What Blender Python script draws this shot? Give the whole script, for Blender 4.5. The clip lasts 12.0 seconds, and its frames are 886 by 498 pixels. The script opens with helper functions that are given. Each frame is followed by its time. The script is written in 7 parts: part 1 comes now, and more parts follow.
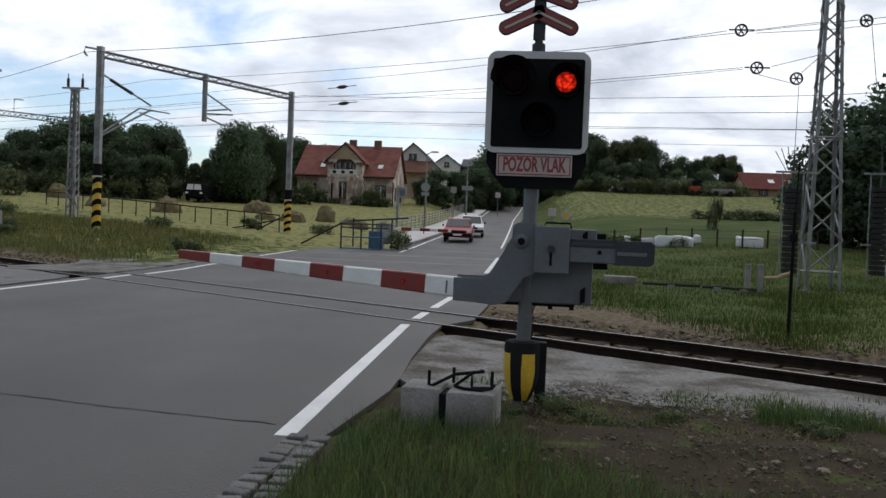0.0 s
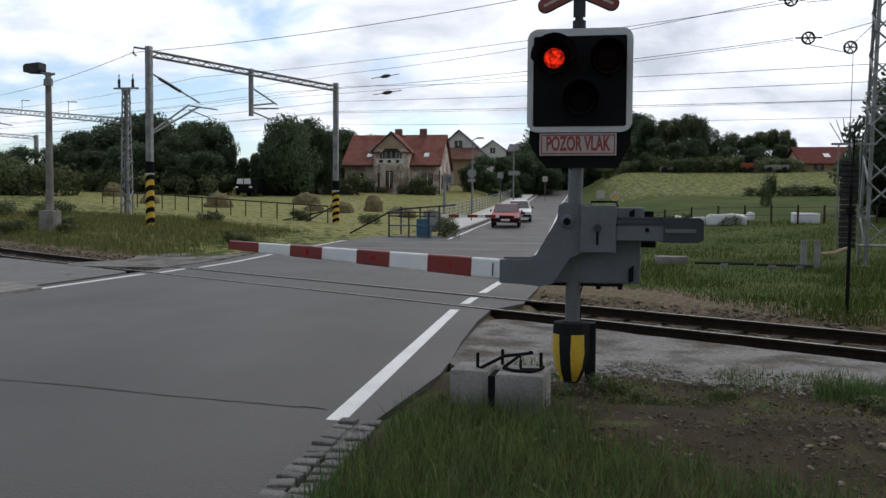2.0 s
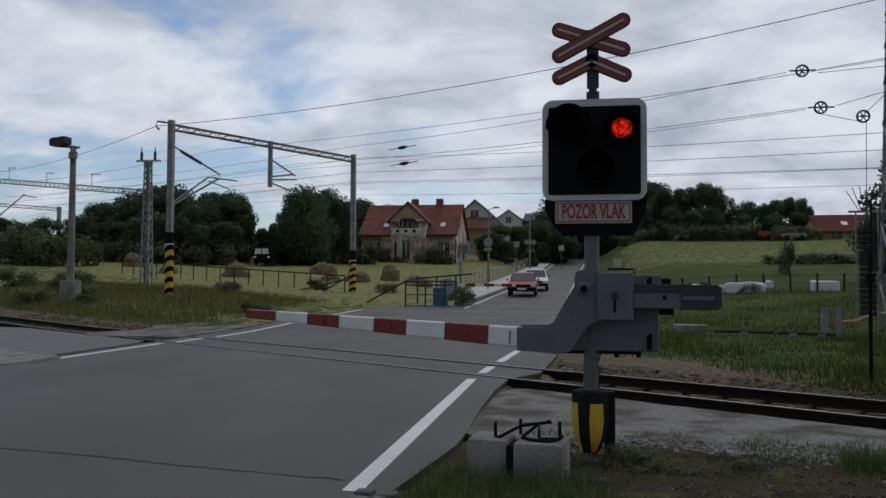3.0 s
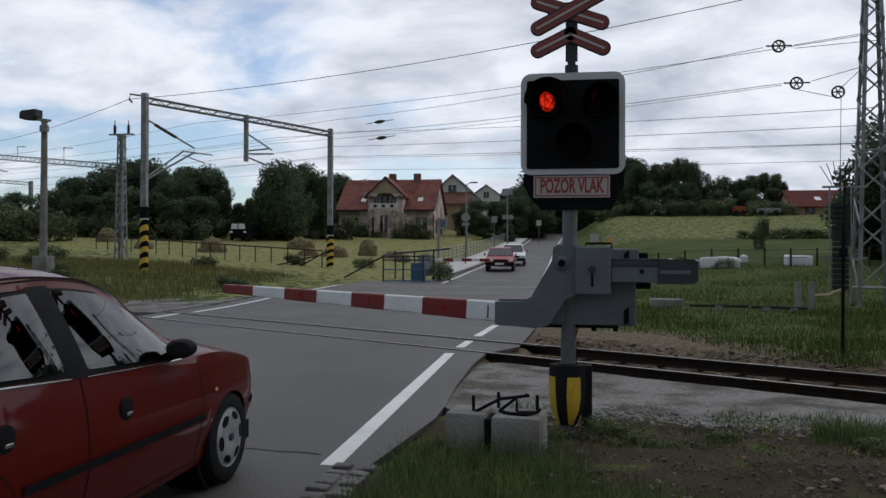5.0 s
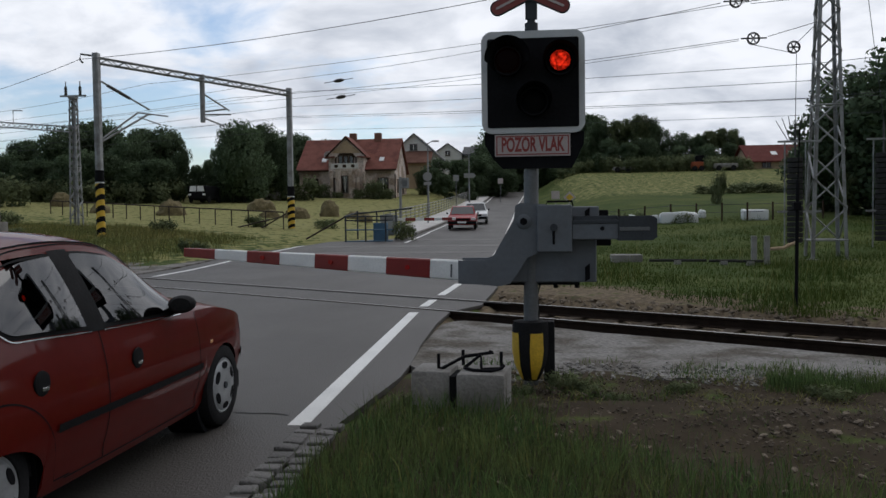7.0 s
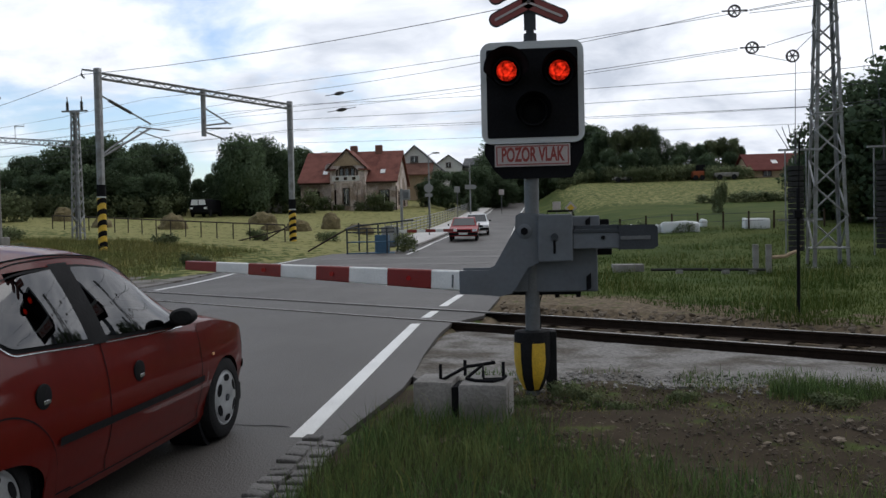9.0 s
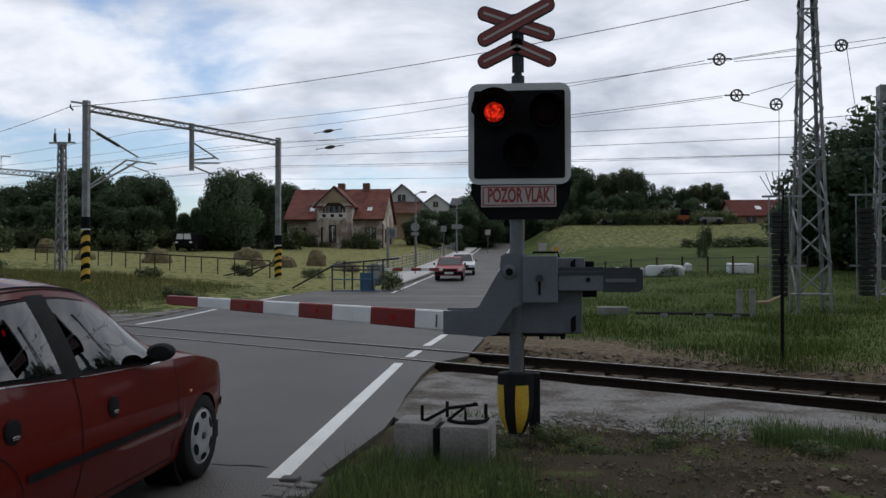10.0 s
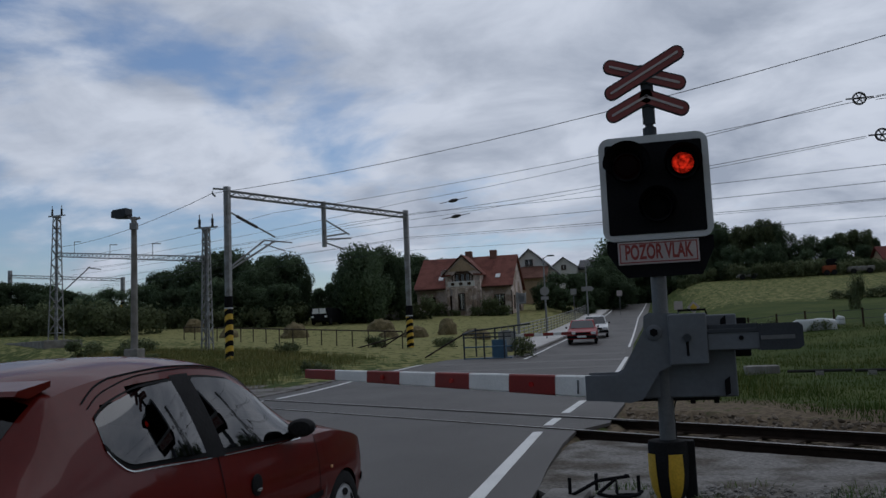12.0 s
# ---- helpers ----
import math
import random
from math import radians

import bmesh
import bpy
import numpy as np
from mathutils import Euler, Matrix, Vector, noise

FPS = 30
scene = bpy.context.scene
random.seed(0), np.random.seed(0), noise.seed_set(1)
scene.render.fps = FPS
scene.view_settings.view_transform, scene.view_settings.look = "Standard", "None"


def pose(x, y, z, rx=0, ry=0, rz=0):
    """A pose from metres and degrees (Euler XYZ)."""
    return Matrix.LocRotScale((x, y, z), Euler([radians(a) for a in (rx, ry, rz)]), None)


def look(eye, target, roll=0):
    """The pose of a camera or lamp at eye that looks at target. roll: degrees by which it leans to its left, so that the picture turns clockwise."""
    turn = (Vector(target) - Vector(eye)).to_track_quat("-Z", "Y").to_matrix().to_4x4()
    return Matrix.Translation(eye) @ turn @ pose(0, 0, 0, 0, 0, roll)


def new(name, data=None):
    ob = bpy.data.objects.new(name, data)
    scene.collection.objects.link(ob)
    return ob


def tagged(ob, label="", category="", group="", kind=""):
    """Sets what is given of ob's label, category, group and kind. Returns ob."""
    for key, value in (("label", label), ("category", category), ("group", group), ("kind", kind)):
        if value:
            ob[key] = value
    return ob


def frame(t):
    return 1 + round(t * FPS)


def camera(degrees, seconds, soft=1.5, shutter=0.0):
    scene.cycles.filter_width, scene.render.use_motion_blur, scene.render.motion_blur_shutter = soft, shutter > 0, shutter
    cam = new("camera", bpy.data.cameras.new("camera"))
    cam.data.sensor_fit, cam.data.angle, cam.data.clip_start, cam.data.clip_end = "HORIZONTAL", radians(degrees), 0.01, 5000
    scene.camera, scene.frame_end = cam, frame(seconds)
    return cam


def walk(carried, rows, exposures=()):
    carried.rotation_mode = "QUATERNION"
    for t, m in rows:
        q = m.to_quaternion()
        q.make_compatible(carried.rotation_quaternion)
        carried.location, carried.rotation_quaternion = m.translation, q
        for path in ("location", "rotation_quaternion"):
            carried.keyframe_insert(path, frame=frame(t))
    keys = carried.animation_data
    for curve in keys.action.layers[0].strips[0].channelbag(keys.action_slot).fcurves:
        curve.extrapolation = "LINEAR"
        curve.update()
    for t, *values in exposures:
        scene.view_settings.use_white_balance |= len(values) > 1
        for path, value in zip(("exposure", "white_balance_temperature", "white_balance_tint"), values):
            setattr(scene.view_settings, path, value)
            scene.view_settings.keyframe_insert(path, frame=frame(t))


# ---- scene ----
cam = camera(56.3, 12.0)
PATH = [
    (0, (-0.005, -0.072, 1.510), (-0.188, 1.919, 1.458), 2.24),
    (0.5, (0.012, -0.065, 1.493), (-0.305, 1.909, 1.498), 0.80),
    (1, (0.011, -0.144, 1.473), (-0.294, 1.832, 1.425), 0.37),
    (1.5, (0.023, -0.062, 1.479), (-0.310, 1.909, 1.432), 0.93),
    (2, (0.023, -0.061, 1.479), (-0.276, 1.915, 1.393), 0.39),
    (2.5, (0.009, -0.085, 1.493), (-0.302, 1.890, 1.518), -0.39),
    (3, (0.024, -0.083, 1.467), (-0.315, 1.886, 1.548), 0.22),
    (3.2, (0.021, -0.068, 1.484), (-0.311, 1.903, 1.541), -0.36),
    (4.8, (0.026, -0.066, 1.460), (-0.253, 1.914, 1.491), -0.52),
    (5, (0.017, -0.057, 1.462), (-0.269, 1.923, 1.483), 0.16),
    (5.5, (0.030, -0.078, 1.450), (-0.208, 1.908, 1.441), 1.15),
    (6, (0.020, -0.058, 1.460), (-0.241, 1.925, 1.450), 1.16),
    (6.5, (0.021, -0.111, 1.449), (-0.198, 1.877, 1.499), -0.28),
    (6.7, (0.017, -0.091, 1.470), (-0.183, 1.898, 1.390), -0.81),
    (8.3, (0.021, -0.099, 1.455), (-0.171, 1.891, 1.399), -0.68),
    (8.5, (0.017, -0.093, 1.469), (-0.170, 1.898, 1.414), -0.94),
    (9, (0.023, -0.095, 1.460), (-0.177, 1.894, 1.410), -1.26),
    (9.5, (0.023, -0.067, 1.454), (-0.171, 1.923, 1.381), 0.06),
    (10, (0.029, -0.057, 1.461), (-0.136, 1.935, 1.505), -0.14),
    (10.5, (0.021, -0.081, 1.457), (-0.124, 1.911, 1.563), 0.75),
    (11, (0.017, -0.081, 1.457), (-0.102, 1.915, 1.454), -0.10),
    (11.5, (-0.016, -0.050, 1.466), (-0.434, 1.901, 1.614), -3.94),
    (11.7, (-0.025, 0.051, 1.442), (-0.454, 2.003, 1.520), -1.25),
    (12, (-0.047, 0.115, 1.458), (-0.510, 2.049, 1.668), -2.43),
]
EXPO = [(0.0, 0.12, 6180, 10), (0.5, -0.22, 5980, 10), (1.0, -0.05, 6080, 10), (1.5, 0.03, 6120, 10), (2.0, 0.18, 6200, 10), (2.5, -0.2, 6030, 10), (3.0, -0.48, 6000, 10), (3.2, -0.44, 6000, 10), (5.0, -0.2, 6050, 10), (6.0, -0.1, 6100, 10), (6.5, -0.15, 6150, 10), (8.5, 0.1, 6200, 10), (9.0, 0.14, 6170, 10), (9.5, 0.12, 6200, 10), (10.0, -0.15, 6050, 10), (10.5, -0.42, 5900, 10), (11.0, -0.1, 6050, 10), (11.5, -0.45, 5850, 10), (12.0, -0.75, 5720, 10)]
walk(cam, [(t, look(eye, target, roll)) for t, eye, target, roll in PATH], EXPO)

# ---- world and sun ----
SUN_AZ, SUN_EL = 35.0, 52.0    # degrees clockwise from +y; height


def make_world():
    w = bpy.data.worlds.new("sky")
    scene.world = w
    w.use_nodes = True
    nt = w.node_tree
    nt.nodes.clear()
    N = nt.nodes.new
    L = nt.links.new
    out = N("ShaderNodeOutputWorld")
    bg = N("ShaderNodeBackground")
    sky = N("ShaderNodeTexSky")
    sky.sky_type = "NISHITA"
    sky.sun_disc = False
    sky.sun_elevation = radians(SUN_EL)
    sky.sun_rotation = radians(SUN_AZ)
    co = N("ShaderNodeTexCoord")
    sep = N("ShaderNodeSeparateXYZ")
    L(co.outputs["Generated"], sep.inputs[0])
    # project the view direction on a flat cloud deck
    mx = N("ShaderNodeMath"); mx.operation = "MAXIMUM"; mx.inputs[1].default_value = 0.0
    L(sep.outputs["Z"], mx.inputs[0])
    ad = N("ShaderNodeMath"); ad.operation = "ADD"; ad.inputs[1].default_value = 0.26
    L(mx.outputs[0], ad.inputs[0])
    dv = N("ShaderNodeVectorMath"); dv.operation = "DIVIDE"
    cmb = N("ShaderNodeCombineXYZ")
    L(ad.outputs[0], cmb.inputs[0]); L(ad.outputs[0], cmb.inputs[1]); cmb.inputs[2].default_value = 1.0
    L(co.outputs["Generated"], dv.inputs[0]); L(cmb.outputs[0], dv.inputs[1])
    mp = N("ShaderNodeMapping")
    mp.inputs["Location"].default_value = CLOUD_AT
    mp.inputs["Scale"].default_value = (0.85, 1.0, 0.6)
    L(dv.outputs[0], mp.inputs[0])
    n1 = N("ShaderNodeTexNoise"); n1.inputs["Scale"].default_value = 1.5; n1.inputs["Detail"].default_value = 8.0
    n1.inputs["Roughness"].default_value = 0.55; n1.inputs["Distortion"].default_value = 0.25
    L(mp.outputs[0], n1.inputs["Vector"])
    cover = N("ShaderNodeMapRange"); cover.inputs[1].default_value = 0.38; cover.inputs[2].default_value = 0.54
    cover.interpolation_type = "SMOOTHSTEP"
    # the sky clears towards the left
    bias = N("ShaderNodeMath"); bias.operation = "MULTIPLY_ADD"; bias.inputs[1].default_value = 0.36
    L(sep.outputs["X"], bias.inputs[0]); L(n1.outputs["Fac"], bias.inputs[2])
    high = N("ShaderNodeMath"); high.operation = "MULTIPLY_ADD"; high.inputs[1].default_value = 0.62
    L(sep.outputs["Z"], high.inputs[0]); L(bias.outputs[0], high.inputs[2])
    L(high.outputs[0], cover.inputs[0])
    n2 = N("ShaderNodeTexNoise"); n2.inputs["Scale"].default_value = 3.4; n2.inputs["Detail"].default_value = 9.0
    n2.inputs["Roughness"].default_value = 0.55; n2.inputs["Distortion"].default_value = 0.3
    L(mp.outputs[0], n2.inputs["Vector"])
    ramp = N("ShaderNodeValToRGB")
    ramp.color_ramp.elements[0].position = 0.30; ramp.color_ramp.elements[0].color = (0.53, 0.56, 0.62, 1)
    ramp.color_ramp.elements[1].position = 0.62; ramp.color_ramp.elements[1].color = (1.0, 1.0, 1.02, 1)
    L(n2.outputs["Fac"], ramp.inputs[0])
    cl = N("ShaderNodeVectorMath"); cl.operation = "SCALE"; cl.inputs["Scale"].default_value = 10.0
    L(ramp.outputs[0], cl.inputs[0])
    # clouds are brighter towards the sun than opposite to it
    front = N("ShaderNodeMapRange"); front.interpolation_type = "SMOOTHSTEP"
    front.inputs[1].default_value, front.inputs[2].default_value = -0.9, 0.5
    front.inputs[3].default_value, front.inputs[4].default_value = 4.2, 10.4
    L(sep.outputs["Y"], front.inputs[0]); L(front.outputs[0], cl.inputs["Scale"])
    bl = N("ShaderNodeVectorMath"); bl.operation = "SCALE"; bl.inputs["Scale"].default_value = 1.35
    L(sky.outputs[0], bl.inputs[0])
    mix = N("ShaderNodeMix"); mix.data_type = "RGBA"
    L(cover.outputs[0], mix.inputs[0]); L(bl.outputs[0], mix.inputs[6]); L(cl.outputs[0], mix.inputs[7])
    L(mix.outputs[2], bg.inputs[0])
    bg.inputs[1].default_value = 0.1
    L(bg.outputs[0], out.inputs[0])


CLOUD_AT = (0.35, 0.1, 0.0)
make_world()
sun = bpy.data.lights.new("sun", "SUN")
sun.energy, sun.angle, sun.color = 0.6, radians(50), (1.0, 0.95, 0.88)
sun_ob = new("sun", sun)
sun_ob.matrix_world = look((0, 0, 60), (-60 * math.sin(radians(SUN_AZ)) / math.tan(radians(SUN_EL)), -60 * math.cos(radians(SUN_AZ)) / math.tan(radians(SUN_EL)), 0))


# ---- materials ----
def mat(name, base, rough=0.6, metal=0.0, vary=0.18, scale=6.0, fine=60.0, bump=0.15, second=None, spec=None, per_object=0.0, per_island=0.0, coat=0.0, stretch=(1, 1, 1), share=(0.4, 0.65)):
    """Two noises vary the base colour (towards second, where given) and raise a fine relief."""
    m = bpy.data.materials.new(name)
    m.use_nodes = True
    nt = m.node_tree
    N, L = nt.nodes.new, nt.links.new
    b = nt.nodes["Principled BSDF"]
    b.inputs["Metallic"].default_value = metal
    b.inputs["Specular IOR Level"].default_value = spec if spec is not None else 0.5 if rough < 0.6 else 0.12
    b.inputs["Coat Weight"].default_value = coat
    b.inputs["Coat Roughness"].default_value = 0.05
    co = N("ShaderNodeTexCoord")
    mp = N("ShaderNodeMapping"); mp.inputs["Scale"].default_value = stretch
    L(co.outputs["Object"], mp.inputs[0])
    big = N("ShaderNodeTexNoise"); big.inputs["Scale"].default_value = scale; big.inputs["Detail"].default_value = 5
    small = N("ShaderNodeTexNoise"); small.inputs["Scale"].default_value = fine; small.inputs["Detail"].default_value = 3
    L(mp.outputs[0], big.inputs["Vector"]); L(mp.outputs[0], small.inputs["Vector"])
    mr = N("ShaderNodeMapRange"); mr.inputs[1].default_value, mr.inputs[2].default_value = share
    L(big.outputs["Fac"], mr.inputs[0])
    mix = N("ShaderNodeMix"); mix.data_type = "RGBA"
    other = second or tuple(c * (1 - vary) for c in base)
    mix.inputs[6].default_value, mix.inputs[7].default_value = (*base, 1), (*other, 1)
    L(mr.outputs[0], mix.inputs[0])
    hs = N("ShaderNodeHueSaturation")
    L(mix.outputs[2], hs.inputs["Color"])
    val = N("ShaderNodeMapRange"); val.inputs[1].default_value, val.inputs[2].default_value = 0.3, 0.7
    val.inputs[3].default_value, val.inputs[4].default_value = 1 - vary, 1 + vary
    L(small.outputs["Fac"], val.inputs[0])
    last = val.outputs[0]
    for amount, node, sock in ((per_object, "ShaderNodeObjectInfo", "Random"), (per_island, "ShaderNodeNewGeometry", "Random Per Island")):
        if amount:
            src = N(node)
            r = N("ShaderNodeMapRange"); r.inputs[3].default_value, r.inputs[4].default_value = 1 - amount, 1 + amount
            L(src.outputs[sock], r.inputs[0])
            mu = N("ShaderNodeMath"); mu.operation = "MULTIPLY"
            L(last, mu.inputs[0]); L(r.outputs[0], mu.inputs[1])
            last = mu.outputs[0]
    L(last, hs.inputs["Value"])
    L(hs.outputs[0], b.inputs["Base Color"])
    rr = N("ShaderNodeMapRange"); rr.inputs[3].default_value, rr.inputs[4].default_value = max(0.02, rough - 0.1), min(1, rough + 0.1)
    L(big.outputs["Fac"], rr.inputs[0]); L(rr.outputs[0], b.inputs["Roughness"])
    if bump:
        bp = N("ShaderNodeBump"); bp.inputs["Strength"].default_value = bump; bp.inputs["Distance"].default_value = 0.02
        L(small.outputs["Fac"], bp.inputs["Height"]); L(bp.outputs[0], b.inputs["Normal"])
    return m


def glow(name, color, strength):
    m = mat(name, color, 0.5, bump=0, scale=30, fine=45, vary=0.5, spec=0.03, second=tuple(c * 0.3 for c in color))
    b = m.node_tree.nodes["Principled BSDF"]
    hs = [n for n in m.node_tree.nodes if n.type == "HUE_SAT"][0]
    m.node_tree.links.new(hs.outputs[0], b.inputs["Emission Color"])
    # the lamp's glow is painted into the emission: brightest mid-lens, fading to the rim
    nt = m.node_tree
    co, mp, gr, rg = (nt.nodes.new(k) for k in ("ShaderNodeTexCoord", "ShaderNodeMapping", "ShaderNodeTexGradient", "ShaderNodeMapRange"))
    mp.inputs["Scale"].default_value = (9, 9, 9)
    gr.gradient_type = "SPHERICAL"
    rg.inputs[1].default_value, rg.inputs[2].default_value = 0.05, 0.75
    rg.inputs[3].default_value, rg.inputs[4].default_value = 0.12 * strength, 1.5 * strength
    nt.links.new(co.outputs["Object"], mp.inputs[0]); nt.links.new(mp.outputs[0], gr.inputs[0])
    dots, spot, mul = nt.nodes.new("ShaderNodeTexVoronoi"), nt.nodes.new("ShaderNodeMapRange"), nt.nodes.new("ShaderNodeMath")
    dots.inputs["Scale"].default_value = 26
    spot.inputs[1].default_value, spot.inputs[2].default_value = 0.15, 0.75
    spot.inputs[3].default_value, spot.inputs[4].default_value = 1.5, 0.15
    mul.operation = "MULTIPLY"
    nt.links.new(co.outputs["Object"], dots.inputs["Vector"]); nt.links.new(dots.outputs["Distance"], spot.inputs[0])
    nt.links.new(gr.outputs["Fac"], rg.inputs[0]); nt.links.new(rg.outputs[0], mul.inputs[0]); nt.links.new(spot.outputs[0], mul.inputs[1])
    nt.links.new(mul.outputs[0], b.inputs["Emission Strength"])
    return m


def leafy(m, share):
    """Let part of the light through, as thin leaves do."""
    nt = m.node_tree
    b, out = nt.nodes["Principled BSDF"], nt.nodes["Material Output"]
    hs = [n for n in nt.nodes if n.type == "HUE_SAT"][0]
    tr, mx = nt.nodes.new("ShaderNodeBsdfTranslucent"), nt.nodes.new("ShaderNodeMixShader")
    mx.inputs[0].default_value = share
    nt.links.new(hs.outputs[0], tr.inputs[0])
    nt.links.new(b.outputs[0], mx.inputs[1]); nt.links.new(tr.outputs[0], mx.inputs[2]); nt.links.new(mx.outputs[0], out.inputs[0])
    return m


def glass(name, tint, gloss_rough=0.01, ior=1.75):
    m = bpy.data.materials.new(name)
    m.use_nodes = True
    nt = m.node_tree
    nt.nodes.clear()
    N, L = nt.nodes.new, nt.links.new
    out, mx, tr, gl, fr = N("ShaderNodeOutputMaterial"), N("ShaderNodeMixShader"), N("ShaderNodeBsdfTransparent"), N("ShaderNodeBsdfGlossy"), N("ShaderNodeFresnel")
    tr.inputs[0].default_value = (*tint, 1)
    gl.inputs["Roughness"].default_value = gloss_rough
    fr.inputs[0].default_value = ior
    L(fr.outputs[0], mx.inputs[0]); L(tr.outputs[0], mx.inputs[1]); L(gl.outputs[0], mx.inputs[2]); L(mx.outputs[0], out.inputs[0])
    return m


def ground_mat():
    """Grass, dry meadow, dirt and ballast, each where the ground has it."""
    m = mat("ground", (0.050, 0.072, 0.020), 0.95, vary=0.22, scale=0.3, fine=9, bump=0.2, spec=0.04, second=(0.085, 0.100, 0.032))
    nt = m.node_tree
    N, L = nt.nodes.new, nt.links.new
    b = nt.nodes["Principled BSDF"]
    hs = [n for n in nt.nodes if n.type == "HUE_SAT"][0]
    at = N("ShaderNodeAttribute"); at.attribute_name = "cover"
    sep = N("ShaderNodeSeparateColor")
    L(at.outputs["Color"], sep.inputs[0])
    geo = N("ShaderNodeNewGeometry")
    n = N("ShaderNodeTexNoise"); n.inputs["Scale"].default_value = 2.2; n.inputs["Detail"].default_value = 7
    L(geo.outputs["Position"], n.inputs["Vector"])
    last = hs.outputs[0]
    stones = N("ShaderNodeTexVoronoi"); stones.inputs["Scale"].default_value = 16
    L(geo.outputs["Position"], stones.inputs["Vector"])
    for ch, c1, c2 in ((0, (0.078, 0.060, 0.041), (0.018, 0.014, 0.009)), (1, (0.285, 0.255, 0.11), (0.18, 0.185, 0.072)), (2, (0.19, 0.15, 0.10), (0.07, 0.055, 0.04))):
        k = N("ShaderNodeMath"); k.operation = "ADD"
        o = N("ShaderNodeMapRange"); o.inputs[3].default_value, o.inputs[4].default_value = -0.9, 0.9
        o.inputs[1].default_value, o.inputs[2].default_value = 0.25, 0.75
        L(n.outputs["Fac"], o.inputs[0]); L(sep.outputs[ch], k.inputs[0]); L(o.outputs[0], k.inputs[1])
        f = N("ShaderNodeMapRange"); f.inputs[1].default_value, f.inputs[2].default_value = 0.35, 0.65
        L(k.outputs[0], f.inputs[0])
        # the noise only frays where some of the cover lies
        g = N("ShaderNodeMath"); g.operation = "GREATER_THAN"; g.inputs[1].default_value = 0.02
        L(sep.outputs[ch], g.inputs[0])
        h = N("ShaderNodeMath"); h.operation = "MULTIPLY"
        L(f.outputs[0], h.inputs[0]); L(g.outputs[0], h.inputs[1])
        cm = N("ShaderNodeMix"); cm.data_type = "RGBA"
        cm.inputs[6].default_value, cm.inputs[7].default_value = (*c1, 1), (*c2, 1)
        L(stones.outputs["Color"] if ch == 2 else n.outputs["Fac"], cm.inputs[0])
        mx = N("ShaderNodeMix"); mx.data_type = "RGBA"
        L(h.outputs[0], mx.inputs[0]); L(last, mx.inputs[6]); L(cm.outputs[2], mx.inputs[7])
        last = mx.outputs[2]
    L(last, b.inputs["Base Color"])
    return m


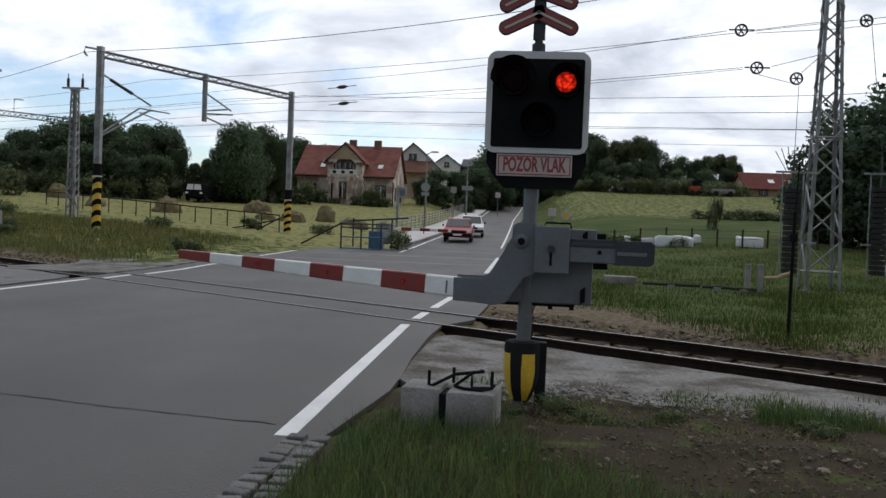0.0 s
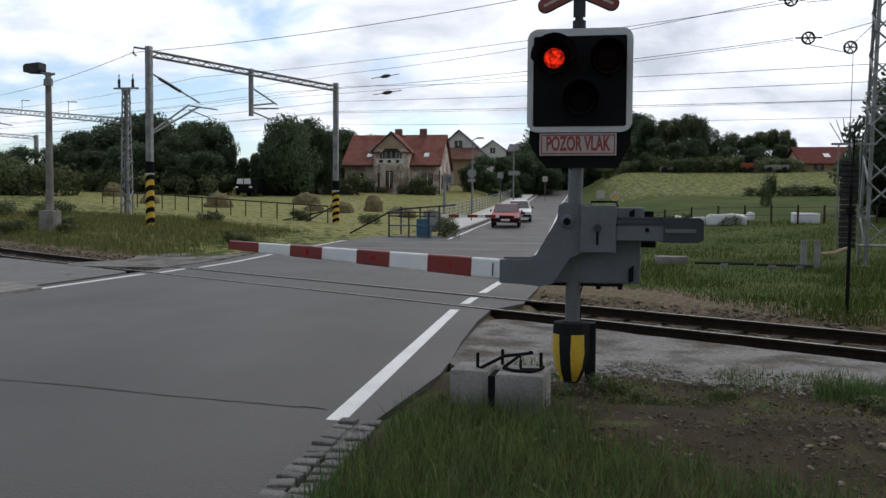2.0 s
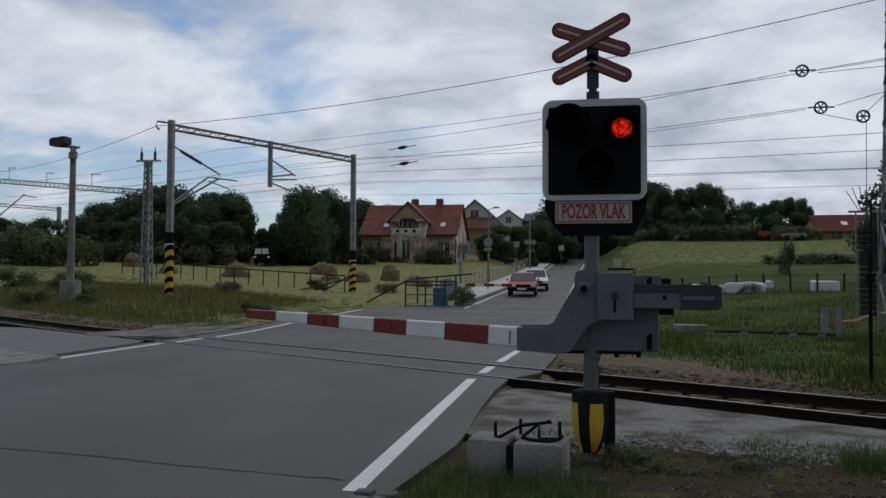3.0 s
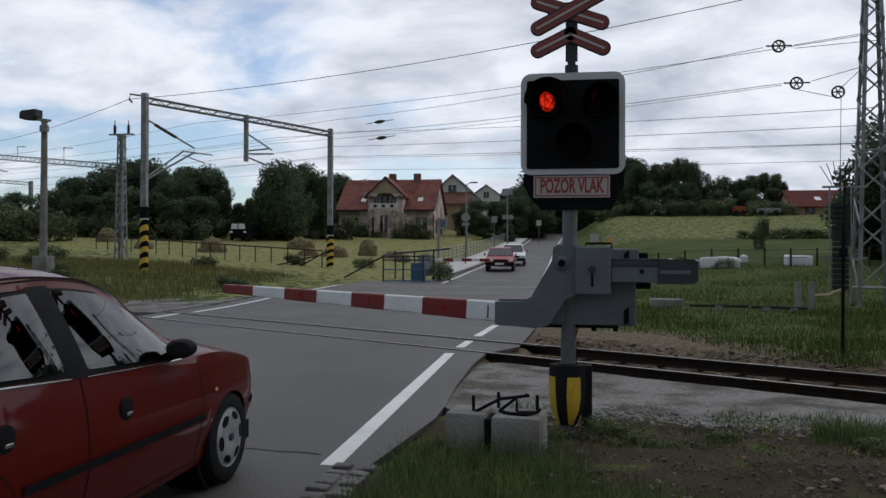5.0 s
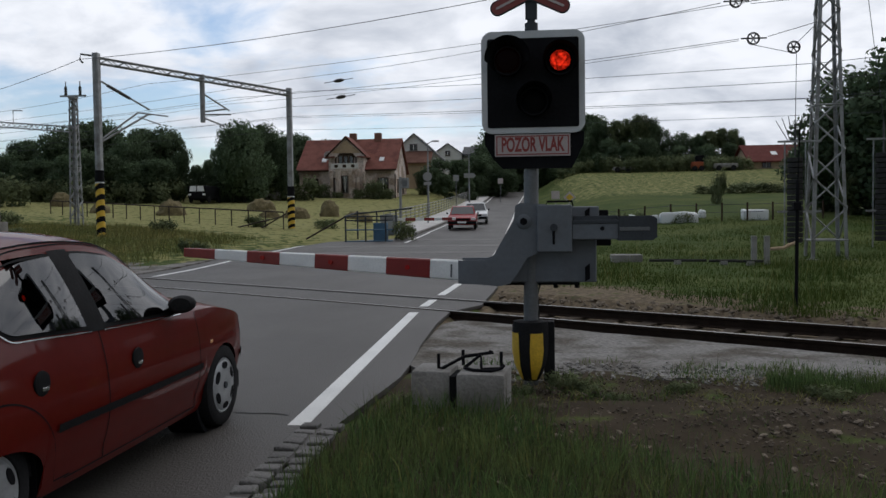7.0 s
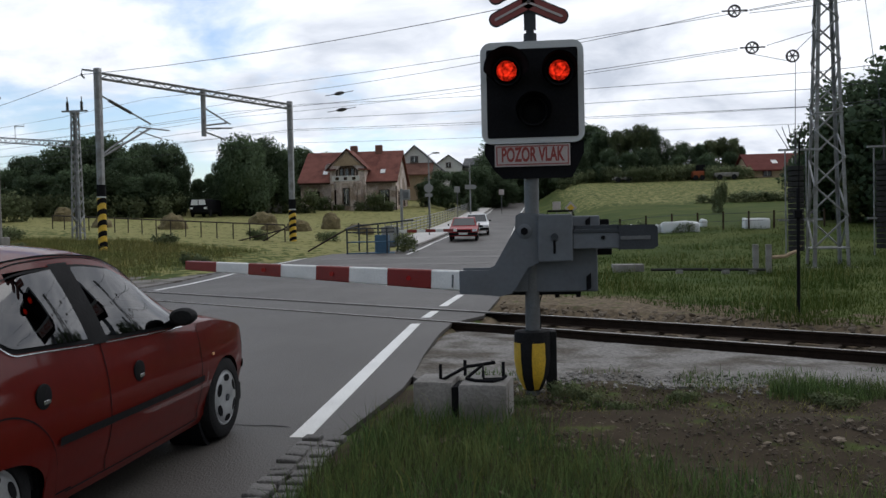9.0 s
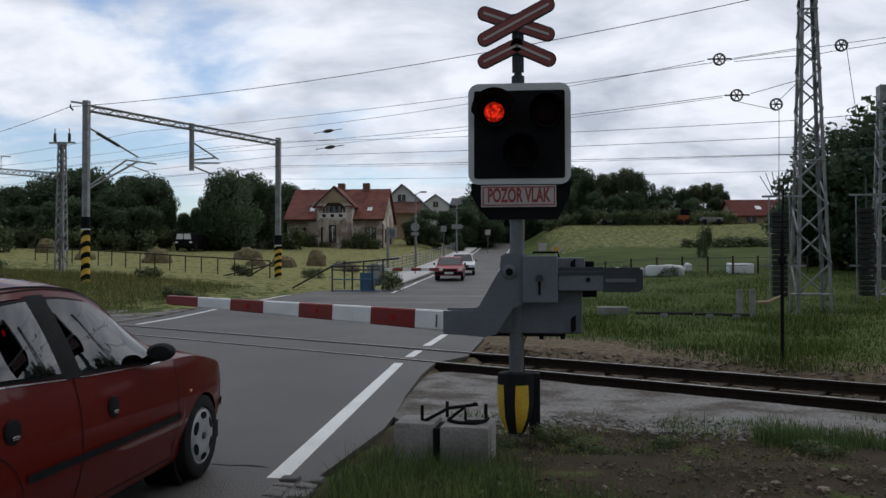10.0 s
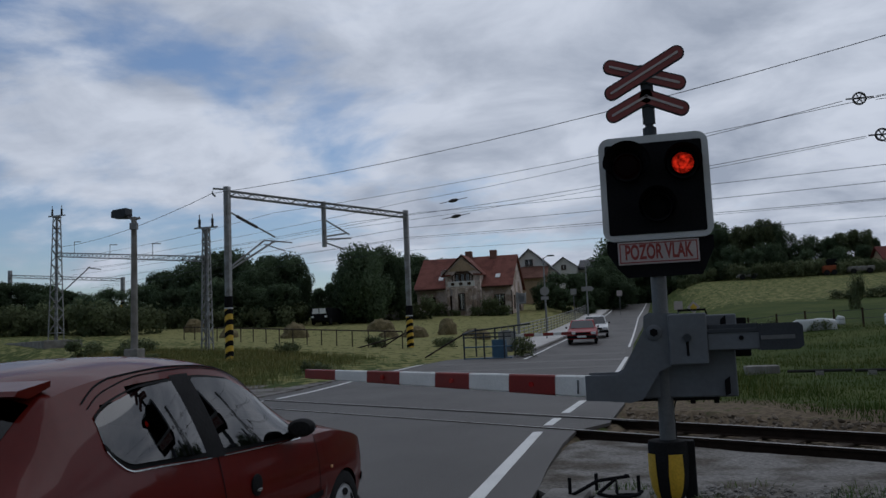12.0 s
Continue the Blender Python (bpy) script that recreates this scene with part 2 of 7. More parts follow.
M = dict(
    asphalt=mat("asphalt", (0.050, 0.0435, 0.038), 0.62, spec=0.5, vary=0.22, scale=0.6, fine=80, bump=0.4, second=(0.038, 0.033, 0.029), stretch=(0.9, 0.45, 1), share=(0.38, 0.7)),
    patch=mat("asphalt_patch", (0.060, 0.053, 0.047), 0.6, spec=0.7, vary=0.15, scale=1.2, fine=90, bump=0.3),
    paint=mat("road_paint", (0.70, 0.70, 0.68), 0.75, vary=0.10, scale=1.3, fine=55, bump=0.12, second=(0.60, 0.60, 0.585), share=(0.45, 0.75)),
    concrete=mat("concrete", (0.25, 0.24, 0.225), 0.9, vary=0.15, scale=2.5, fine=45, bump=0.35, second=(0.16, 0.15, 0.135)),
    path=mat("concrete_path", (0.185, 0.176, 0.165), 0.9, vary=0.4, scale=1.4, fine=22, bump=0.7, second=(0.085, 0.075, 0.062), share=(0.44, 0.62)),
    setts=mat("granite_sett", (0.15, 0.145, 0.14), 0.85, vary=0.2, scale=5, fine=50, bump=0.4, per_object=0.25),
    stone=mat("ballast_stone", (0.16, 0.13, 0.098), 0.9, vary=0.25, scale=9, fine=60, bump=0.3, per_island=0.45),
    dirt=mat("dirt_stone", (0.105, 0.085, 0.066), 0.95, vary=0.25, scale=9, fine=60, bump=0.3, per_island=0.5),
    rail=mat("rusty_rail", (0.026, 0.017, 0.012), 0.8, 0.2, vary=0.25, scale=8, fine=70, bump=0.3),
    shine=mat("worn_rail_head", (0.34, 0.32, 0.30), 0.38, 0.8, vary=0.15, scale=6),
    sleeper=mat("sleeper", (0.07, 0.055, 0.042), 0.95, vary=0.3, scale=4, fine=40, bump=0.5, stretch=(1, 6, 1)),
    grey=mat("grey_paint", (0.115, 0.127, 0.145), 0.55, 0.0, vary=0.07, scale=4, fine=30, bump=0.05, second=(0.105, 0.113, 0.125)),
    darkgrey=mat("dark_grey_paint", (0.05, 0.055, 0.062), 0.6, vary=0.12, scale=5, bump=0.08),
    pole=mat("galvanised_pole", (0.13, 0.135, 0.14), 0.5, 0.3, vary=0.12, scale=5, bump=0.08),
    steel=mat("weathered_steel", (0.28, 0.285, 0.29), 0.55, 0.35, vary=0.18, scale=3, fine=30, bump=0.1, second=(0.18, 0.175, 0.17)),
    black=mat("black_enamel", (0.010, 0.010, 0.0115), 0.8, vary=0.2, scale=4, bump=0.05, spec=0.06),
    rubber=mat("rubber", (0.016, 0.016, 0.017), 0.8, vary=0.2, bump=0.15),
    white=mat("white_enamel", (0.50, 0.51, 0.52), 0.45, vary=0.06, scale=4, bump=0.05, second=(0.45, 0.46, 0.47)),
    barwhite=mat("white_barrier_sheet", (0.78, 0.78, 0.76), 0.5, vary=0.06, scale=3, bump=0.04, second=(0.66, 0.66, 0.64)),
    barred=mat("red_barrier_film", (0.20, 0.016, 0.012), 0.35, vary=0.12, scale=6, fine=80, bump=0.05),
    crossred=mat("red_sign_film", (0.22, 0.042, 0.038), 0.5, vary=0.12, scale=5, bump=0.05),
    signback=mat("sign_back", (0.24, 0.24, 0.235), 0.55, vary=0.1, scale=6, bump=0.03),
    signwhite=mat("sign_white", (0.44, 0.38, 0.37), 0.5, vary=0.07, scale=6, bump=0.03),
    signred=mat("sign_red", (0.25, 0.035, 0.03), 0.5, vary=0.1, scale=6, bump=0.03),
    yellow=mat("yellow_paint", (0.62, 0.40, 0.03), 0.55, vary=0.15, scale=6, bump=0.08),
    lens=mat("dark_red_lens", (0.006, 0.001, 0.001), 0.4, vary=0.2, fine=120, bump=0.2, spec=0.04),
    lensw=mat("dark_clear_lens", (0.005, 0.005, 0.006), 0.4, vary=0.2, fine=120, bump=0.2, spec=0.05),
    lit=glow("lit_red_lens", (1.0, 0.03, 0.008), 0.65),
    carred=mat("red_car_paint", (0.080, 0.0050, 0.0030), 0.5, 0.0, vary=0.05, scale=2, fine=20, bump=0.0, coat=0.42, spec=0.06),
    glass=glass("car_glass", (0.05, 0.055, 0.06), 0.01, 2.0),
    rearglass=glass("dark_rear_glass", (0.03, 0.033, 0.036), 0.02, 1.5),
    pane=glass("window_pane", (0.25, 0.27, 0.28)),
    trim=mat("black_plastic", (0.007, 0.007, 0.008), 0.65, vary=0.15, scale=8, bump=0.1),
    rim=mat("silver_wheel_trim", (0.36, 0.37, 0.38), 0.4, 0.5, vary=0.08, bump=0.03),
    chrome=mat("bright_metal", (0.6, 0.6, 0.6), 0.2, 0.9, bump=0),
    amber=mat("amber_lamp", (0.75, 0.42, 0.2), 0.25, bump=0),
    redlamp=mat("red_lamp", (0.35, 0.01, 0.01), 0.2, bump=0, coat=0.5),
    lamp=mat("clear_headlamp", (0.75, 0.76, 0.78), 0.15, bump=0, coat=0.5),
    cloth=mat("dark_seat_cloth", (0.02, 0.02, 0.022), 0.95, vary=0.25, bump=0.2),
    farred=mat("bright_red_car_paint", (0.27, 0.008, 0.010), 0.4, vary=0.05, bump=0, coat=0.35, spec=0.15),
    farwhite=mat("white_car_paint", (0.70, 0.70, 0.70), 0.35, vary=0.04, bump=0, coat=0.7),
    plate=mat("number_plate", (0.7, 0.7, 0.68), 0.5, vary=0.04, bump=0),
    brick=mat("terracotta_roof_tile", (0.200, 0.080, 0.062), 0.85, vary=0.25, scale=0.9, fine=12, bump=0.4, second=(0.130, 0.052, 0.042)),
    brown=mat("brown_roof_tile", (0.19, 0.10, 0.075), 0.85, vary=0.25, scale=0.9, fine=12, bump=0.4),
    slate=mat("grey_roof", (0.12, 0.12, 0.125), 0.8, vary=0.2, scale=0.9, fine=12, bump=0.3),
    plaster=mat("weathered_plaster", (0.57, 0.49, 0.44), 0.95, vary=0.3, scale=0.7, fine=6, bump=0.3, second=(0.32, 0.25, 0.20), share=(0.44, 0.58)),
    ochre=mat("ochre_plaster", (0.40, 0.30, 0.20), 0.95, vary=0.15, scale=0.5, fine=6, bump=0.2),
    whiteplaster=mat("pale_plaster", (0.66, 0.65, 0.62), 0.95, vary=0.12, scale=0.4, fine=5, bump=0.2),
    wood=mat("dark_wood", (0.05, 0.033, 0.022), 0.8, vary=0.25, scale=3, fine=20, bump=0.2, stretch=(6, 6, 1)),
    fence=mat("rusty_fence_pipe", (0.05, 0.04, 0.033), 0.8, vary=0.25, scale=4, bump=0.2),
    blue=mat("blue_paint", (0.045, 0.115, 0.19), 0.55, vary=0.15, scale=4, bump=0.1),
    hay=mat("hay", (0.17, 0.14, 0.075), 0.95, vary=0.35, scale=3, fine=30, bump=0.8),
    bale=mat("white_wrap", (0.66, 0.67, 0.67), 0.5, vary=0.08, scale=2, bump=0.15),
    bark=mat("bark", (0.075, 0.06, 0.045), 0.95, vary=0.3, scale=3, fine=20, bump=0.6, stretch=(3, 3, 0.6)),
    leaf=leafy(mat("leaves", (0.110, 0.150, 0.086), 0.75, vary=0.2, scale=0.4, fine=4, bump=0.0, spec=0.08, second=(0.070, 0.105, 0.052), per_island=0.25, per_object=0.22), 0.35),
    leaf2=leafy(mat("pale_leaves", (0.145, 0.17, 0.085), 0.75, vary=0.2, scale=0.4, fine=4, bump=0.0, spec=0.08, second=(0.09, 0.115, 0.055), per_island=0.25, per_object=0.18), 0.35),
    grass=leafy(mat("grass_blade", (0.044, 0.072, 0.017), 0.9, vary=0.2, scale=0.45, fine=5, bump=0.0, spec=0.04, second=(0.066, 0.084, 0.020), per_island=0.22), 0.3),
    lawn=leafy(mat("verge_grass_blade", (0.070, 0.118, 0.040), 0.85, vary=0.2, scale=1.4, fine=8, bump=0.0, spec=0.08, second=(0.110, 0.140, 0.050), per_island=0.5), 0.35),
    meadow=mat("meadow_grass_blade", (0.105, 0.125, 0.042), 0.9, vary=0.25, scale=0.35, fine=4, bump=0.0, spec=0.04, second=(0.19, 0.165, 0.065), per_island=0.3),
    drygrass=mat("dry_grass_blade", (0.18, 0.165, 0.05), 0.85, vary=0.25, scale=0.8, fine=6, bump=0.0, second=(0.10, 0.12, 0.035), per_island=0.4),
    insul=mat("insulator", (0.035, 0.03, 0.028), 0.4, vary=0.1, bump=0),
    wire=mat("wire", (0.10, 0.105, 0.11), 0.6, 0.3, vary=0.1, bump=0),
    weight=mat("cast_weight", (0.035, 0.034, 0.033), 0.85, vary=0.2, scale=6, bump=0.3),
    pale=mat("pale_paving", (0.54, 0.52, 0.50), 0.9, vary=0.12, scale=0.8, fine=12, bump=0.3),
    darkbrick=mat("dark_red_roof_tile", (0.12, 0.032, 0.026), 0.85, vary=0.2, scale=0.9, fine=12, bump=0.4),
    orange=mat("orange_paint", (0.25, 0.07, 0.03), 0.6, vary=0.1, bump=0.05),
    ground=ground_mat(),
)


# ---- mesh helpers ----
def part(name, bm, material, parent=None, label="", smooth=False):
    """Link a bmesh as one mesh object, under parent where given."""
    me = bpy.data.meshes.new(name)
    bm.to_mesh(me)
    bm.free()
    for m in material if isinstance(material, (list, tuple)) else [material]:
        me.materials.append(m)
    if smooth:
        me.polygons.foreach_set("use_smooth", [True] * len(me.polygons))
        me.set_sharp_from_angle(angle=radians(38))
    ob = new(name, me)
    if parent is not None:
        ob.parent = parent
    return tagged(ob, label)


def thing(name, label, category, m=None, group="", kind=""):
    ob = new(name)
    ob.empty_display_size = 0.2
    if m is not None:
        ob.matrix_basis = m
    return tagged(ob, label, category, group, kind)


def bm_box(bm, x0, x1, y0, y1, z0, z1, bevel=0.0, m=None):
    r = bmesh.ops.create_cube(bm, size=1)
    for v in r["verts"]:
        v.co = Vector((x0 + (v.co.x + 0.5) * (x1 - x0), y0 + (v.co.y + 0.5) * (y1 - y0), z0 + (v.co.z + 0.5) * (z1 - z0)))
    if bevel:
        es = list({e for v in r["verts"] for e in v.link_edges})
        out = bmesh.ops.bevel(bm, geom=es, offset=bevel, segments=2, affect="EDGES", profile=0.5)
        vs = list({v for f in out["faces"] for v in f.verts} | {v for v in r["verts"] if v.is_valid})
    else:
        vs = r["verts"]
    if m is not None:
        bmesh.ops.transform(bm, matrix=m, verts=vs)
    return bm


def box(x0, x1, y0, y1, z0, z1, bevel=0.0, m=None):
    return bm_box(bmesh.new(), x0, x1, y0, y1, z0, z1, bevel, m)


def bm_rod(bm, p, q, r, r2=None, seg=10):
    """A round bar from p to q."""
    p, q = Vector(p), Vector(q)
    d = q - p
    m = Matrix.Translation((p + q) / 2) @ d.to_track_quat("Z", "Y").to_matrix().to_4x4()
    bmesh.ops.create_cone(bm, cap_ends=True, segments=seg, radius1=r, radius2=r if r2 is None else r2, depth=d.length, matrix=m)
    return bm


def rod(p, q, r, r2=None, seg=10):
    return bm_rod(bmesh.new(), p, q, r, r2, seg)


def bm_path(bm, pts, r, seg=6):
    """A round bar along a line of points."""
    pts = [Vector(p) for p in pts]
    rings = []
    for i, p in enumerate(pts):
        d = (pts[min(i + 1, len(pts) - 1)] - pts[max(i - 1, 0)]).normalized()
        a = d.orthogonal().normalized() if abs(d.z) > 0.95 else d.cross(Vector((0, 0, 1))).normalized()
        b = d.cross(a)
        rings.append([bm.verts.new(p + r * (math.cos(t) * a + math.sin(t) * b)) for t in (2 * math.pi * k / seg for k in range(seg))])
    for u, v in zip(rings, rings[1:]):
        for k in range(seg):
            bm.faces.new((u[k], u[(k + 1) % seg], v[(k + 1) % seg], v[k]))
    bm.faces.new(rings[0][::-1])
    bm.faces.new(rings[-1])
    return bm


def bm_prism(bm, outline, y0, y1, axis="y"):
    """An outline of (x, z) pulled from y0 to y1 (axis x: outline of (y, z))."""
    put = (lambda a, c, d: (a, d, c)) if axis == "y" else (lambda a, c, d: (d, a, c)) if axis == "x" else (lambda a, c, d: (a, c, d))
    u = [bm.verts.new(put(a, c, y0)) for a, c in outline]
    v = [bm.verts.new(put(a, c, y1)) for a, c in outline]
    n = len(u)
    bm.faces.new(u)
    bm.faces.new(v[::-1])
    for k in range(n):
        bm.faces.new((u[k], v[k], v[(k + 1) % n], u[(k + 1) % n]))
    bmesh.ops.recalc_face_normals(bm, faces=bm.faces)
    return bm


def prism(outline, y0, y1, axis="y"):
    return bm_prism(bmesh.new(), outline, y0, y1, axis)


def lathe(profile, m=None, seg=28, ring=False):
    """Turn a profile of (radius, height) round the z axis."""
    bm = bmesh.new()
    rings = [[bm.verts.new((r * math.cos(t), r * math.sin(t), z)) for t in (2 * math.pi * k / seg for k in range(seg))] for r, z in profile]
    for u, v in zip(rings, rings[1:]):
        for k in range(seg):
            bm.faces.new((u[k], u[(k + 1) % seg], v[(k + 1) % seg], v[k]))
    if profile[0][0] > 1e-4 and not ring:
        bm.faces.new(rings[0][::-1])
    if profile[-1][0] > 1e-4 and not ring:
        bm.faces.new(rings[-1])
    bmesh.ops.remove_doubles(bm, verts=bm.verts, dist=1e-5)
    bmesh.ops.recalc_face_normals(bm, faces=bm.faces)
    if m is not None:
        bmesh.ops.transform(bm, matrix=m, verts=bm.verts)
    return bm


def rounded(w, h, r, cx=0.0, cz=0.0, n=6):
    """The outline of a rectangle with round corners."""
    out = []
    for sx, sz, a0 in ((1, 1, 0), (-1, 1, 90), (-1, -1, 180), (1, -1, 270)):
        for k in range(n + 1):
            a = radians(a0 + 90 * k / n)
            out.append((cx + sx * (w / 2 - r) + r * math.cos(a), cz + sz * (h / 2 - r) + r * math.sin(a)))
    return out


def raw(name, verts, faces, material, parent=None, smooth=False):
    me = bpy.data.meshes.new(name)
    me.from_pydata(verts, [], faces)
    me.materials.append(material)
    if smooth:
        me.polygons.foreach_set("use_smooth", [True] * len(me.polygons))
    ob = new(name, me)
    if parent is not None:
        ob.parent = parent
    return ob


# ---- the lie of the land ----
def step(a, b, v):
    t = np.clip((np.asarray(v, float) - a) / (b - a), 0, 1)
    return t * t * (3 - 2 * t)


def road_z(y):
    d = np.clip(np.asarray(y, float) - 24, 0, 100)
    far = np.maximum(0, np.asarray(y, float) - 124)
    return 0.02 * d + 0.0003 * d * d + 0.02 * far * (far < 1e9)


def height(x, y):
    x, y = np.asarray(x, float), np.asarray(y, float)
    d = np.clip(y - 24, 0, 100)
    # the land to the left rises from behind the level track bed
    left = (step(-7, -12, x) * (0.01 * d) + 0.035 * np.clip(-x - 10.5, 0, 60) * step(8, 22, y)) * step(1.0, 5.5, beyond(x, y))
    right = step(0.5, 8, x) * 0.032 * np.clip(y - 28, 0, 96)
    return road_z(y) + left + right


RAIL_AT, RAIL_SLOPE = (-1.2, 14.42), -0.68      # a point of the far rail, and its run in y for x
RAIL_DIR = Vector((1, RAIL_SLOPE, 0)).normalized()
RAIL_OUT = Vector((-RAIL_DIR.y, RAIL_DIR.x, 0))  # away from the viewer


def beyond(x, y):
    """Metres past the far rail, square to the track."""
    return (np.asarray(x, float) - RAIL_AT[0]) * RAIL_OUT.x + (np.asarray(y, float) - RAIL_AT[1]) * RAIL_OUT.y


def at_ground(x, y):
    return float(height(x, y))


# road edges: x of the right and left edge for y
def edge_right(y):
    return float(np.interp(y, [-60, 4.5, 6.3, 7.4, 8.2, 9.3, 11.2, 12.6, 13.6, 17, 24, 34, 48, 160], [-1.45, -1.45, -1.25, -1.13, -1.13, -1.18, -1.2, -1.14, -0.7, -0.55, -0.8, -0.75, -0.75, 1.6]))


def edge_left(y):
    return float(np.interp(y, [-60, 14, 28, 37, 41, 48, 160], [-10.2, -10.2, -10.6, -10.9, -5.9, -5.7, -3.6]))


# the near edge of the concrete strip
VERGE_X, VERGE_Y = [-1.17, -0.95, -0.6, 0.5, 1.5, 3.2, 6.0, 9.0], [8.1, 7.6, 7.4, 7.75, 7.45, 7.2, 5.4, 3.2]


def build_ground():
    xs = np.unique(np.concatenate([np.linspace(-900, -60, 22), np.linspace(-60, -12, 49), np.linspace(-12, 9, 106), np.linspace(9, 60, 52), np.linspace(60, 900, 22)]))
    ys = np.unique(np.concatenate([np.linspace(-400, -10, 14), np.linspace(-10, 2, 13), np.linspace(2, 20, 121), np.linspace(20, 60, 81), np.linspace(60, 140, 54), np.linspace(140, 1500, 24)]))
    X, Yg = np.meshgrid(xs, ys)
    Z = height(X, Yg)
    u = beyond(X, Yg)
    er = np.interp(Yg, ys, [edge_right(y) for y in ys])
    el = np.interp(Yg, ys, [edge_left(y) for y in ys])
    inside = (X < er + 0.1) & (X > el - 0.1) & (Yg < 165)
    near_track = (u > -3.2) & (u < 1.3)
    rough = np.array([noise.noise(Vector((a * 0.9, b * 0.9, 0))) * 0.05 + noise.noise(Vector((a * 3.1, b * 3.1, 4))) * 0.02 for a, b in zip(X.ravel(), Yg.ravel())]).reshape(X.shape)
    Z = Z + np.where(inside | near_track, 0, rough * np.where((X > er) & (Yg < 12), step(0.05, 0.7, X - er), 1))
    # the verge slopes up a little from the kerb towards the viewer's side
    Z = Z + np.where((Yg < 6.6) & (X > er), 0.05 * step(0.1, 0.9, X - er) * step(6.6, 5.6, Yg), 0)
    Z = np.where(inside, Z - 0.06, Z)
    Z = np.where(near_track & ~inside, Z - 0.17, Z)
    under = (X > -1.12) & (X < 8.5) & (u < -3.0) & (Yg > np.interp(X, VERGE_X, VERGE_Y) + 0.12)
    Z = np.where(under & ~inside, Z - 0.18, Z)
    nx, ny = len(xs), len(ys)
    idx = np.arange(nx * ny).reshape(ny, nx)
    faces = np.stack([idx[:-1, :-1], idx[:-1, 1:], idx[1:, 1:], idx[1:, :-1]], -1).reshape(-1, 4)
    ob = raw("ground", np.stack([X, Yg, Z], -1).reshape(-1, 3).tolist(), faces.tolist(), M["ground"], smooth=True)
    # cover: red dirt, green dry meadow, blue ballast
    dirt = step(-1.5, -1.2, X) * step(8.2, 7.4, Yg) * step(2.0, 5.0, Yg) * (0.85 + 0.4 * step(0.1, 0.9, X))
    dry = (0.45 * step(2.5, 5, u) + 0.35 * step(11, 18, u)) * (X < -5) + step(3, 6, X) * step(71, 76, Yg) * 0.8
    wide = 1.6 * step(4.5, 2.0, X) * (X > -2)
    ball = step(-3.4, -2.6, u) * step(3.2, 1.2, u - wide)
    ball = np.maximum(ball, (X < -8) * step(-9, -7, u) * (u < 0))
    dry = dry * (1 - 0.45 * step(2.0, 4.0, X))
    col = np.stack([np.clip(dirt * (1 - ball), 0, 1), np.clip(dry, 0, 1), ball, np.ones_like(X)], -1).reshape(-1, 4)
    lay = ob.data.color_attributes.new("cover", "FLOAT_COLOR", "POINT")
    lay.data.foreach_set("color", col.astype(np.float32).ravel())
    return tagged(ob, "uneven ground of green grass, bare dirt, ballast and dry mown meadow", "ground", kind="structure")


def strip(name, ys, xl, xr, lift, material, label, category, cross=6, thick=0.05):
    """A sheet between two lines over the land, with a skirt."""
    verts, faces = [], []
    for y in ys:
        for k in range(cross + 1):
            x = xl(y) + (xr(y) - xl(y)) * k / cross
            verts.append((x, y, float(road_z(y)) + lift))
    w = cross + 1
    for j in range(len(ys) - 1):
        for k in range(cross):
            a = j * w + k
            faces.append((a, a + 1, a + w + 1, a + w))
    n = len(verts)
    rim = [j * w for j in range(len(ys))] + [(len(ys) - 1) * w + k for k in range(1, w)] + [j * w + cross for j in range(len(ys) - 2, -1, -1)] + [k for k in range(cross - 1, 0, -1)]
    verts += [(verts[i][0], verts[i][1], verts[i][2] - thick) for i in rim]
    for i in range(len(rim)):
        j = (i + 1) % len(rim)
        faces.append((rim[i], rim[j], n + j, n + i))
    ob = raw(name, verts, faces, material)
    return tagged(ob, label, category, kind="structure")


def span_list(a, b, n):
    return [a + (b - a) * k / n for k in range(n + 1)]


build_ground()
YS = sorted(set([-60 + 4 * k for k in range(15)] + [0.5 * k for k in range(0, 100)] + [50 + 2 * k for k in range(56)] + [4.5, 6.3, 7.4, 8.2, 9.3, 11.2, 12.6, 13.6]))
strip("road", YS, edge_left, edge_right, 0.0, M["asphalt"], "grey worn asphalt road over the level crossing", "road", cross=10)


def marking(name, x0, x1, y0, y1, width):
    """A painted line from (x0, y0) to (x1, y1)."""
    n = max(2, int((y1 - y0) / 2) + 1)
    ys = [y0 + (y1 - y0) * k / (n - 1) for k in range(n)]
    xc = lambda y: x0 + (x1 - x0) * (y - y0) / (y1 - y0)
    ob = strip(name, ys, lambda y: xc(y) - width / 2, lambda y: xc(y) + width / 2, 0.004, M["paint"], "white painted edge line on the asphalt, slightly worn", "road marking", cross=1, thick=0.004)
    return ob


for x0, x1, y0, y1, w in ((-1.6, -1.69, 5.6, 12.5, 0.145), (-1.64, -1.6, 13.35, 14.4, 0.145), (-1.55, -1.42, 15.3, 17.9, 0.15), (-1.05, -0.9, 27, 36, 0.15),
                          (-0.95, -0.75, 44, 90, 0.12), (-0.7, 1.0, 90, 150, 0.12),
                          (-9.4, -9.9, -30, 18.2, 0.14), (-9.75, -9.8, 18.6, 20.2, 0.14), (-9.65, -9.95, 20.7, 28.3, 0.14), (-9.9, -9.6, 31.0, 38.0, 0.14),
                          (-5.35, -5.3, 37, 46, 0.14), (-5.35, -3.6, 46, 140, 0.12)):
    marking("edge_line", x0, x1, y0, y1, w)

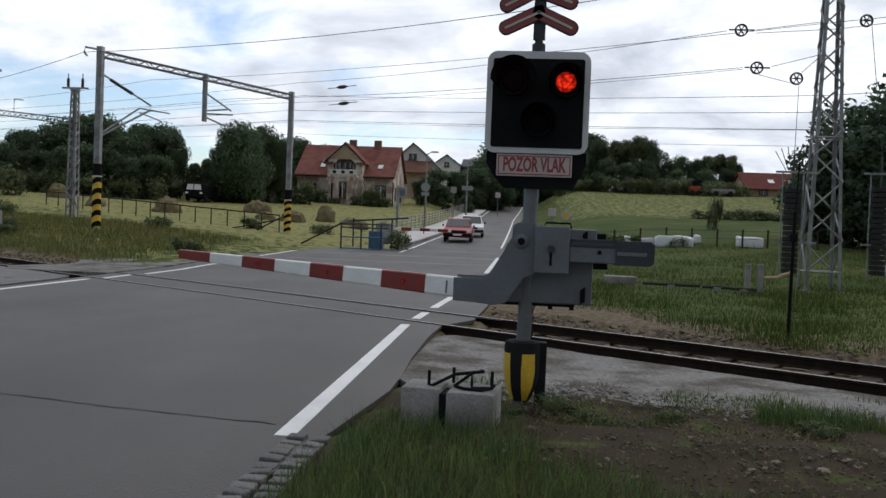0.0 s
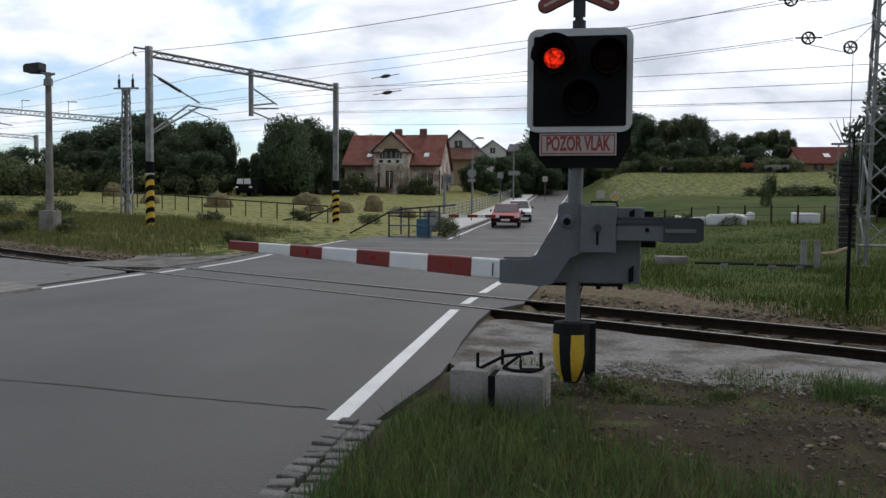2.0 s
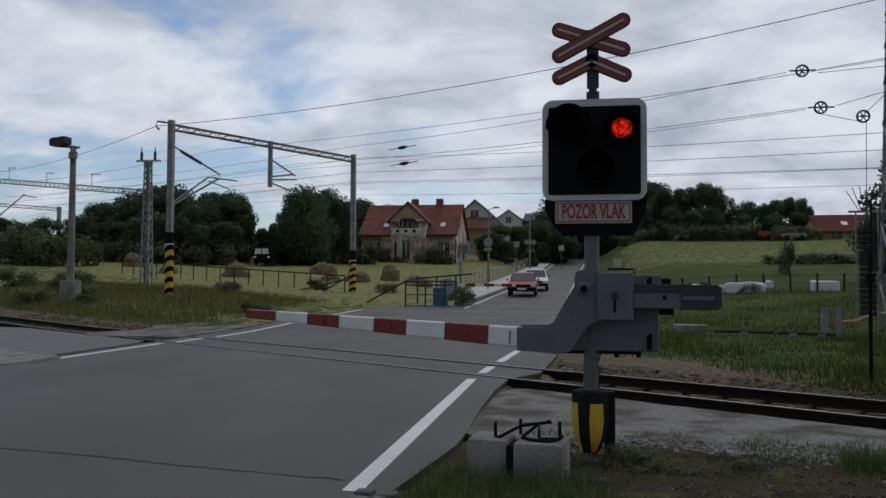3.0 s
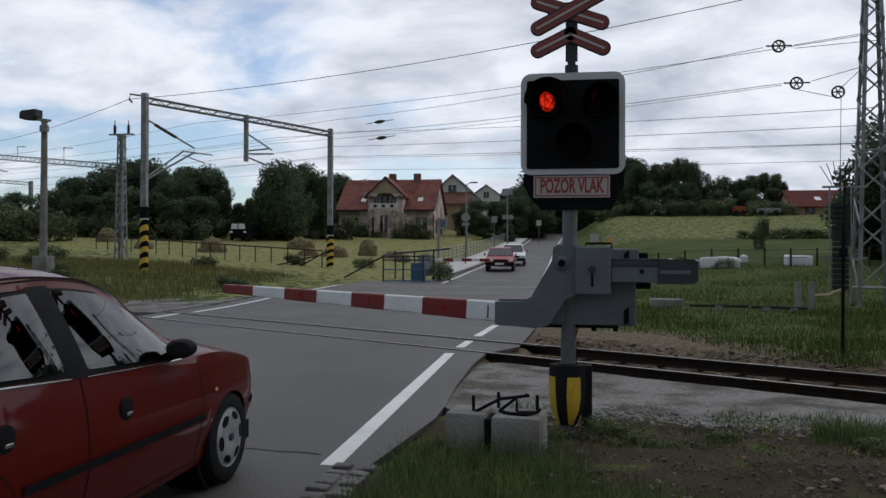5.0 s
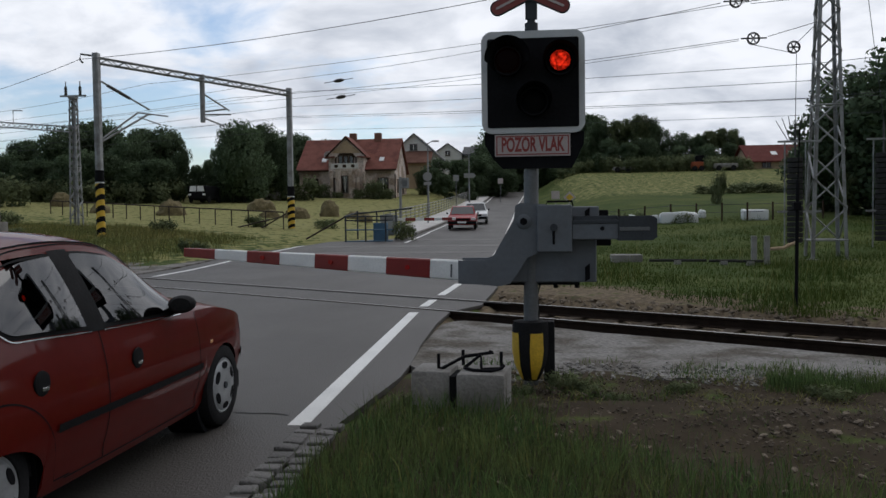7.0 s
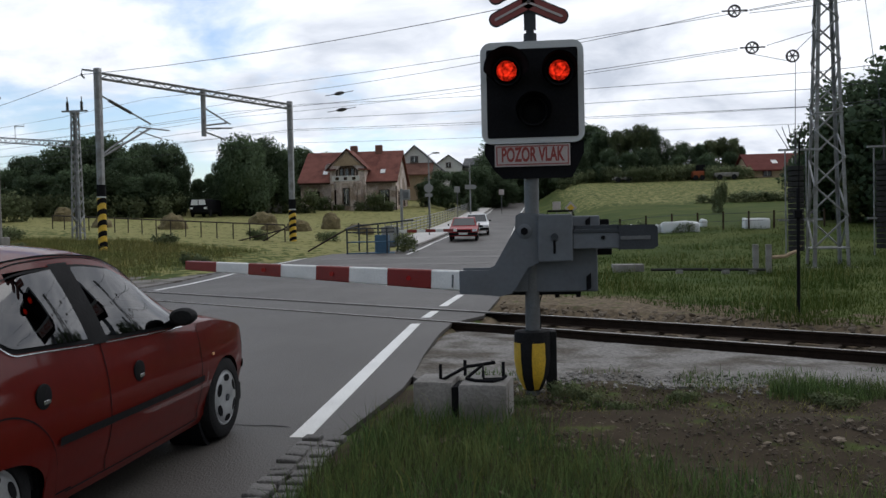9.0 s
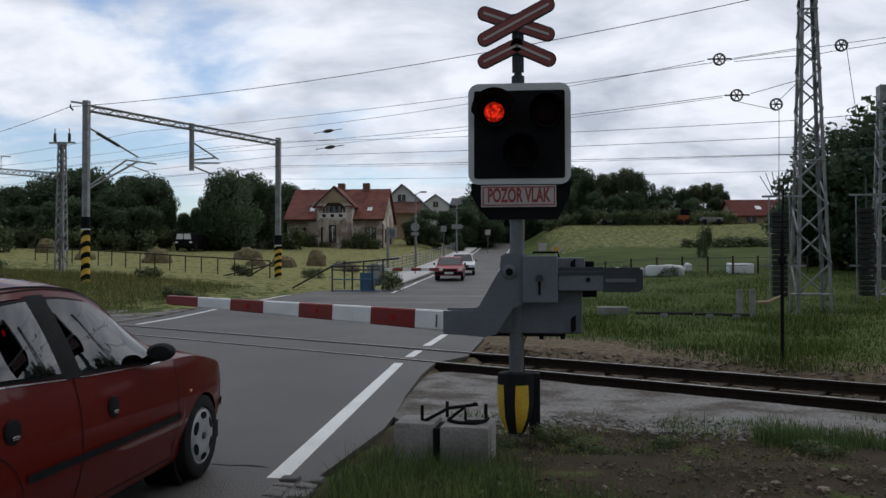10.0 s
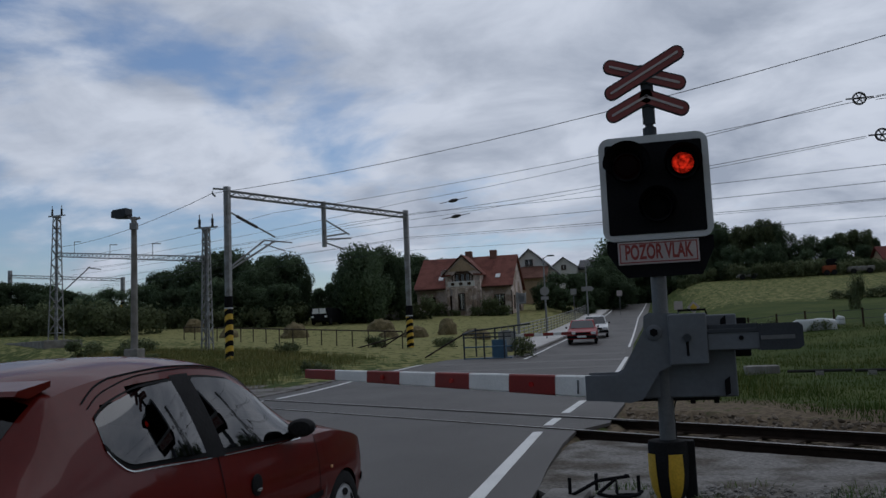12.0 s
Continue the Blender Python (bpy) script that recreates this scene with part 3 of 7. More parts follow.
strip("gravel_apron", span_list(20.0, 37.5, 18), lambda y: edge_left(y) - 2.9 + 0.35 * math.sin(y * 1.7), lambda y: edge_left(y) - 0.02, 0.035, M["path"], "pale grey gravel apron beside the road", "gravel", cross=4, thick=0.2)
strip("track_apron", [13.82, 14.8, 15.8, 16.8, 17.8, 18.6, 19.4, 20.2, 21.0, 22.0, 23.0], lambda y: -19.0 + 0.3 * math.sin(2.3 * y), lambda y: min(edge_left(y) - 0.004, (12.3 - y) / 0.68 - 1.3), 0.03, M["patch"], "worn grey asphalt apron between road and track", "pavement", cross=4, thick=0.1)
strip("paved_slab", [9.0, 11.0, 14.2, 15.7], lambda y: -13.0, lambda y: -9.78 - 1.4 * max(0.0, y - 14.2), 0.05, M["concrete"], "pale concrete slab at the road's edge", "pavement", cross=2, thick=0.1)


# ---- track ----
def along(s, out, z=0.0):
    """A point s metres along the track from RAIL_AT and out metres past its far rail."""
    p = Vector((*RAIL_AT, 0)) + RAIL_DIR * s + RAIL_OUT * out
    return Vector((p.x, p.y, at_ground(p.x, p.y) * (0 if p.y < 12 else 1) + z))


GAUGE = 1.435
RAIL_SECTION = [(-0.065, -0.15), (0.065, -0.15), (0.065, -0.135), (0.012, -0.12), (0.012, -0.045), (0.034, -0.03), (0.034, 0.0), (-0.034, 0.0), (-0.034, -0.03), (-0.012, -0.045), (-0.012, -0.12), (-0.065, -0.135)]


def sweep(section, pts, shift):
    """A section of (across, up) swept along points of the track."""
    bm = bmesh.new()
    rings = [[bm.verts.new(p + RAIL_OUT * (a + shift) + Vector((0, 0, c))) for a, c in section] for p in pts]
    n = len(section)
    for u, v in zip(rings, rings[1:]):
        for k in range(n):
            bm.faces.new((u[k], u[(k + 1) % n], v[(k + 1) % n], v[k]))
    bm.faces.new(rings[0])
    bm.faces.new(rings[-1][::-1])
    bmesh.ops.recalc_face_normals(bm, faces=bm.faces)
    return bm


def build_track():
    tr = thing("railway_track", "rusty single railway track on sleepers crossing the road", "railway track", kind="structure")
    pts = [along(s, 0, 0.012) for s in range(-60, 46, 2)]
    for shift in (0.0, -GAUGE):
        r = part("rail", sweep(RAIL_SECTION, pts, shift), M["rail"], tr)
        part("rail_head", sweep([(-0.024, 0.0), (0.024, 0.0), (0.024, 0.003), (-0.024, 0.003)], pts, shift), M["shine"], r, "bright worn running surface")
    bm = box(-1.25, 1.25, -0.12, 0.12, -0.30, -0.145, 0.02)
    turn = Matrix(((RAIL_OUT.x, RAIL_DIR.x, 0), (RAIL_OUT.y, RAIL_DIR.y, 0), (0, 0, 1))).to_4x4()
    first = None
    for k in range(-70, 60):
        p = along(k * 0.62, -GAUGE / 2, 0.02)
        if edge_left(p.y) - 1.0 < p.x < edge_right(p.y) + 0.6:
            continue
        m = Matrix.Translation(p) @ turn
        if first is None:
            first = part("sleeper", bm, M["sleeper"], tr)
            ob = first
        else:
            ob = new("sleeper", first.data)
            ob.parent = tr
        ob.matrix_basis = m
    # flangeway strips in the asphalt: dark grooves along both rails, inside the gauge
    gp = [along(s, 0, 0.0) for s in np.linspace(-11.2, 1.2, 22)]
    for shift in (-0.075, -GAUGE + 0.075):
        part("flangeway", sweep([(-0.045, 0.001), (0.045, 0.001), (0.045, 0.005), (-0.045, 0.005)], gp, shift), M["rubber"], tr, "dark groove beside the rail")


build_track()


def scatter_stones(name, label, n, place, size, material, seed):
    """Loose stones as one mesh of stuff."""
    rnd = random.Random(seed)
    verts, faces = [], []
    g = 0.526
    base = [(0, g, 0.85), (0, -g, 0.85), (g, 0.85, 0), (-g, 0.85, 0), (g, -0.85, 0), (-g, -0.85, 0), (0.85, 0, g), (-0.85, 0, g), (0.85, 0, -g), (-0.85, 0, -g), (0, g, -0.85), (0, -g, -0.85)]
    tri = [(0, 1, 6), (0, 6, 2), (0, 2, 3), (0, 3, 7), (0, 7, 1), (1, 4, 6), (6, 4, 8), (6, 8, 2), (2, 8, 10), (2, 10, 3), (3, 10, 9), (3, 9, 7), (7, 9, 5), (7, 5, 1), (1, 5, 4), (11, 8, 4), (11, 10, 8), (11, 9, 10), (11, 5, 9), (11, 4, 5)]
    for _ in range(n):
        p = place(rnd)
        if p is None:
            continue
        s = rnd.uniform(*size)
        e = Euler((rnd.uniform(-0.5, 0.5), rnd.uniform(-0.5, 0.5), rnd.uniform(0, 6))).to_matrix()
        f1, f2 = rnd.uniform(0.6, 1.5), rnd.uniform(0.3, 0.65)
        k = len(verts)
        verts += [tuple(Vector(p) + e @ Vector((a * s * f1 * rnd.uniform(0.75, 1.15), b * s * rnd.uniform(0.75, 1.15), c * s * f2 * rnd.uniform(0.8, 1.15)))) for a, b, c in base]
        faces += [tuple(k + i for i in t) for t in tri]
    return tagged(raw(name, verts, faces, material), label, "stones", kind="stuff")


def ballast_place(rnd):
    s, u = rnd.uniform(-26, 14), rnd.choice((rnd.uniform(-1.35, -0.1), rnd.uniform(0.1, 1.9), rnd.uniform(0.1, 1.6), rnd.uniform(-2.2, -1.5)))
    p = along(s, u)
    if edge_left(p.y) - 0.1 < p.x < edge_right(p.y) + 0.1:
        return None
    return (p.x, p.y, p.z - 0.17 + rnd.uniform(0, 0.04) + (0.12 * min(1, (u - 0.1) / 0.9) if u > 0.1 else 0))


scatter_stones("ballast", "brown grey ballast stones round the rails", 5200, ballast_place, (0.025, 0.06), M["stone"], 1)


def dirt_place(rnd):
    x, y = rnd.uniform(-0.9, 6.5), rnd.triangular(3.4, 7.6, 6.3)
    return (x, y, at_ground(x, y) + 0.02 + (0.05 if y < 6 else 0))


def grit_place(rnd):
    x = rnd.uniform(-0.8, 8.0)
    yn = float(np.interp(x, VERGE_X, VERGE_Y))
    return (x, yn + rnd.gauss(0.1, 0.22), 0.0)


scatter_stones("grit", "crumbled edge of the concrete strip", 2200, grit_place, (0.006, 0.03), M["concrete"], 9)
scatter_stones("rubble", "small stones and crumbs on bare dirt", 6500, dirt_place, (0.004, 0.017), M["dirt"], 2)
scatter_stones("loose_stones", "loose pale stones lying on bare dirt", 260, dirt_place, (0.010, 0.038), M["stone"], 21)


def build_path():
    """The pale broken concrete strip between the track and the verge."""
    bm = bmesh.new()
    rnd = random.Random(5)
    near, far = [], []
    for k in range(61):
        x = -1.19 + 9.74 * k / 60
        wob = noise.noise(Vector((x * 1.3, 0, 0))) * 0.16
        yr = RAIL_AT[1] + RAIL_SLOPE * (x - RAIL_AT[0]) - GAUGE * 1.21
        yf = yr - 0.30 + wob * 0.4
        yn = float(np.interp(x, VERGE_X, VERGE_Y)) + wob
        if k < 3:   # rounded corner towards the road
            yf -= (0.75, 0.25, 0.08)[k]
        far.append(bm.verts.new((x, yf, -0.075 + rnd.uniform(-0.004, 0.004))))
        near.append(bm.verts.new((x, yn, -0.005 + rnd.uniform(-0.006, 0.006))))
    for k in range(60):
        bm.faces.new((near[k], near[k + 1], far[k + 1], far[k]))
    r = bmesh.ops.extrude_face_region(bm, geom=list(bm.faces))
    bmesh.ops.translate(bm, vec=(0, 0, -0.14), verts=[v for v in r["geom"] if isinstance(v, bmesh.types.BMVert)])
    bmesh.ops.recalc_face_normals(bm, faces=bm.faces)
    tagged(part("pavement", bm, M["path"]), "pale broken concrete strip beside the track", "pavement", kind="structure")


build_path()


# ---- level crossing signal on its mast ----
MX, MY = 0.06, 7.02     # the mast's foot


def build_signal():
    s = thing("crossing_signal", "black crossing signal board on a grey mast with red lamps", "railway signal", pose(MX, MY, 0))
    part("mast", rod((0, 0, 0.02), (0.03, 0, 2.98), 0.062, seg=20), M["pole"], s, smooth=True)
    part("upper_mast", rod((0.03, 0, 2.96), (0.03, 0, 3.52), 0.034, seg=16), M["darkgrey"], s, smooth=True)
    part("collar", rod((0.03, 0, 3.02), (0.03, 0, 3.09), 0.055, seg=16), M["darkgrey"], s)
    foot = part("foot_guard", lathe([(0.072, 0.0), (0.097, 0.05), (0.136, 0.14), (0.155, 0.26), (0.155, 0.46), (0.148, 0.505), (0.10, 0.515), (0.065, 0.515)], pose(0.0, 0, 0.06)), M["rubber"], s, "dark foot guard with yellow stripes", smooth=True)
    for a in (-151, -70, 29, 110):
        bm = bmesh.new()
        rows = [(-0.02, 0.082, 0.6), (0.02, 0.102, 0.75), (0.065, 0.122, 0.85), (0.11, 0.140, 0.92), (0.23, 0.159, 1.0), (0.385, 0.159, 0.9)]
        grid = [[bm.verts.new((r * math.cos(radians(a + d)), r * math.sin(radians(a + d)), 0.09 + z)) for d in (-23 * f, -11 * f, 0, 11 * f, 23 * f)] for z, r, f in rows]
        for u, v in zip(grid, grid[1:]):
            for k in range(4):
                bm.faces.new((u[k], u[k + 1], v[k + 1], v[k]))
        part("yellow_stripe", bm, M["yellow"], foot, "yellow warning stripe", smooth=True)
    part("cable_box", box(0.115, 0.205, -0.02, 0.12, 0.05, 0.56, 0.01), M["rubber"], s, "dark cable box behind the foot guard")
    board = part("signal_board", prism(rounded(0.86, 0.85, 0.09, 0.038, 2.582), -0.115, -0.075), M["white"], s, "white-edged black signal board", smooth=True)
    # black face, with round wells for the lamps
    part("black_face", prism(rounded(0.76, 0.74, 0.02, 0.038, 2.575), -0.121, -0.1155), M["black"], board, "matt black face")
    tail = [(-0.37, 2.17), (0.46, 2.17), (0.46, 2.07), (0.36, 1.865), (-0.22, 1.865), (-0.30, 1.95), (-0.37, 2.07)]
    part("lower_backing", prism(tail, -0.085, -0.03), M["black"], s, "black backing plate below the board")
    part("rear_housing", box(-0.34, 0.43, -0.075, 0.0, 2.2, 2.95, 0.02), M["black"], s)
    lamps = {}
    for n, x, z, mat_ in (("left", -0.215, 2.745, M["lens"]), ("right", 0.215, 2.735, M["lens"]), ("low", 0.0, 2.41, M["lensw"])):
        head = part("lamp_head", lathe([(0.118, 0.0), (0.118, 0.10), (0.104, 0.10), (0.104, 0.012), (0.0, 0.010)], pose(x + 0.045, -0.12, z, 90), 32), M["black"], s, "round black lamp head", smooth=True)
        bm = bmesh.new()
        # visor: an open half tube that leans forward
        for rad, flip in ((0.124, 1), (0.116, -1)):
            rows = []
            for y, cut, fl in ((-0.125, 125, 1.0), (-0.24, 115, 1.14), (-0.34, 95, 1.5 if n == "left" else 1.16)):
                rows.append([bm.verts.new((x + 0.045 + fl * rad * math.sin(radians(a)), y, z + fl * rad * math.cos(radians(a)))) for a in (-cut + 2 * cut * k / 16 for k in range(17))])
            for u, v in zip(rows, rows[1:]):
                for k in range(16):
                    bm.faces.new((u[k], u[k + 1], v[k + 1], v[k])[::flip])
        part("visor", bm, M["black"], head, "black sun visor", smooth=True)
        if n == "low":
            part("lens", lathe([(0.0, 0.010), (0.06, 0.009), (0.098, 0.0)], pose(x + 0.045, -0.145, z, 90)), mat_, head, smooth=True)
        else:
            # added two-faced disc, turned to imitate flashing: one face glows red, other dark red
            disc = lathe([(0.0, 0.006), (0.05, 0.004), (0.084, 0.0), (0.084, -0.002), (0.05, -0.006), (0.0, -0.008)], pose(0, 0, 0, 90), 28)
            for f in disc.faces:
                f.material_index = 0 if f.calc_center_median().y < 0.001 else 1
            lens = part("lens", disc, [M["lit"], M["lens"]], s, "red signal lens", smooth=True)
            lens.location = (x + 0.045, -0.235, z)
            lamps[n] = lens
    # name board
    plate = part("name_board", box(-0.285, 0.345, -0.105, -0.09, 1.965, 2.15, 0.004), M["signwhite"], s, "white board with red border and red letters")
    bm = bmesh.new()
    for a in ((-0.272, 0.332, 2.128, 2.137), (-0.272, 0.332, 1.978, 1.987), (-0.272, -0.263, 1.987, 2.128), (0.323, 0.332, 1.987, 2.128)):
        bm_box(bm, a[0], a[1], -0.1075, -0.104, a[2], a[3])
    part("border", bm, M["signred"], plate, "thin red border")
    cu = bpy.data.curves.new("lettering", "FONT")
    cu.body, cu.size, cu.extrude, cu.align_x, cu.align_y = "POZOR VLAK", 0.145, 0.0015, "CENTER", "CENTER"
    cu.offset = 0.0045
    tmp = new("lettering_curve", cu)
    bpy.context.view_layer.update()
    me = bpy.data.meshes.new_from_object(tmp.evaluated_get(bpy.context.evaluated_depsgraph_get()))
    bpy.data.objects.remove(tmp)
    xs = [v.co.x for v in me.vertices]
    k = 0.525 / (max(xs) - min(xs))
    me.transform(Matrix.Translation((0.03, -0.107, 2.058)) @ Matrix.Rotation(radians(90), 4, "X") @ Matrix.Diagonal((k, 1.12, 1, 1)))
    me.materials.clear()
    me.materials.append(M["signred"])
    word = new("lettering", me)
    word.parent = plate
    tagged(word, "red words POZOR VLAK")
    # warning cross: two crossed arms and a roof-shaped one below
    cx = part("warning_cross", box(-0.02, 0.08, -0.035, -0.01, 3.12, 3.62), M["darkgrey"], s, "red and white railway warning cross")

    def arm(name, pts, y):
        bm = bmesh.new()
        bmw = bmesh.new()
        bmd = bmesh.new()
        for (ax, az), (bx, bz) in zip(pts, pts[1:]):
            d = Vector((bx - ax, bz - az))
            a = math.degrees(math.atan2(d.y, d.x))
            m = pose((ax + bx) / 2, y, (az + bz) / 2, 0, -a, 0)
            for target, w, dy in ((bmd, 0.128, 0.0), (bm, 0.105, -0.006), (bmw, 0.020, -0.012)):
                r = w / 2
                o = [v for v in rounded(d.length + (0.128 if w > 0.03 else 0.03) - (0.128 - w if w > 0.03 else 0), w, r * 0.98, 0, 0, 8)]
                part_bm = prism(o, dy, dy + 0.012)
                bmesh.ops.transform(part_bm, matrix=m, verts=part_bm.verts)
                tmp_me = bpy.data.meshes.new("t")
                part_bm.to_mesh(tmp_me)
                part_bm.free()
                target.from_mesh(tmp_me)
                bpy.data.meshes.remove(tmp_me)
        part(name, bmd, M["darkgrey"], cx, "dark rim")
        part("red_band", bm, M["crossred"], cx)
        part("white_band", bmw, M["signwhite"], cx, "pale middle stripe")

    arm("cross_arm", [(-0.25, 3.625), (0.28, 3.435)], -0.05)
    arm("cross_arm", [(-0.25, 3.40), (0.28, 3.68)], -0.064)
    arm("cross_arm", [(-0.25, 3.215), (0.02, 3.345), (0.29, 3.22)], -0.05)
    return s, lamps


SIGNAL, LAMPS = build_signal()


# ---- barrier machine and boom ----
def build_barrier():
    b = thing("crossing_barrier", "grey barrier machine with a lowered red and white boom", "barrier", pose(MX, MY, 0))
    # machine case behind the yoke
    part("machine_case", box(-0.16, 0.56, -0.05, 0.24, 0.90, 1.34, 0.012), M["grey"], b)
    part("case_lid", box(-0.12, 0.58, -0.08, 0.23, 1.34, 1.54, 0.012), M["grey"], b)
    part("underside_rail", box(-0.40, 0.42, -0.02, 0.2, 0.875, 0.90, 0.004), M["black"], b)
    for x in (0.0, 0.22, 0.40):
        part("bolt", rod((x, 0.05, 0.845), (x, 0.05, 0.88), 0.02, seg=8), M["black"], b)
    part("case_handle", bm_path(bmesh.new(), [(0.14, 0.0, 1.53), (0.15, 0.0, 1.585), (0.36, 0.0, 1.585), (0.37, 0.0, 1.53)], 0.010), M["black"], b)
    for z in (1.47, 1.0):
        part("latch", prism([(0.46, z + 0.03), (0.50, z + 0.06), (0.50, z - 0.07), (0.46, z - 0.09)], -0.095, -0.08), M["black"], b)
    yoke = [(-0.60, 1.10), (-0.60, 0.905), (-0.40, 0.895), (-0.26, 0.88), (-0.16, 0.905), (-0.02, 1.12), (0.13, 1.18), (0.13, 1.56), (-0.08, 1.575), (-0.12, 1.55), (-0.13, 1.44), (-0.31, 1.125), (-0.36, 1.10)]
    for y in (-0.20, 0.24):
        part("yoke_plate", prism(yoke, y, y + 0.022), M["grey"], b, "grey cast yoke plate", smooth=True)
    part("yoke_web", box(-0.58, -0.30, -0.18, 0.24, 0.90, 0.92, 0.004), M["grey"], b)
    part("pivot_boss", lathe([(0.06, 0), (0.06, 0.012), (0.05, 0.018), (0.0, 0.018)], pose(-0.05, -0.20, 1.42, 90)), M["grey"], b, smooth=True)
    part("pivot_bolt", rod((-0.05, -0.235, 1.42), (-0.05, -0.215, 1.42), 0.033, seg=6), M["black"], b)
    door = part("drive_cover", box(0.06, 0.345, -0.255, -0.20, 1.165, 1.555, 0.01), M["grey"], b, "square grey cover plate")
    part("cover_slot", box(0.185, 0.205, -0.262, -0.254, 1.23, 1.40, 0.004), M["black"], door)
    part("cover_knob", rod((0.195, -0.28, 1.37), (0.195, -0.25, 1.37), 0.03, seg=14), M["darkgrey"], door)
    arm_ = part("counterweight_arm", box(0.345, 0.73, -0.235, -0.19, 1.265, 1.42, 0.008), M["grey"], b)
    part("arm_lip", box(0.345, 0.73, -0.245, -0.235, 1.395, 1.425, 0.003), M["darkgrey"], arm_)
    part("arm_bolt", rod((0.59, -0.25, 1.355), (0.59, -0.235, 1.355), 0.018, seg=8), M["black"], arm_)
    part("arm_plate", box(0.36, 0.72, -0.19, -0.10, 1.42, 1.46, 0.004), M["darkgrey"], b)
    w = part("counterweight", prism([(0.72, 1.455), (1.0, 1.455), (1.03, 1.43), (1.03, 1.28), (0.99, 1.255), (0.72, 1.255)], -0.25, -0.10), M["darkgrey"], b, "dark cast counterweight")
    part("weight_groove", box(0.73, 0.97, -0.256, -0.249, 1.335, 1.365), M["pole"], w)
    part("rear_counterweight", box(0.58, 0.68, 0.16, 0.28, 1.42, 1.51, 0.01), M["black"], b, "black rear counterweight")
    part("rear_counterweight", box(0.56, 0.70, 0.14, 0.28, 1.20, 1.26, 0.01), M["black"], b, "black rear counterweight")
    part("cable", bm_path(bmesh.new(), [(0.1, 0.1, 0.9), (0.06, 0.09, 0.78), (0.07, 0.07, 0.62), (0.06, 0.06, 0.5)], 0.012), M["rubber"], b)
    # boom: a tapered flat beam, white with red fields
    root, tip = Vector((-0.56, 0.02, 1.0)), Vector((-3.38, 0.785, 1.15))
    L_ = (tip - root).length
    ux = (tip - root).normalized()
    uy = Vector((0, 0, 1)).cross(ux).normalized()
    uz = ux.cross(uy)
    m = Matrix((ux, uy, uz)).transposed().to_4x4()
    m.translation = root
    boom = part("boom", bmesh_boom(0, L_, 0.0), M["barwhite"], b, "tapered white boom with red fields")
    boom.matrix_basis = m
    cuts = BOOM_RED
    for a, c in cuts:
        f = part("red_field", bmesh_boom(a * L_, c * L_, 0.003), M["barred"], boom, "red reflective field")
        if a < 0.75:
            mid = (a + c) / 2 * L_
            part("reflector", rod((mid, 0.052, 0.0), (mid, 0.044, 0.0), 0.022, seg=12), M["redlamp"], f, "round red reflector")
    part("boom_joint", box(0.035 * L_, 0.04 * L_, 0.037, 0.042, -0.06, 0.05), M["pole"], boom)
    return b


def bmesh_boom(a, c, grow):
    bm = bmesh.new()
    L_ = 2.95
    n = 6
    rows = []
    for k in range(n + 1):
        x = a + (c - a) * k / n
        h = 0.088 - 0.046 * x / L_ + grow * 0.3
        w = 0.038 - 0.012 * x / L_ + grow
        rows.append([bm.verts.new((x, y * w, z * h)) for y, z in ((-1, -0.85), (-0.75, -1), (0.75, -1), (1, -0.85), (1, 0.85), (0.75, 1), (-0.75, 1), (-1, 0.85))])
    for u, v in zip(rows, rows[1:]):
        for k in range(8):
            bm.faces.new((u[k], u[(k + 1) % 8], v[(k + 1) % 8], v[k]))
    bm.faces.new(rows[0][::-1])
    bm.faces.new(rows[-1])
    bmesh.ops.recalc_face_normals(bm, faces=bm.faces)
    return bm


BOOM_RED = ((0.106, 0.25), (0.381, 0.498), (0.627, 0.75), (0.876, 1.0))
build_barrier()


def build_block():
    b = thing("concrete_block", "two grey concrete blocks with bent black bars on top", "concrete block", pose(-0.42, 6.05, 0, 0, 0, -6))
    part("block", box(-0.40, -0.10, -0.15, 0.2, -0.1, 0.335, 0.028), M["concrete"], b, smooth=True)
    part("block", box(-0.05, 0.31, -0.20, 0.2, -0.1, 0.33, 0.03), M["concrete"], b, smooth=True)
    part("strap", box(-0.105, -0.045, -0.16, 0.1, -0.1, 0.30, 0.004), M["black"], b)
    for pts in ([(-0.20, -0.08, 0.425), (-0.20, -0.08, 0.320), (-0.17, -0.07, 0.317), (-0.02, 0.0, 0.395), (0.19, 0.06, 0.420), (0.16, 0.05, 0.425)],
                [(-0.04, 0.06, 0.435), (-0.04, 0.06, 0.320)],
                [(-0.01, -0.06, 0.320), (0.11, -0.02, 0.415), (0.12, -0.08, 0.335), (0.13, -0.1, 0.320), (0.26, -0.06, 0.320), (0.28, -0.02, 0.335)],
                [(-0.01, -0.06, 0.320), (0.07, -0.12, 0.315), (0.2, -0.13, 0.315), (0.27, -0.06, 0.325)],
                [(0.25, 0.06, 0.425), (0.25, 0.06, 0.315)]):
        part("bent_bar", bm_path(bmesh.new(), pts, 0.0125, 8), M["black"], b).location.z = 0.027


build_block()


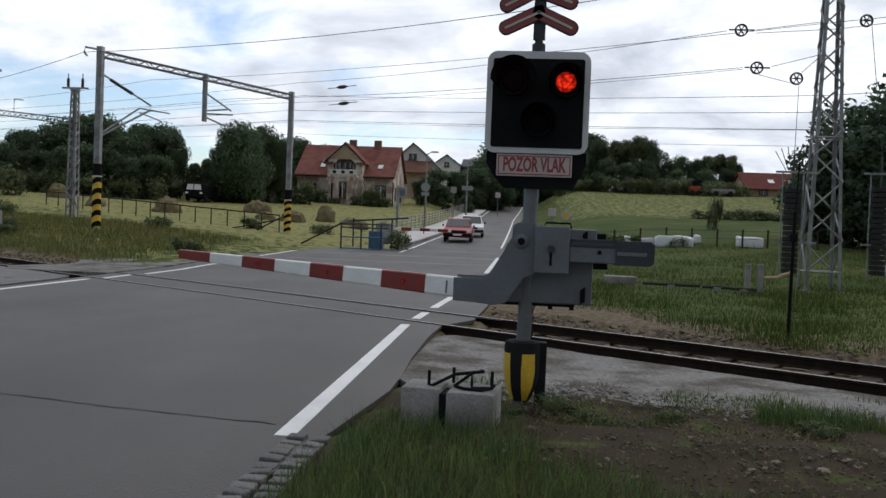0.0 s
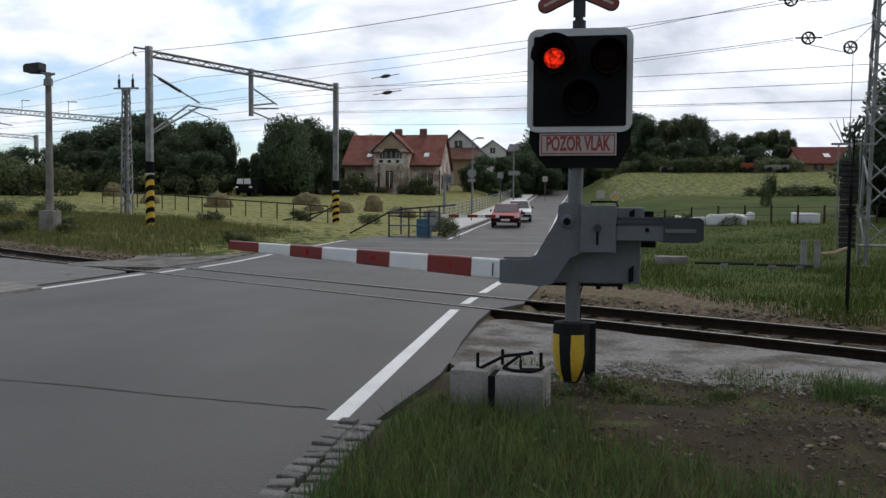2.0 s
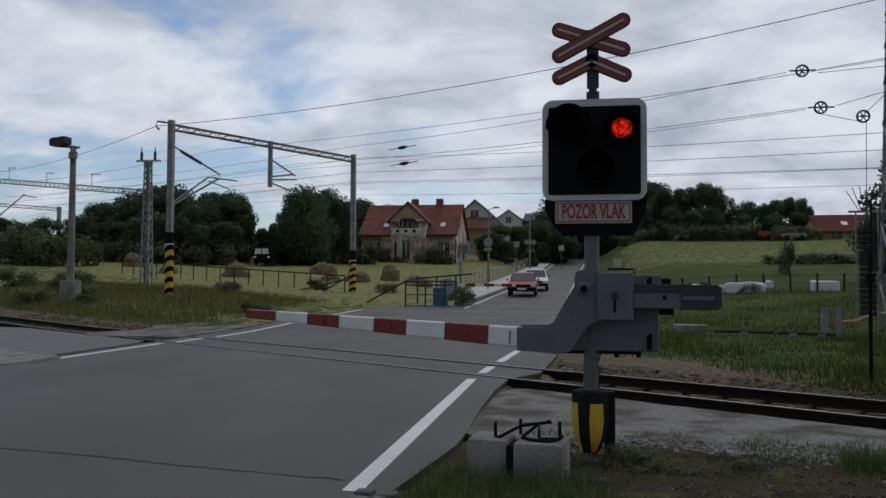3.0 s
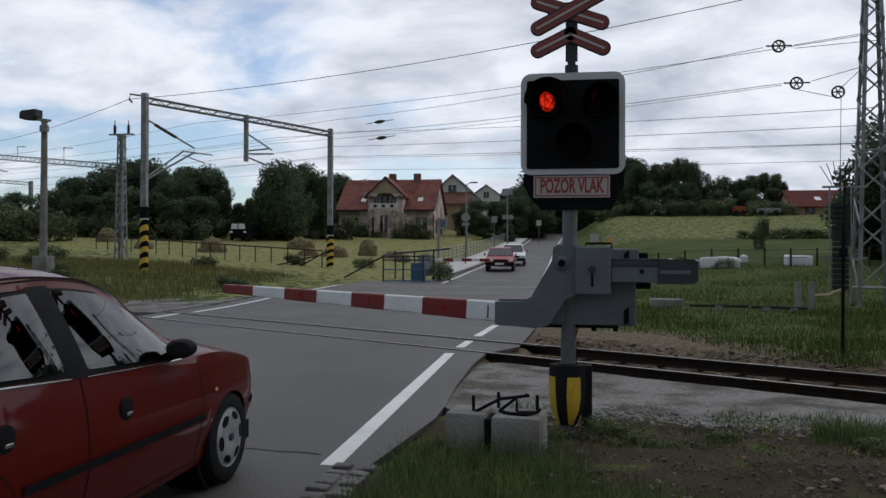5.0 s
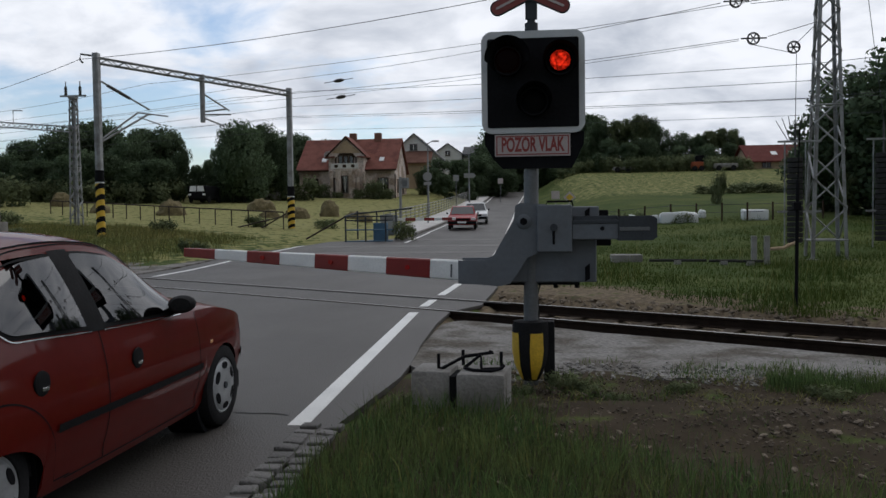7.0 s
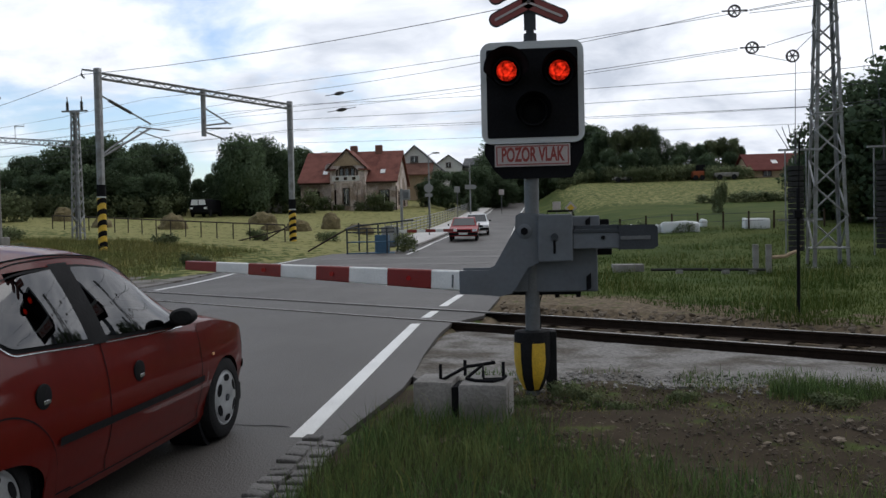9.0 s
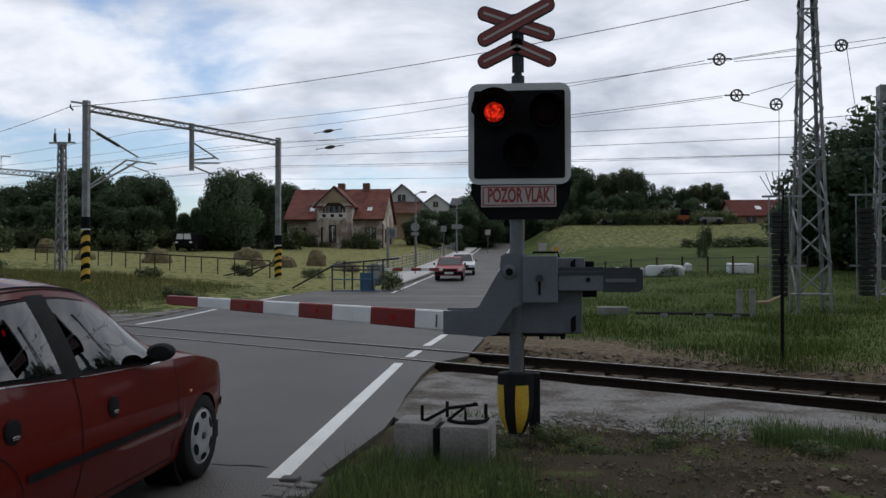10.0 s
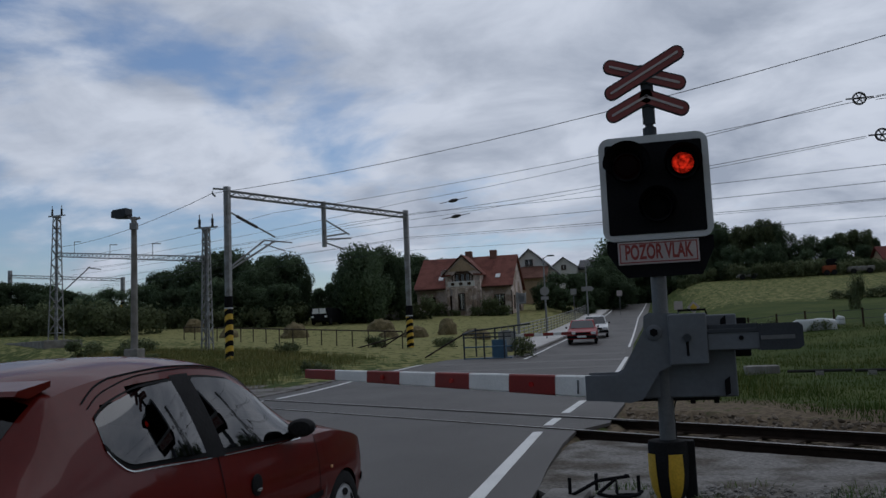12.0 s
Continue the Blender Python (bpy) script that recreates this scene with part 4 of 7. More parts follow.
# ---- masts of the overhead line ----
def striped_sleeve(parent, r, z0, z1, n=4, seg=16):
    """Yellow sleeve with slanting black stripes."""
    part("yellow_sleeve", rod((0, 0, z0), (0, 0, z1), r, seg=seg), M["yellow"], parent, "yellow sleeve with black slanted stripes", smooth=True)
    h = (z1 - z0) / n
    for k in range(n):
        bm = bmesh.new()
        lo, hi = [], []
        for j in range(seg + 1):
            a = 2 * math.pi * j / seg
            zz = z0 + k * h + h * 0.55 * (0.5 + 0.5 * math.sin(a + 0.6))
            lo.append(bm.verts.new(((r + 0.004) * math.sin(a), -(r + 0.004) * math.cos(a), zz)))
            hi.append(bm.verts.new(((r + 0.004) * math.sin(a), -(r + 0.004) * math.cos(a), zz + h * 0.48)))
        for j in range(seg):
            bm.faces.new((lo[j], lo[j + 1], hi[j + 1], hi[j]))
        part("black_stripe", bm, M["black"], parent)


def truss(name, p, q, size, parent, r=0.03, bays=14, flat=False):
    """A lattice beam of four (or two) chords with zigzag webs."""
    p, q = Vector(p), Vector(q)
    d = (q - p).normalized()
    side = d.cross(Vector((0, 0, 1))).normalized() * size
    up = Vector((0, 0, size))
    bm = bmesh.new()
    offs = [up / 2 + side / 2, up / 2 - side / 2, -up / 2 + side / 2, -up / 2 - side / 2]
    for o in offs:
        bm_rod(bm, p + o, q + o, r, seg=6)
    for (a, b) in ((0, 2), (1, 3), (0, 1), (2, 3)):
        for k in range(bays):
            u, v = p.lerp(q, k / bays), p.lerp(q, (k + 1) / bays)
            s, e = (offs[a], offs[b]) if k % 2 else (offs[b], offs[a])
            bm_rod(bm, u + s, v + e, r * 0.6, seg=5)
    return part(name, bm, M["steel"], parent)


def lattice_mast(x, y, z, top, base_w, top_w, label, insulators=False, group="", stripes=False, yaw=0.0, cap=0.6):
    m = thing("lattice_mast", label, "catenary mast", pose(x, y, z, 0, 0, yaw), group)
    n = max(8, int(top * 1.35))
    leg = lambda sx, sy, t: Vector((sx * (base_w + (top_w - base_w) * t) / 2, sy * (base_w + (top_w - base_w) * t) / 2, top * t))
    for sx in (-1, 1):
        for sy in (-1, 1):
            bm = bmesh.new()
            a, b = leg(sx, sy, 0), leg(sx, sy, 1)
            w = 0.10
            for c, d in ((w, 0.014), (0.014, w)):
                q = [Vector((0, 0, 0)), Vector((-sx * c, 0, 0)), Vector((-sx * c, -sy * d, 0)), Vector((0, -sy * d, 0))]
                lo, hi = [bm.verts.new(a + o) for o in q], [bm.verts.new(b + o) for o in q]
                for k in range(4):
                    bm.faces.new((lo[k], lo[(k + 1) % 4], hi[(k + 1) % 4], hi[k]))
                bm.faces.new(lo)
                bm.faces.new(hi)
            bmesh.ops.recalc_face_normals(bm, faces=bm.faces)
            part("leg", bm, M["steel"], m)
    zs = [0.0]
    t = 0.06
    while t < 1 - 0.03:
        zs.append(t)
        t += (base_w + (top_w - base_w) * t) * 0.95 / top
    zs.append(1.0)
    for f, (c1, c2) in enumerate((((-1, -1), (1, -1)), ((1, -1), (1, 1)), ((1, 1), (-1, 1)), ((-1, 1), (-1, -1)))):
        for k in range(1, len(zs) - 1):
            a, b = (c1, c2) if (k + f) % 2 else (c2, c1)
            part("brace", rod(leg(*a, zs[k]), leg(*b, zs[k + 1]), 0.03, seg=5), M["steel"], m)
        for q in (zs[1], 0.45, 0.9):
            part("crossbar", rod(leg(*c1, q), leg(*c2, q), 0.03, seg=5), M["steel"], m)
    part("cap_plate", box(-top_w / 2 - 0.03, top_w / 2 + 0.03, -top_w / 2 - 0.03, top_w / 2 + 0.03, top - cap, top, 0.01), M["steel"], m)
    for sx in (-1, 1):
        for sy in (-1, 1):
            p = leg(sx, sy, 0)
            part("footing", box(p.x - 0.18, p.x + 0.18, p.y - 0.18, p.y + 0.18, -0.5, 0.06, 0.02), M["concrete"], m)
    if insulators:
        part("head_arm", box(-0.75, 0.75, -0.05, 0.05, top + 0.0, top + 0.09), M["steel"], m)
        for sx in (-0.42, 0.42):
            prof = [(0.05, 0.0)]
            for k in range(5):
                prof += [(0.085, 0.04 + k * 0.09), (0.085, 0.07 + k * 0.09), (0.06, 0.09 + k * 0.09)]
            part("insulator", lathe(prof + [(0.05, 0.50)], pose(sx, 0, top + 0.09), 12), M["insul"], m, smooth=True)
            part("prong", rod((sx, 0, top + 0.55), (sx, 0, top + 0.85), 0.03), M["steel"], m)
    return m


GL, GR = Vector((-19.77, 37.04, 0)), Vector((-13.19, 46.03, 0))


def build_portal():
    g = thing("catenary_portal", "grey steel portal over the tracks with striped feet", "catenary portal")
    for p, top, zt in ((GL, 9.2, 3.3), (GR, 8.75, 2.75)):
        z = at_ground(p.x, p.y)
        holder = part("post", box(-0.14, 0.14, -0.14, 0.14, z - 0.3, top + 0.1, 0.02), M["steel"], g, "square grey steel post", smooth=True)
        holder.location = (p.x, p.y, 0)
        part("post_rib", box(-0.03, 0.03, -0.17, -0.14, z + 2.4, top), M["steel"], holder)
        part("black_band", rod((0, 0, zt), (0, 0, zt + 0.55), 0.203, seg=16), M["black"], holder, smooth=True)
        part("white_band", rod((0, 0, zt - 0.06), (0, 0, zt), 0.206, seg=16), M["white"], holder, smooth=True)
        striped_sleeve(holder, 0.20, z - 0.1, zt - 0.06, 5)
    truss("portal_beam", (GL.x + 0.1, GL.y + 0.1, 8.95), (GR.x, GR.y, 8.55), 0.26, g, 0.035, 26)
    d = (GR - GL).normalized()
    # hanging tube at the middle, with a registration arm
    mid = GL.lerp(GR, 0.50)
    h = part("hanger", rod((mid.x, mid.y, 8.95), (mid.x, mid.y, 6.5), 0.13, seg=12), M["steel"], g, "hanging steel tube", smooth=True)
    cant = bmesh.new()
    o = RAIL_DIR

    def arm(bm, base, z1, z2, out, sgn=1):
        a = Vector((base.x, base.y, z1))
        e = a + d * out + Vector((0, 0, z2 - z1))
        bm_rod(bm, a, e, 0.045, seg=8)
        return e

    arm(cant, mid, 8.0, 7.25, 1.6); arm(cant, mid, 6.9, 7.05, 1.7); arm(cant, mid, 6.75, 6.4, 1.3); arm(cant, mid, 7.05, 7.3, 1.4)
    part("registration_arm", cant, M["steel"], h)
    bm = bmesh.new()
    e1 = arm(bm, GL, 8.1, 6.9, 2.6)
    e2 = arm(bm, GL, 5.2, 6.7, 2.0)
    bm_rod(bm, GL + Vector((0, 0, 5.1)), e1 + Vector((0, 0, -0.2)), 0.05, seg=8)
    bm_rod(bm, e2, e1 + d * 1.0 + Vector((0, 0, -0.25)), 0.035, seg=8)
    bm_rod(bm, e2 + Vector((0, 0, -0.2)), e2 + d * 1.2 + Vector((0, 0, -0.5)), 0.03, seg=8)
    part("cantilever", bm, M["steel"], g, "slanting cantilever tubes at the post")
    part("insulator", rod(GL + d * 0.5 + Vector((0, 0, 7.85)), GL + d * 1.6 + Vector((0, 0, 7.35)), 0.08, seg=10), M["insul"], g, "dark ribbed insulator")
    part("top_arm", bm_path(bmesh.new(), [GL + Vector((0, 0, 9.15)), GL + Vector((-0.7, -0.1, 9.25)), GL + Vector((-0.75, -0.1, 9.0)), GL + Vector((-0.6, -0.1, 8.85))], 0.05), M["steel"], g)


build_portal()

# lattice masts on both sides
RM = Vector((9.2, 26.3, 0))
lattice_mast(RM.x, RM.y, -0.02, 10.45, 1.05, 0.42, "tall tapered grey lattice mast with pulleys in the grass", yaw=-6)
lattice_mast(13.95, 32.0, at_ground(13.95, 32) - 0.4, 8.3, 1.0, 0.42, "grey lattice mast with a striped foot in the grass", yaw=-6)
lattice_mast(-25.0, 44.2, at_ground(-25, 44), 7.2, 0.55, 0.34, "slim lattice mast with two insulators on top", insulators=True, group="lattice masts", cap=0.12)
lattice_mast(-43.9, 55.0, at_ground(-44, 55), 9.6, 0.85, 0.42, "slim lattice mast with two insulators on top", insulators=True, group="lattice masts", cap=0.12)


def build_far_portals():
    g = thing("catenary_beam", "long lattice beam hung between two lattice masts", "catenary beam")
    truss("beam", (-43.9, 55, 9.0), (-25.0, 44.2, 6.6), 0.3, g, 0.035, 34)
    for k, (f, dz) in enumerate(((0.15, 1.0), (0.42, 0.8), (0.7, 0.9))):
        p = Vector((-43.9, 55, 9.0)).lerp(Vector((-25.0, 44.2, 6.6)), f)
        part("spreader", bm_path(bmesh.new(), [p + Vector((0, 0, 0.1)), p + Vector((0, 0, dz)), p + Vector((0.9, -0.5, dz - 0.1))], 0.035), M["steel"], g)
    h = thing("catenary_portal", "distant portal with a flat beam and striped posts", "catenary portal")
    for x, y, top in ((-58.9, 85.0, 9.9), (-74.4, 85.0, 11.6)):
        z = at_ground(x, y)
        po = part("post", box(-0.18, 0.18, -0.18, 0.18, z - 0.4, top, 0.02), M["steel"], h)
        po.location = (x, y, 0)
        striped_sleeve(po, 0.27, z, z + 2.4)
    truss("portal_beam", (-74.4, 85, 10.9), (-58.9, 85, 9.6), 0.32, h, 0.035, 24)
    bm = bmesh.new()
    bm_rod(bm, (-67, 85, 8.6), (-63.3, 85, 11.4), 0.07)
    bm_rod(bm, (-63.6, 85, 11.3), (-61.8, 85, 11.0), 0.06)
    part("cantilever", bm, M["steel"], h)


build_far_portals()


def build_pulleys():
    """Wheels of the wire tensioning gear."""
    for k, (x, y, z) in enumerate(((6.45, 26.0, 7.86), (6.96, 26.0, 6.73), (8.14, 26.0, 6.43), (10.13, 26.1, 8.23))):
        w = thing("pulley_wheel", "dark spoked pulley wheel in the tensioning wires", "pulley wheel", pose(x, y, z, 90, 0, 0) @ Matrix.Scale(0.9, 4), "pulley wheels")
        part("rim", lathe([(0.165, -0.035), (0.215, -0.035), (0.195, 0.0), (0.215, 0.035), (0.165, 0.035), (0.165, -0.035)], None, 24, True), M["insul"], w, smooth=True)
        for a in range(6):
            c, s_ = math.cos(a * math.pi / 3), math.sin(a * math.pi / 3)
            part("spoke", rod((0.03 * c, 0.03 * s_, 0), (0.175 * c, 0.175 * s_, 0), 0.02, seg=6), M["insul"], w)
        part("hub", rod((0, 0, -0.05), (0, 0, 0.05), 0.035, seg=12), M["insul"], w)
        part("yoke", box(-0.42 if k < 2 else -0.1, 0.42 if k < 2 else 0.1, -0.025, 0.025, 0.045, 0.06), M["insul"], w)


build_pulleys()


def weights(x, y, z0, z1, label, tines=False):
    w = thing("tension_weights", label, "counterweight", pose(x, y, 0))
    n = int((z1 - z0 - 0.1) / 0.16)
    mesh = None
    for k in range(n):
        if mesh is None:
            o = part("weight_disc", lathe([(0.21, 0), (0.23, 0.02), (0.23, 0.12), (0.21, 0.14)], None, 14), M["weight"], w)
            mesh = o.data
        else:
            o = new("weight_disc", mesh)
            o.parent = w
        o.location = (0, 0, z0 + k * 0.16)
    for sx in (-0.30, 0.30):
        part("guide_rod", rod((sx, 0, z0 - 0.2), (sx, 0, z1 + 0.25), 0.022, seg=6), M["steel"], w)
    for z in (z0 + 0.9, z1 + 0.2):
        part("guide_bracket", box(-0.5, 0.75, -0.04, 0.04, z, z + 0.06), M["steel"], w)
    part("pull_rod", rod((0, 0, z1 - 0.2), (0, 0, z1 + 0.75), 0.035, seg=8), M["insul"], w)
    if tines:
        for k in range(7):
            a = radians(-36 + 12 * k)
            part("bird_spike", rod((0.3 * math.sin(a), 0.0, z1 + 0.2), (0.95 * math.sin(a), 0.0, z1 + 0.2 + 0.8 * math.cos(a)), 0.012, seg=5), M["insul"], w)


weights(8.1, 25.7, 0.55, 3.35, "stack of dark tensioning weights hung beside the lattice mast", True)
weights(11.0, 26.6, 0.55, 3.45, "stack of dark tensioning weights hung beside the lattice mast")


def wire(pts, sag, r=0.010):
    o = thing("overhead_wire", "thin dark overhead wire between the masts", "overhead wire", group="overhead wires")
    bm = bmesh.new()
    for a, b in zip(pts, pts[1:]):
        a, b = Vector(a), Vector(b)
        n = 12
        bm_path(bm, [a.lerp(b, k / n) - Vector((0, 0, sag * 4 * (k / n) * (1 - k / n))) for k in range(n + 1)], r, 5)
    part("strand", bm, M["wire"], o)


wire([(-50, 62, 10.6), (-20.5, 36.9, 9.0), (9.0, 26.2, 10.05), (34, 9, 10.2)], 0.53, 0.014)
wire([(-46, 60, 9.4), (-19.6, 42, 8.65), (8.8, 26.1, 8.12), (34, 8.5, 8.3)], 0.25)
wire([(-48, 65, 9.5), (-11.7, 42, 8.68), (6.0, 26, 7.83)], 0.2)
wire([(6.89, 26, 7.88), (9.0, 26.2, 8.22)], 0.0)
wire([(6.89, 26, 7.78), (9.4, 26.2, 8.0), (30, 12, 8.2)], 0.0)
wire([(-48, 62, 8.5), (-15, 42, 7.79), (6.54, 26, 6.73)], 0.2)
wire([(-48, 62, 8.1), (-15, 42, 7.5), (6.54, 26, 6.68)], 0.2, 0.008)
wire([(7.39, 26, 6.78), (9.0, 26.1, 7.23)], 0.0)
wire([(7.0, 26, 6.53), (8.09, 26, 6.27)], 0.0, 0.01)
wire([(8.24, 26, 6.57), (8.95, 26.1, 7.25)], 0.0)
wire([(8.1, 25.7, 3.9), (8.16, 25.8, 6.27)], 0.0, 0.010)
wire([(10.28, 26.1, 8.18), (11.0, 26.6, 4.2)], 0.0, 0.010)
wire([(-48, 66, 9.0), (-11.4, 42, 8.03), (9.5, 27.5, 6.2), (36, 10, 6.3)], 0.12)
wire([(-48, 66, 8.0), (-12, 42, 7.26), (9.5, 27.8, 5.7), (36, 10, 5.8)], 0.06)
wire([(-48, 66, 7.4), (-12, 42, 6.75), (9.5, 27.9, 5.15), (36, 10, 5.3)], 0.04)
wire([(-52, 70, 8.5), (-13, 47, 7.3), (13, 31, 5.6), (38, 14, 5.7)], 0.1, 0.008)
wire([(-52, 70, 7.6), (-13, 47, 6.6), (13, 31, 5.0), (38, 14, 5.0)], 0.1, 0.008)


for x, z in ((-9.4, 8.52), (-9.3, 7.68)):
    s_ = thing("wire_insulator", "dark spindle insulator in an overhead wire", "insulator", pose(x, 42, z, 0, -8, 0), "wire insulators")
    part("spindle", lathe([(0.0, -0.32), (0.05, -0.24), (0.09, -0.12), (0.10, 0.0), (0.09, 0.12), (0.05, 0.24), (0.0, 0.32)], pose(0, 0, 0, 0, 90, 0), 12), M["insul"], s_, smooth=True)
    part("end_link", rod((-0.75, 0, 0), (0.75, 0, 0), 0.018, seg=6), M["insul"], s_)


def flood_lamp():
    f = thing("floodlight_post", "concrete floodlight post with a tilted grey lamp box", "street lamp", pose(-22.94, 34.0, at_ground(-22.94, 34.0) + 0.25) @ Matrix.Scale(1.25, 4))
    part("post", rod((0, 0, -0.5), (0, 0, 5.4), 0.14, 0.10, 14), M["concrete"], f, smooth=True)
    part("base_box", box(-0.28, 0.28, -0.25, 0.25, -0.4, 0.5, 0.03), M["concrete"], f)
    part("bracket", bm_path(bmesh.new(), [(0.25, 0, 5.35), (0, 0, 5.3), (-0.35, -0.05, 5.45)], 0.05), M["steel"], f)
    lm = part("lamp_box", prism([(-0.72, 5.30), (-0.15, 5.26), (0.05, 5.40), (0.05, 5.72), (-0.62, 5.66), (-0.72, 5.56)], -0.30, 0.24), M["darkgrey"], f, "tilted grey lamp box", smooth=True)
    lm.matrix_basis = pose(-0.21, -0.05, 1.2) @ Matrix.Scale(0.79, 4)
    part("junction_box", box(-0.06, 0.24, -0.2, -0.08, 4.9, 5.15, 0.01), M["steel"], f)


flood_lamp()


def black_pole():
    b = thing("marker_pole", "thin black pole with a fine spike in the grass", "pole", pose(4.14, 13.0, 0))
    part("pole", rod((0, 0, -0.2), (0.02, 0, 1.95), 0.028, seg=10), M["black"], b)
    part("clamp", box(-0.05, 0.06, -0.05, 0.05, 1.5, 1.62, 0.008), M["black"], b)
    part("spike", rod((0.02, 0, 1.9), (0.05, 0, 2.75), 0.010, seg=6), M["black"], b)


black_pole()


# ---- the red hatchback; origin under the front axle, nose towards +y ----
def curve(v, *knots):
    """A smooth line through (place, value) knots in rising order."""
    xs, ys = [k[0] for k in knots], [k[1] for k in knots]
    if v <= xs[0]:
        return ys[0]
    if v >= xs[-1]:
        return ys[-1]
    i = max(k for k in range(len(xs) - 1) if xs[k] <= v)
    def slope(k):
        if k == 0 or k == len(xs) - 1:
            j = min(k, len(xs) - 2)
            return (ys[j + 1] - ys[j]) / (xs[j + 1] - xs[j])
        a, b = (ys[k] - ys[k - 1]) / (xs[k] - xs[k - 1]), (ys[k + 1] - ys[k]) / (xs[k + 1] - xs[k])
        return 0.0 if a * b <= 0 else 2 * a * b / (a + b)
    h = xs[i + 1] - xs[i]
    t = (v - xs[i]) / h
    m0, m1 = slope(i) * h, slope(i + 1) * h
    return (2 * t**3 - 3 * t**2 + 1) * ys[i] + (t**3 - 2 * t**2 + t) * m0 + (-2 * t**3 + 3 * t**2) * ys[i + 1] + (t**3 - t**2) * m1


NOSE, TAIL, AXLE = 0.76, -3.09, -2.442
R_ARCH, R_WHEEL = 0.325, 0.292


def c_top(y):
    return curve(y, (TAIL, 0.62), (-3.06, 0.80), (-2.98, 0.94), (-2.80, 1.13), (-2.63, 1.285), (-2.55, 1.335), (-2.2, 1.40), (-1.75, 1.43), (-1.4, 1.415), (-1.1, 1.345), (-0.66, 1.125), (-0.38, 0.99), (0.05, 0.925), (0.45, 0.82), (0.62, 0.73), (0.72, 0.62), (NOSE, 0.5))


def c_shoulder(y):
    return curve(y, (TAIL, 0.58), (-3.0, 0.86), (-2.8, 0.93), (-2.4, 0.935), (-1.6, 0.90), (-0.8, 0.875), (-0.2, 0.865), (0.2, 0.81), (0.5, 0.72), (0.7, 0.56), (NOSE, 0.46))


def c_half(y):
    return curve(y, (TAIL, 0.62), (-3.02, 0.73), (-2.8, 0.785), (-2.44, 0.81), (-1.9, 0.824), (-1.3, 0.83), (-0.6, 0.827), (0, 0.815), (0.35, 0.785), (0.6, 0.69), (0.72, 0.55), (NOSE, 0.45))


def c_roof_half(y):
    return curve(y, (TAIL, 0.54), (-2.9, 0.55), (-2.6, 0.56), (-2.1, 0.585), (-1.6, 0.595), (-0.9, 0.575), (-0.5, 0.60), (-0.2, 0.64), (0.3, 0.62), (0.6, 0.52), (NOSE, 0.36))


def c_bottom(y):
    z = curve(y, (TAIL, 0.42), (-3.0, 0.28), (-2.8, 0.25), (-2.0, 0.185), (-0.5, 0.185), (0.5, 0.2), (NOSE, 0.30))
    for a, k in ((0.0, 0.92), (AXLE, 0.60)):     # the rear arch covers more of its tyre
        d = abs(y - a)
        if d < R_ARCH:
            z = max(z, R_WHEEL + k * math.sqrt(R_ARCH**2 - d * d))
    return z


def side_x(y, z):
    """Half width of the side at height z, below or above the shoulder."""
    w, s = c_half(y), c_shoulder(y)
    edge = c_top(y) - 0.06
    if z <= s:
        return w * (1 - 0.075 * ((z - 0.55) / 0.37) ** 2) if z > 0.55 else w * (1 - 0.13 * ((0.55 - z) / 0.37) ** 2) + 0.035 * max(0.0, 1 - abs(z - 0.215) / 0.07)
    t = min(1.0, (z - s) / max(0.03, edge - s))
    x0 = w * (1 - 0.075 * ((s - 0.55) / 0.37) ** 2)
    return x0 + (min(c_roof_half(y), x0 - 0.01) - x0) * (0.62 * t + 0.38 * t * t)


def car_section(y):
    pts = []
    b, s, top = c_bottom(y), c_shoulder(y), c_top(y)
    s = max(s, b + 0.01)
    edge = max(top - 0.06, s + 0.005)
    for k in range(13):
        z = b + (s - b) * k / 12
        pts.append((side_x(y, z), z))
    for k in range(1, 9):
        z = s + (edge - s) * k / 8
        pts.append((side_x(y, z), z))
    xe = pts[-1][0]
    for k in range(1, 9):
        a = k / 8
        pts.append((xe * (1 - a) if k < 8 else 0.0, edge + (top - edge) * (1 - (1 - min(1, a * 1.25)) ** 2.2)))
    return pts


def skin(ys, lo, hi, off, rows=5, side=1, shear=None, bow=0.0):
    """A sheet on the car's side between two heights, off metres proud of it; shear leans it backwards."""
    bm = bmesh.new()
    grid = []
    for y in ys:
        s = shear(y) if shear else 0.0
        a, b = lo(y), hi(y - s)
        col = []
        for k in range(rows + 1):
            z = a + (b - a) * k / rows
            # how far up between the belt and the roof this height lies
            t = min(1.0, max(0.0, (z - belt(y)) / max(0.05, roofline(y) - belt(y))))
            f = (2 * y - ys[0] - ys[-1]) / (ys[-1] - ys[0])
            col.append(bm.verts.new((side * (side_x(y - s * t, z) + off + bow * (1 - f * f)), y - s * t, z)))
        grid.append(col)
    for u, v in zip(grid, grid[1:]):
        for k in range(rows):
            bm.faces.new((u[k], v[k], v[k + 1], u[k + 1])[::side])
    return bm


def span(a, b, n):
    return [a + (b - a) * k / n for k in range(n + 1)]


def roofline(y):
    """Upper edge of the side windows."""
    return min(c_top(y) - 0.085, curve(y, (-2.46, 1.15), (-2.28, 1.25), (-1.98, 1.31), (-1.6, 1.325), (-1.25, 1.295)) if y < -1.25 else curve(y, (-1.25, 1.295), (-1.0, 1.195), (-0.80, 1.065), (-0.58, 0.90)))


def belt(y):
    return c_shoulder(y) + 0.012


def window_outline(a, b):
    return span(a, b, 26)


WINDOWS = (("front", -1.545, -0.64), ("rear", -2.39, -1.665))


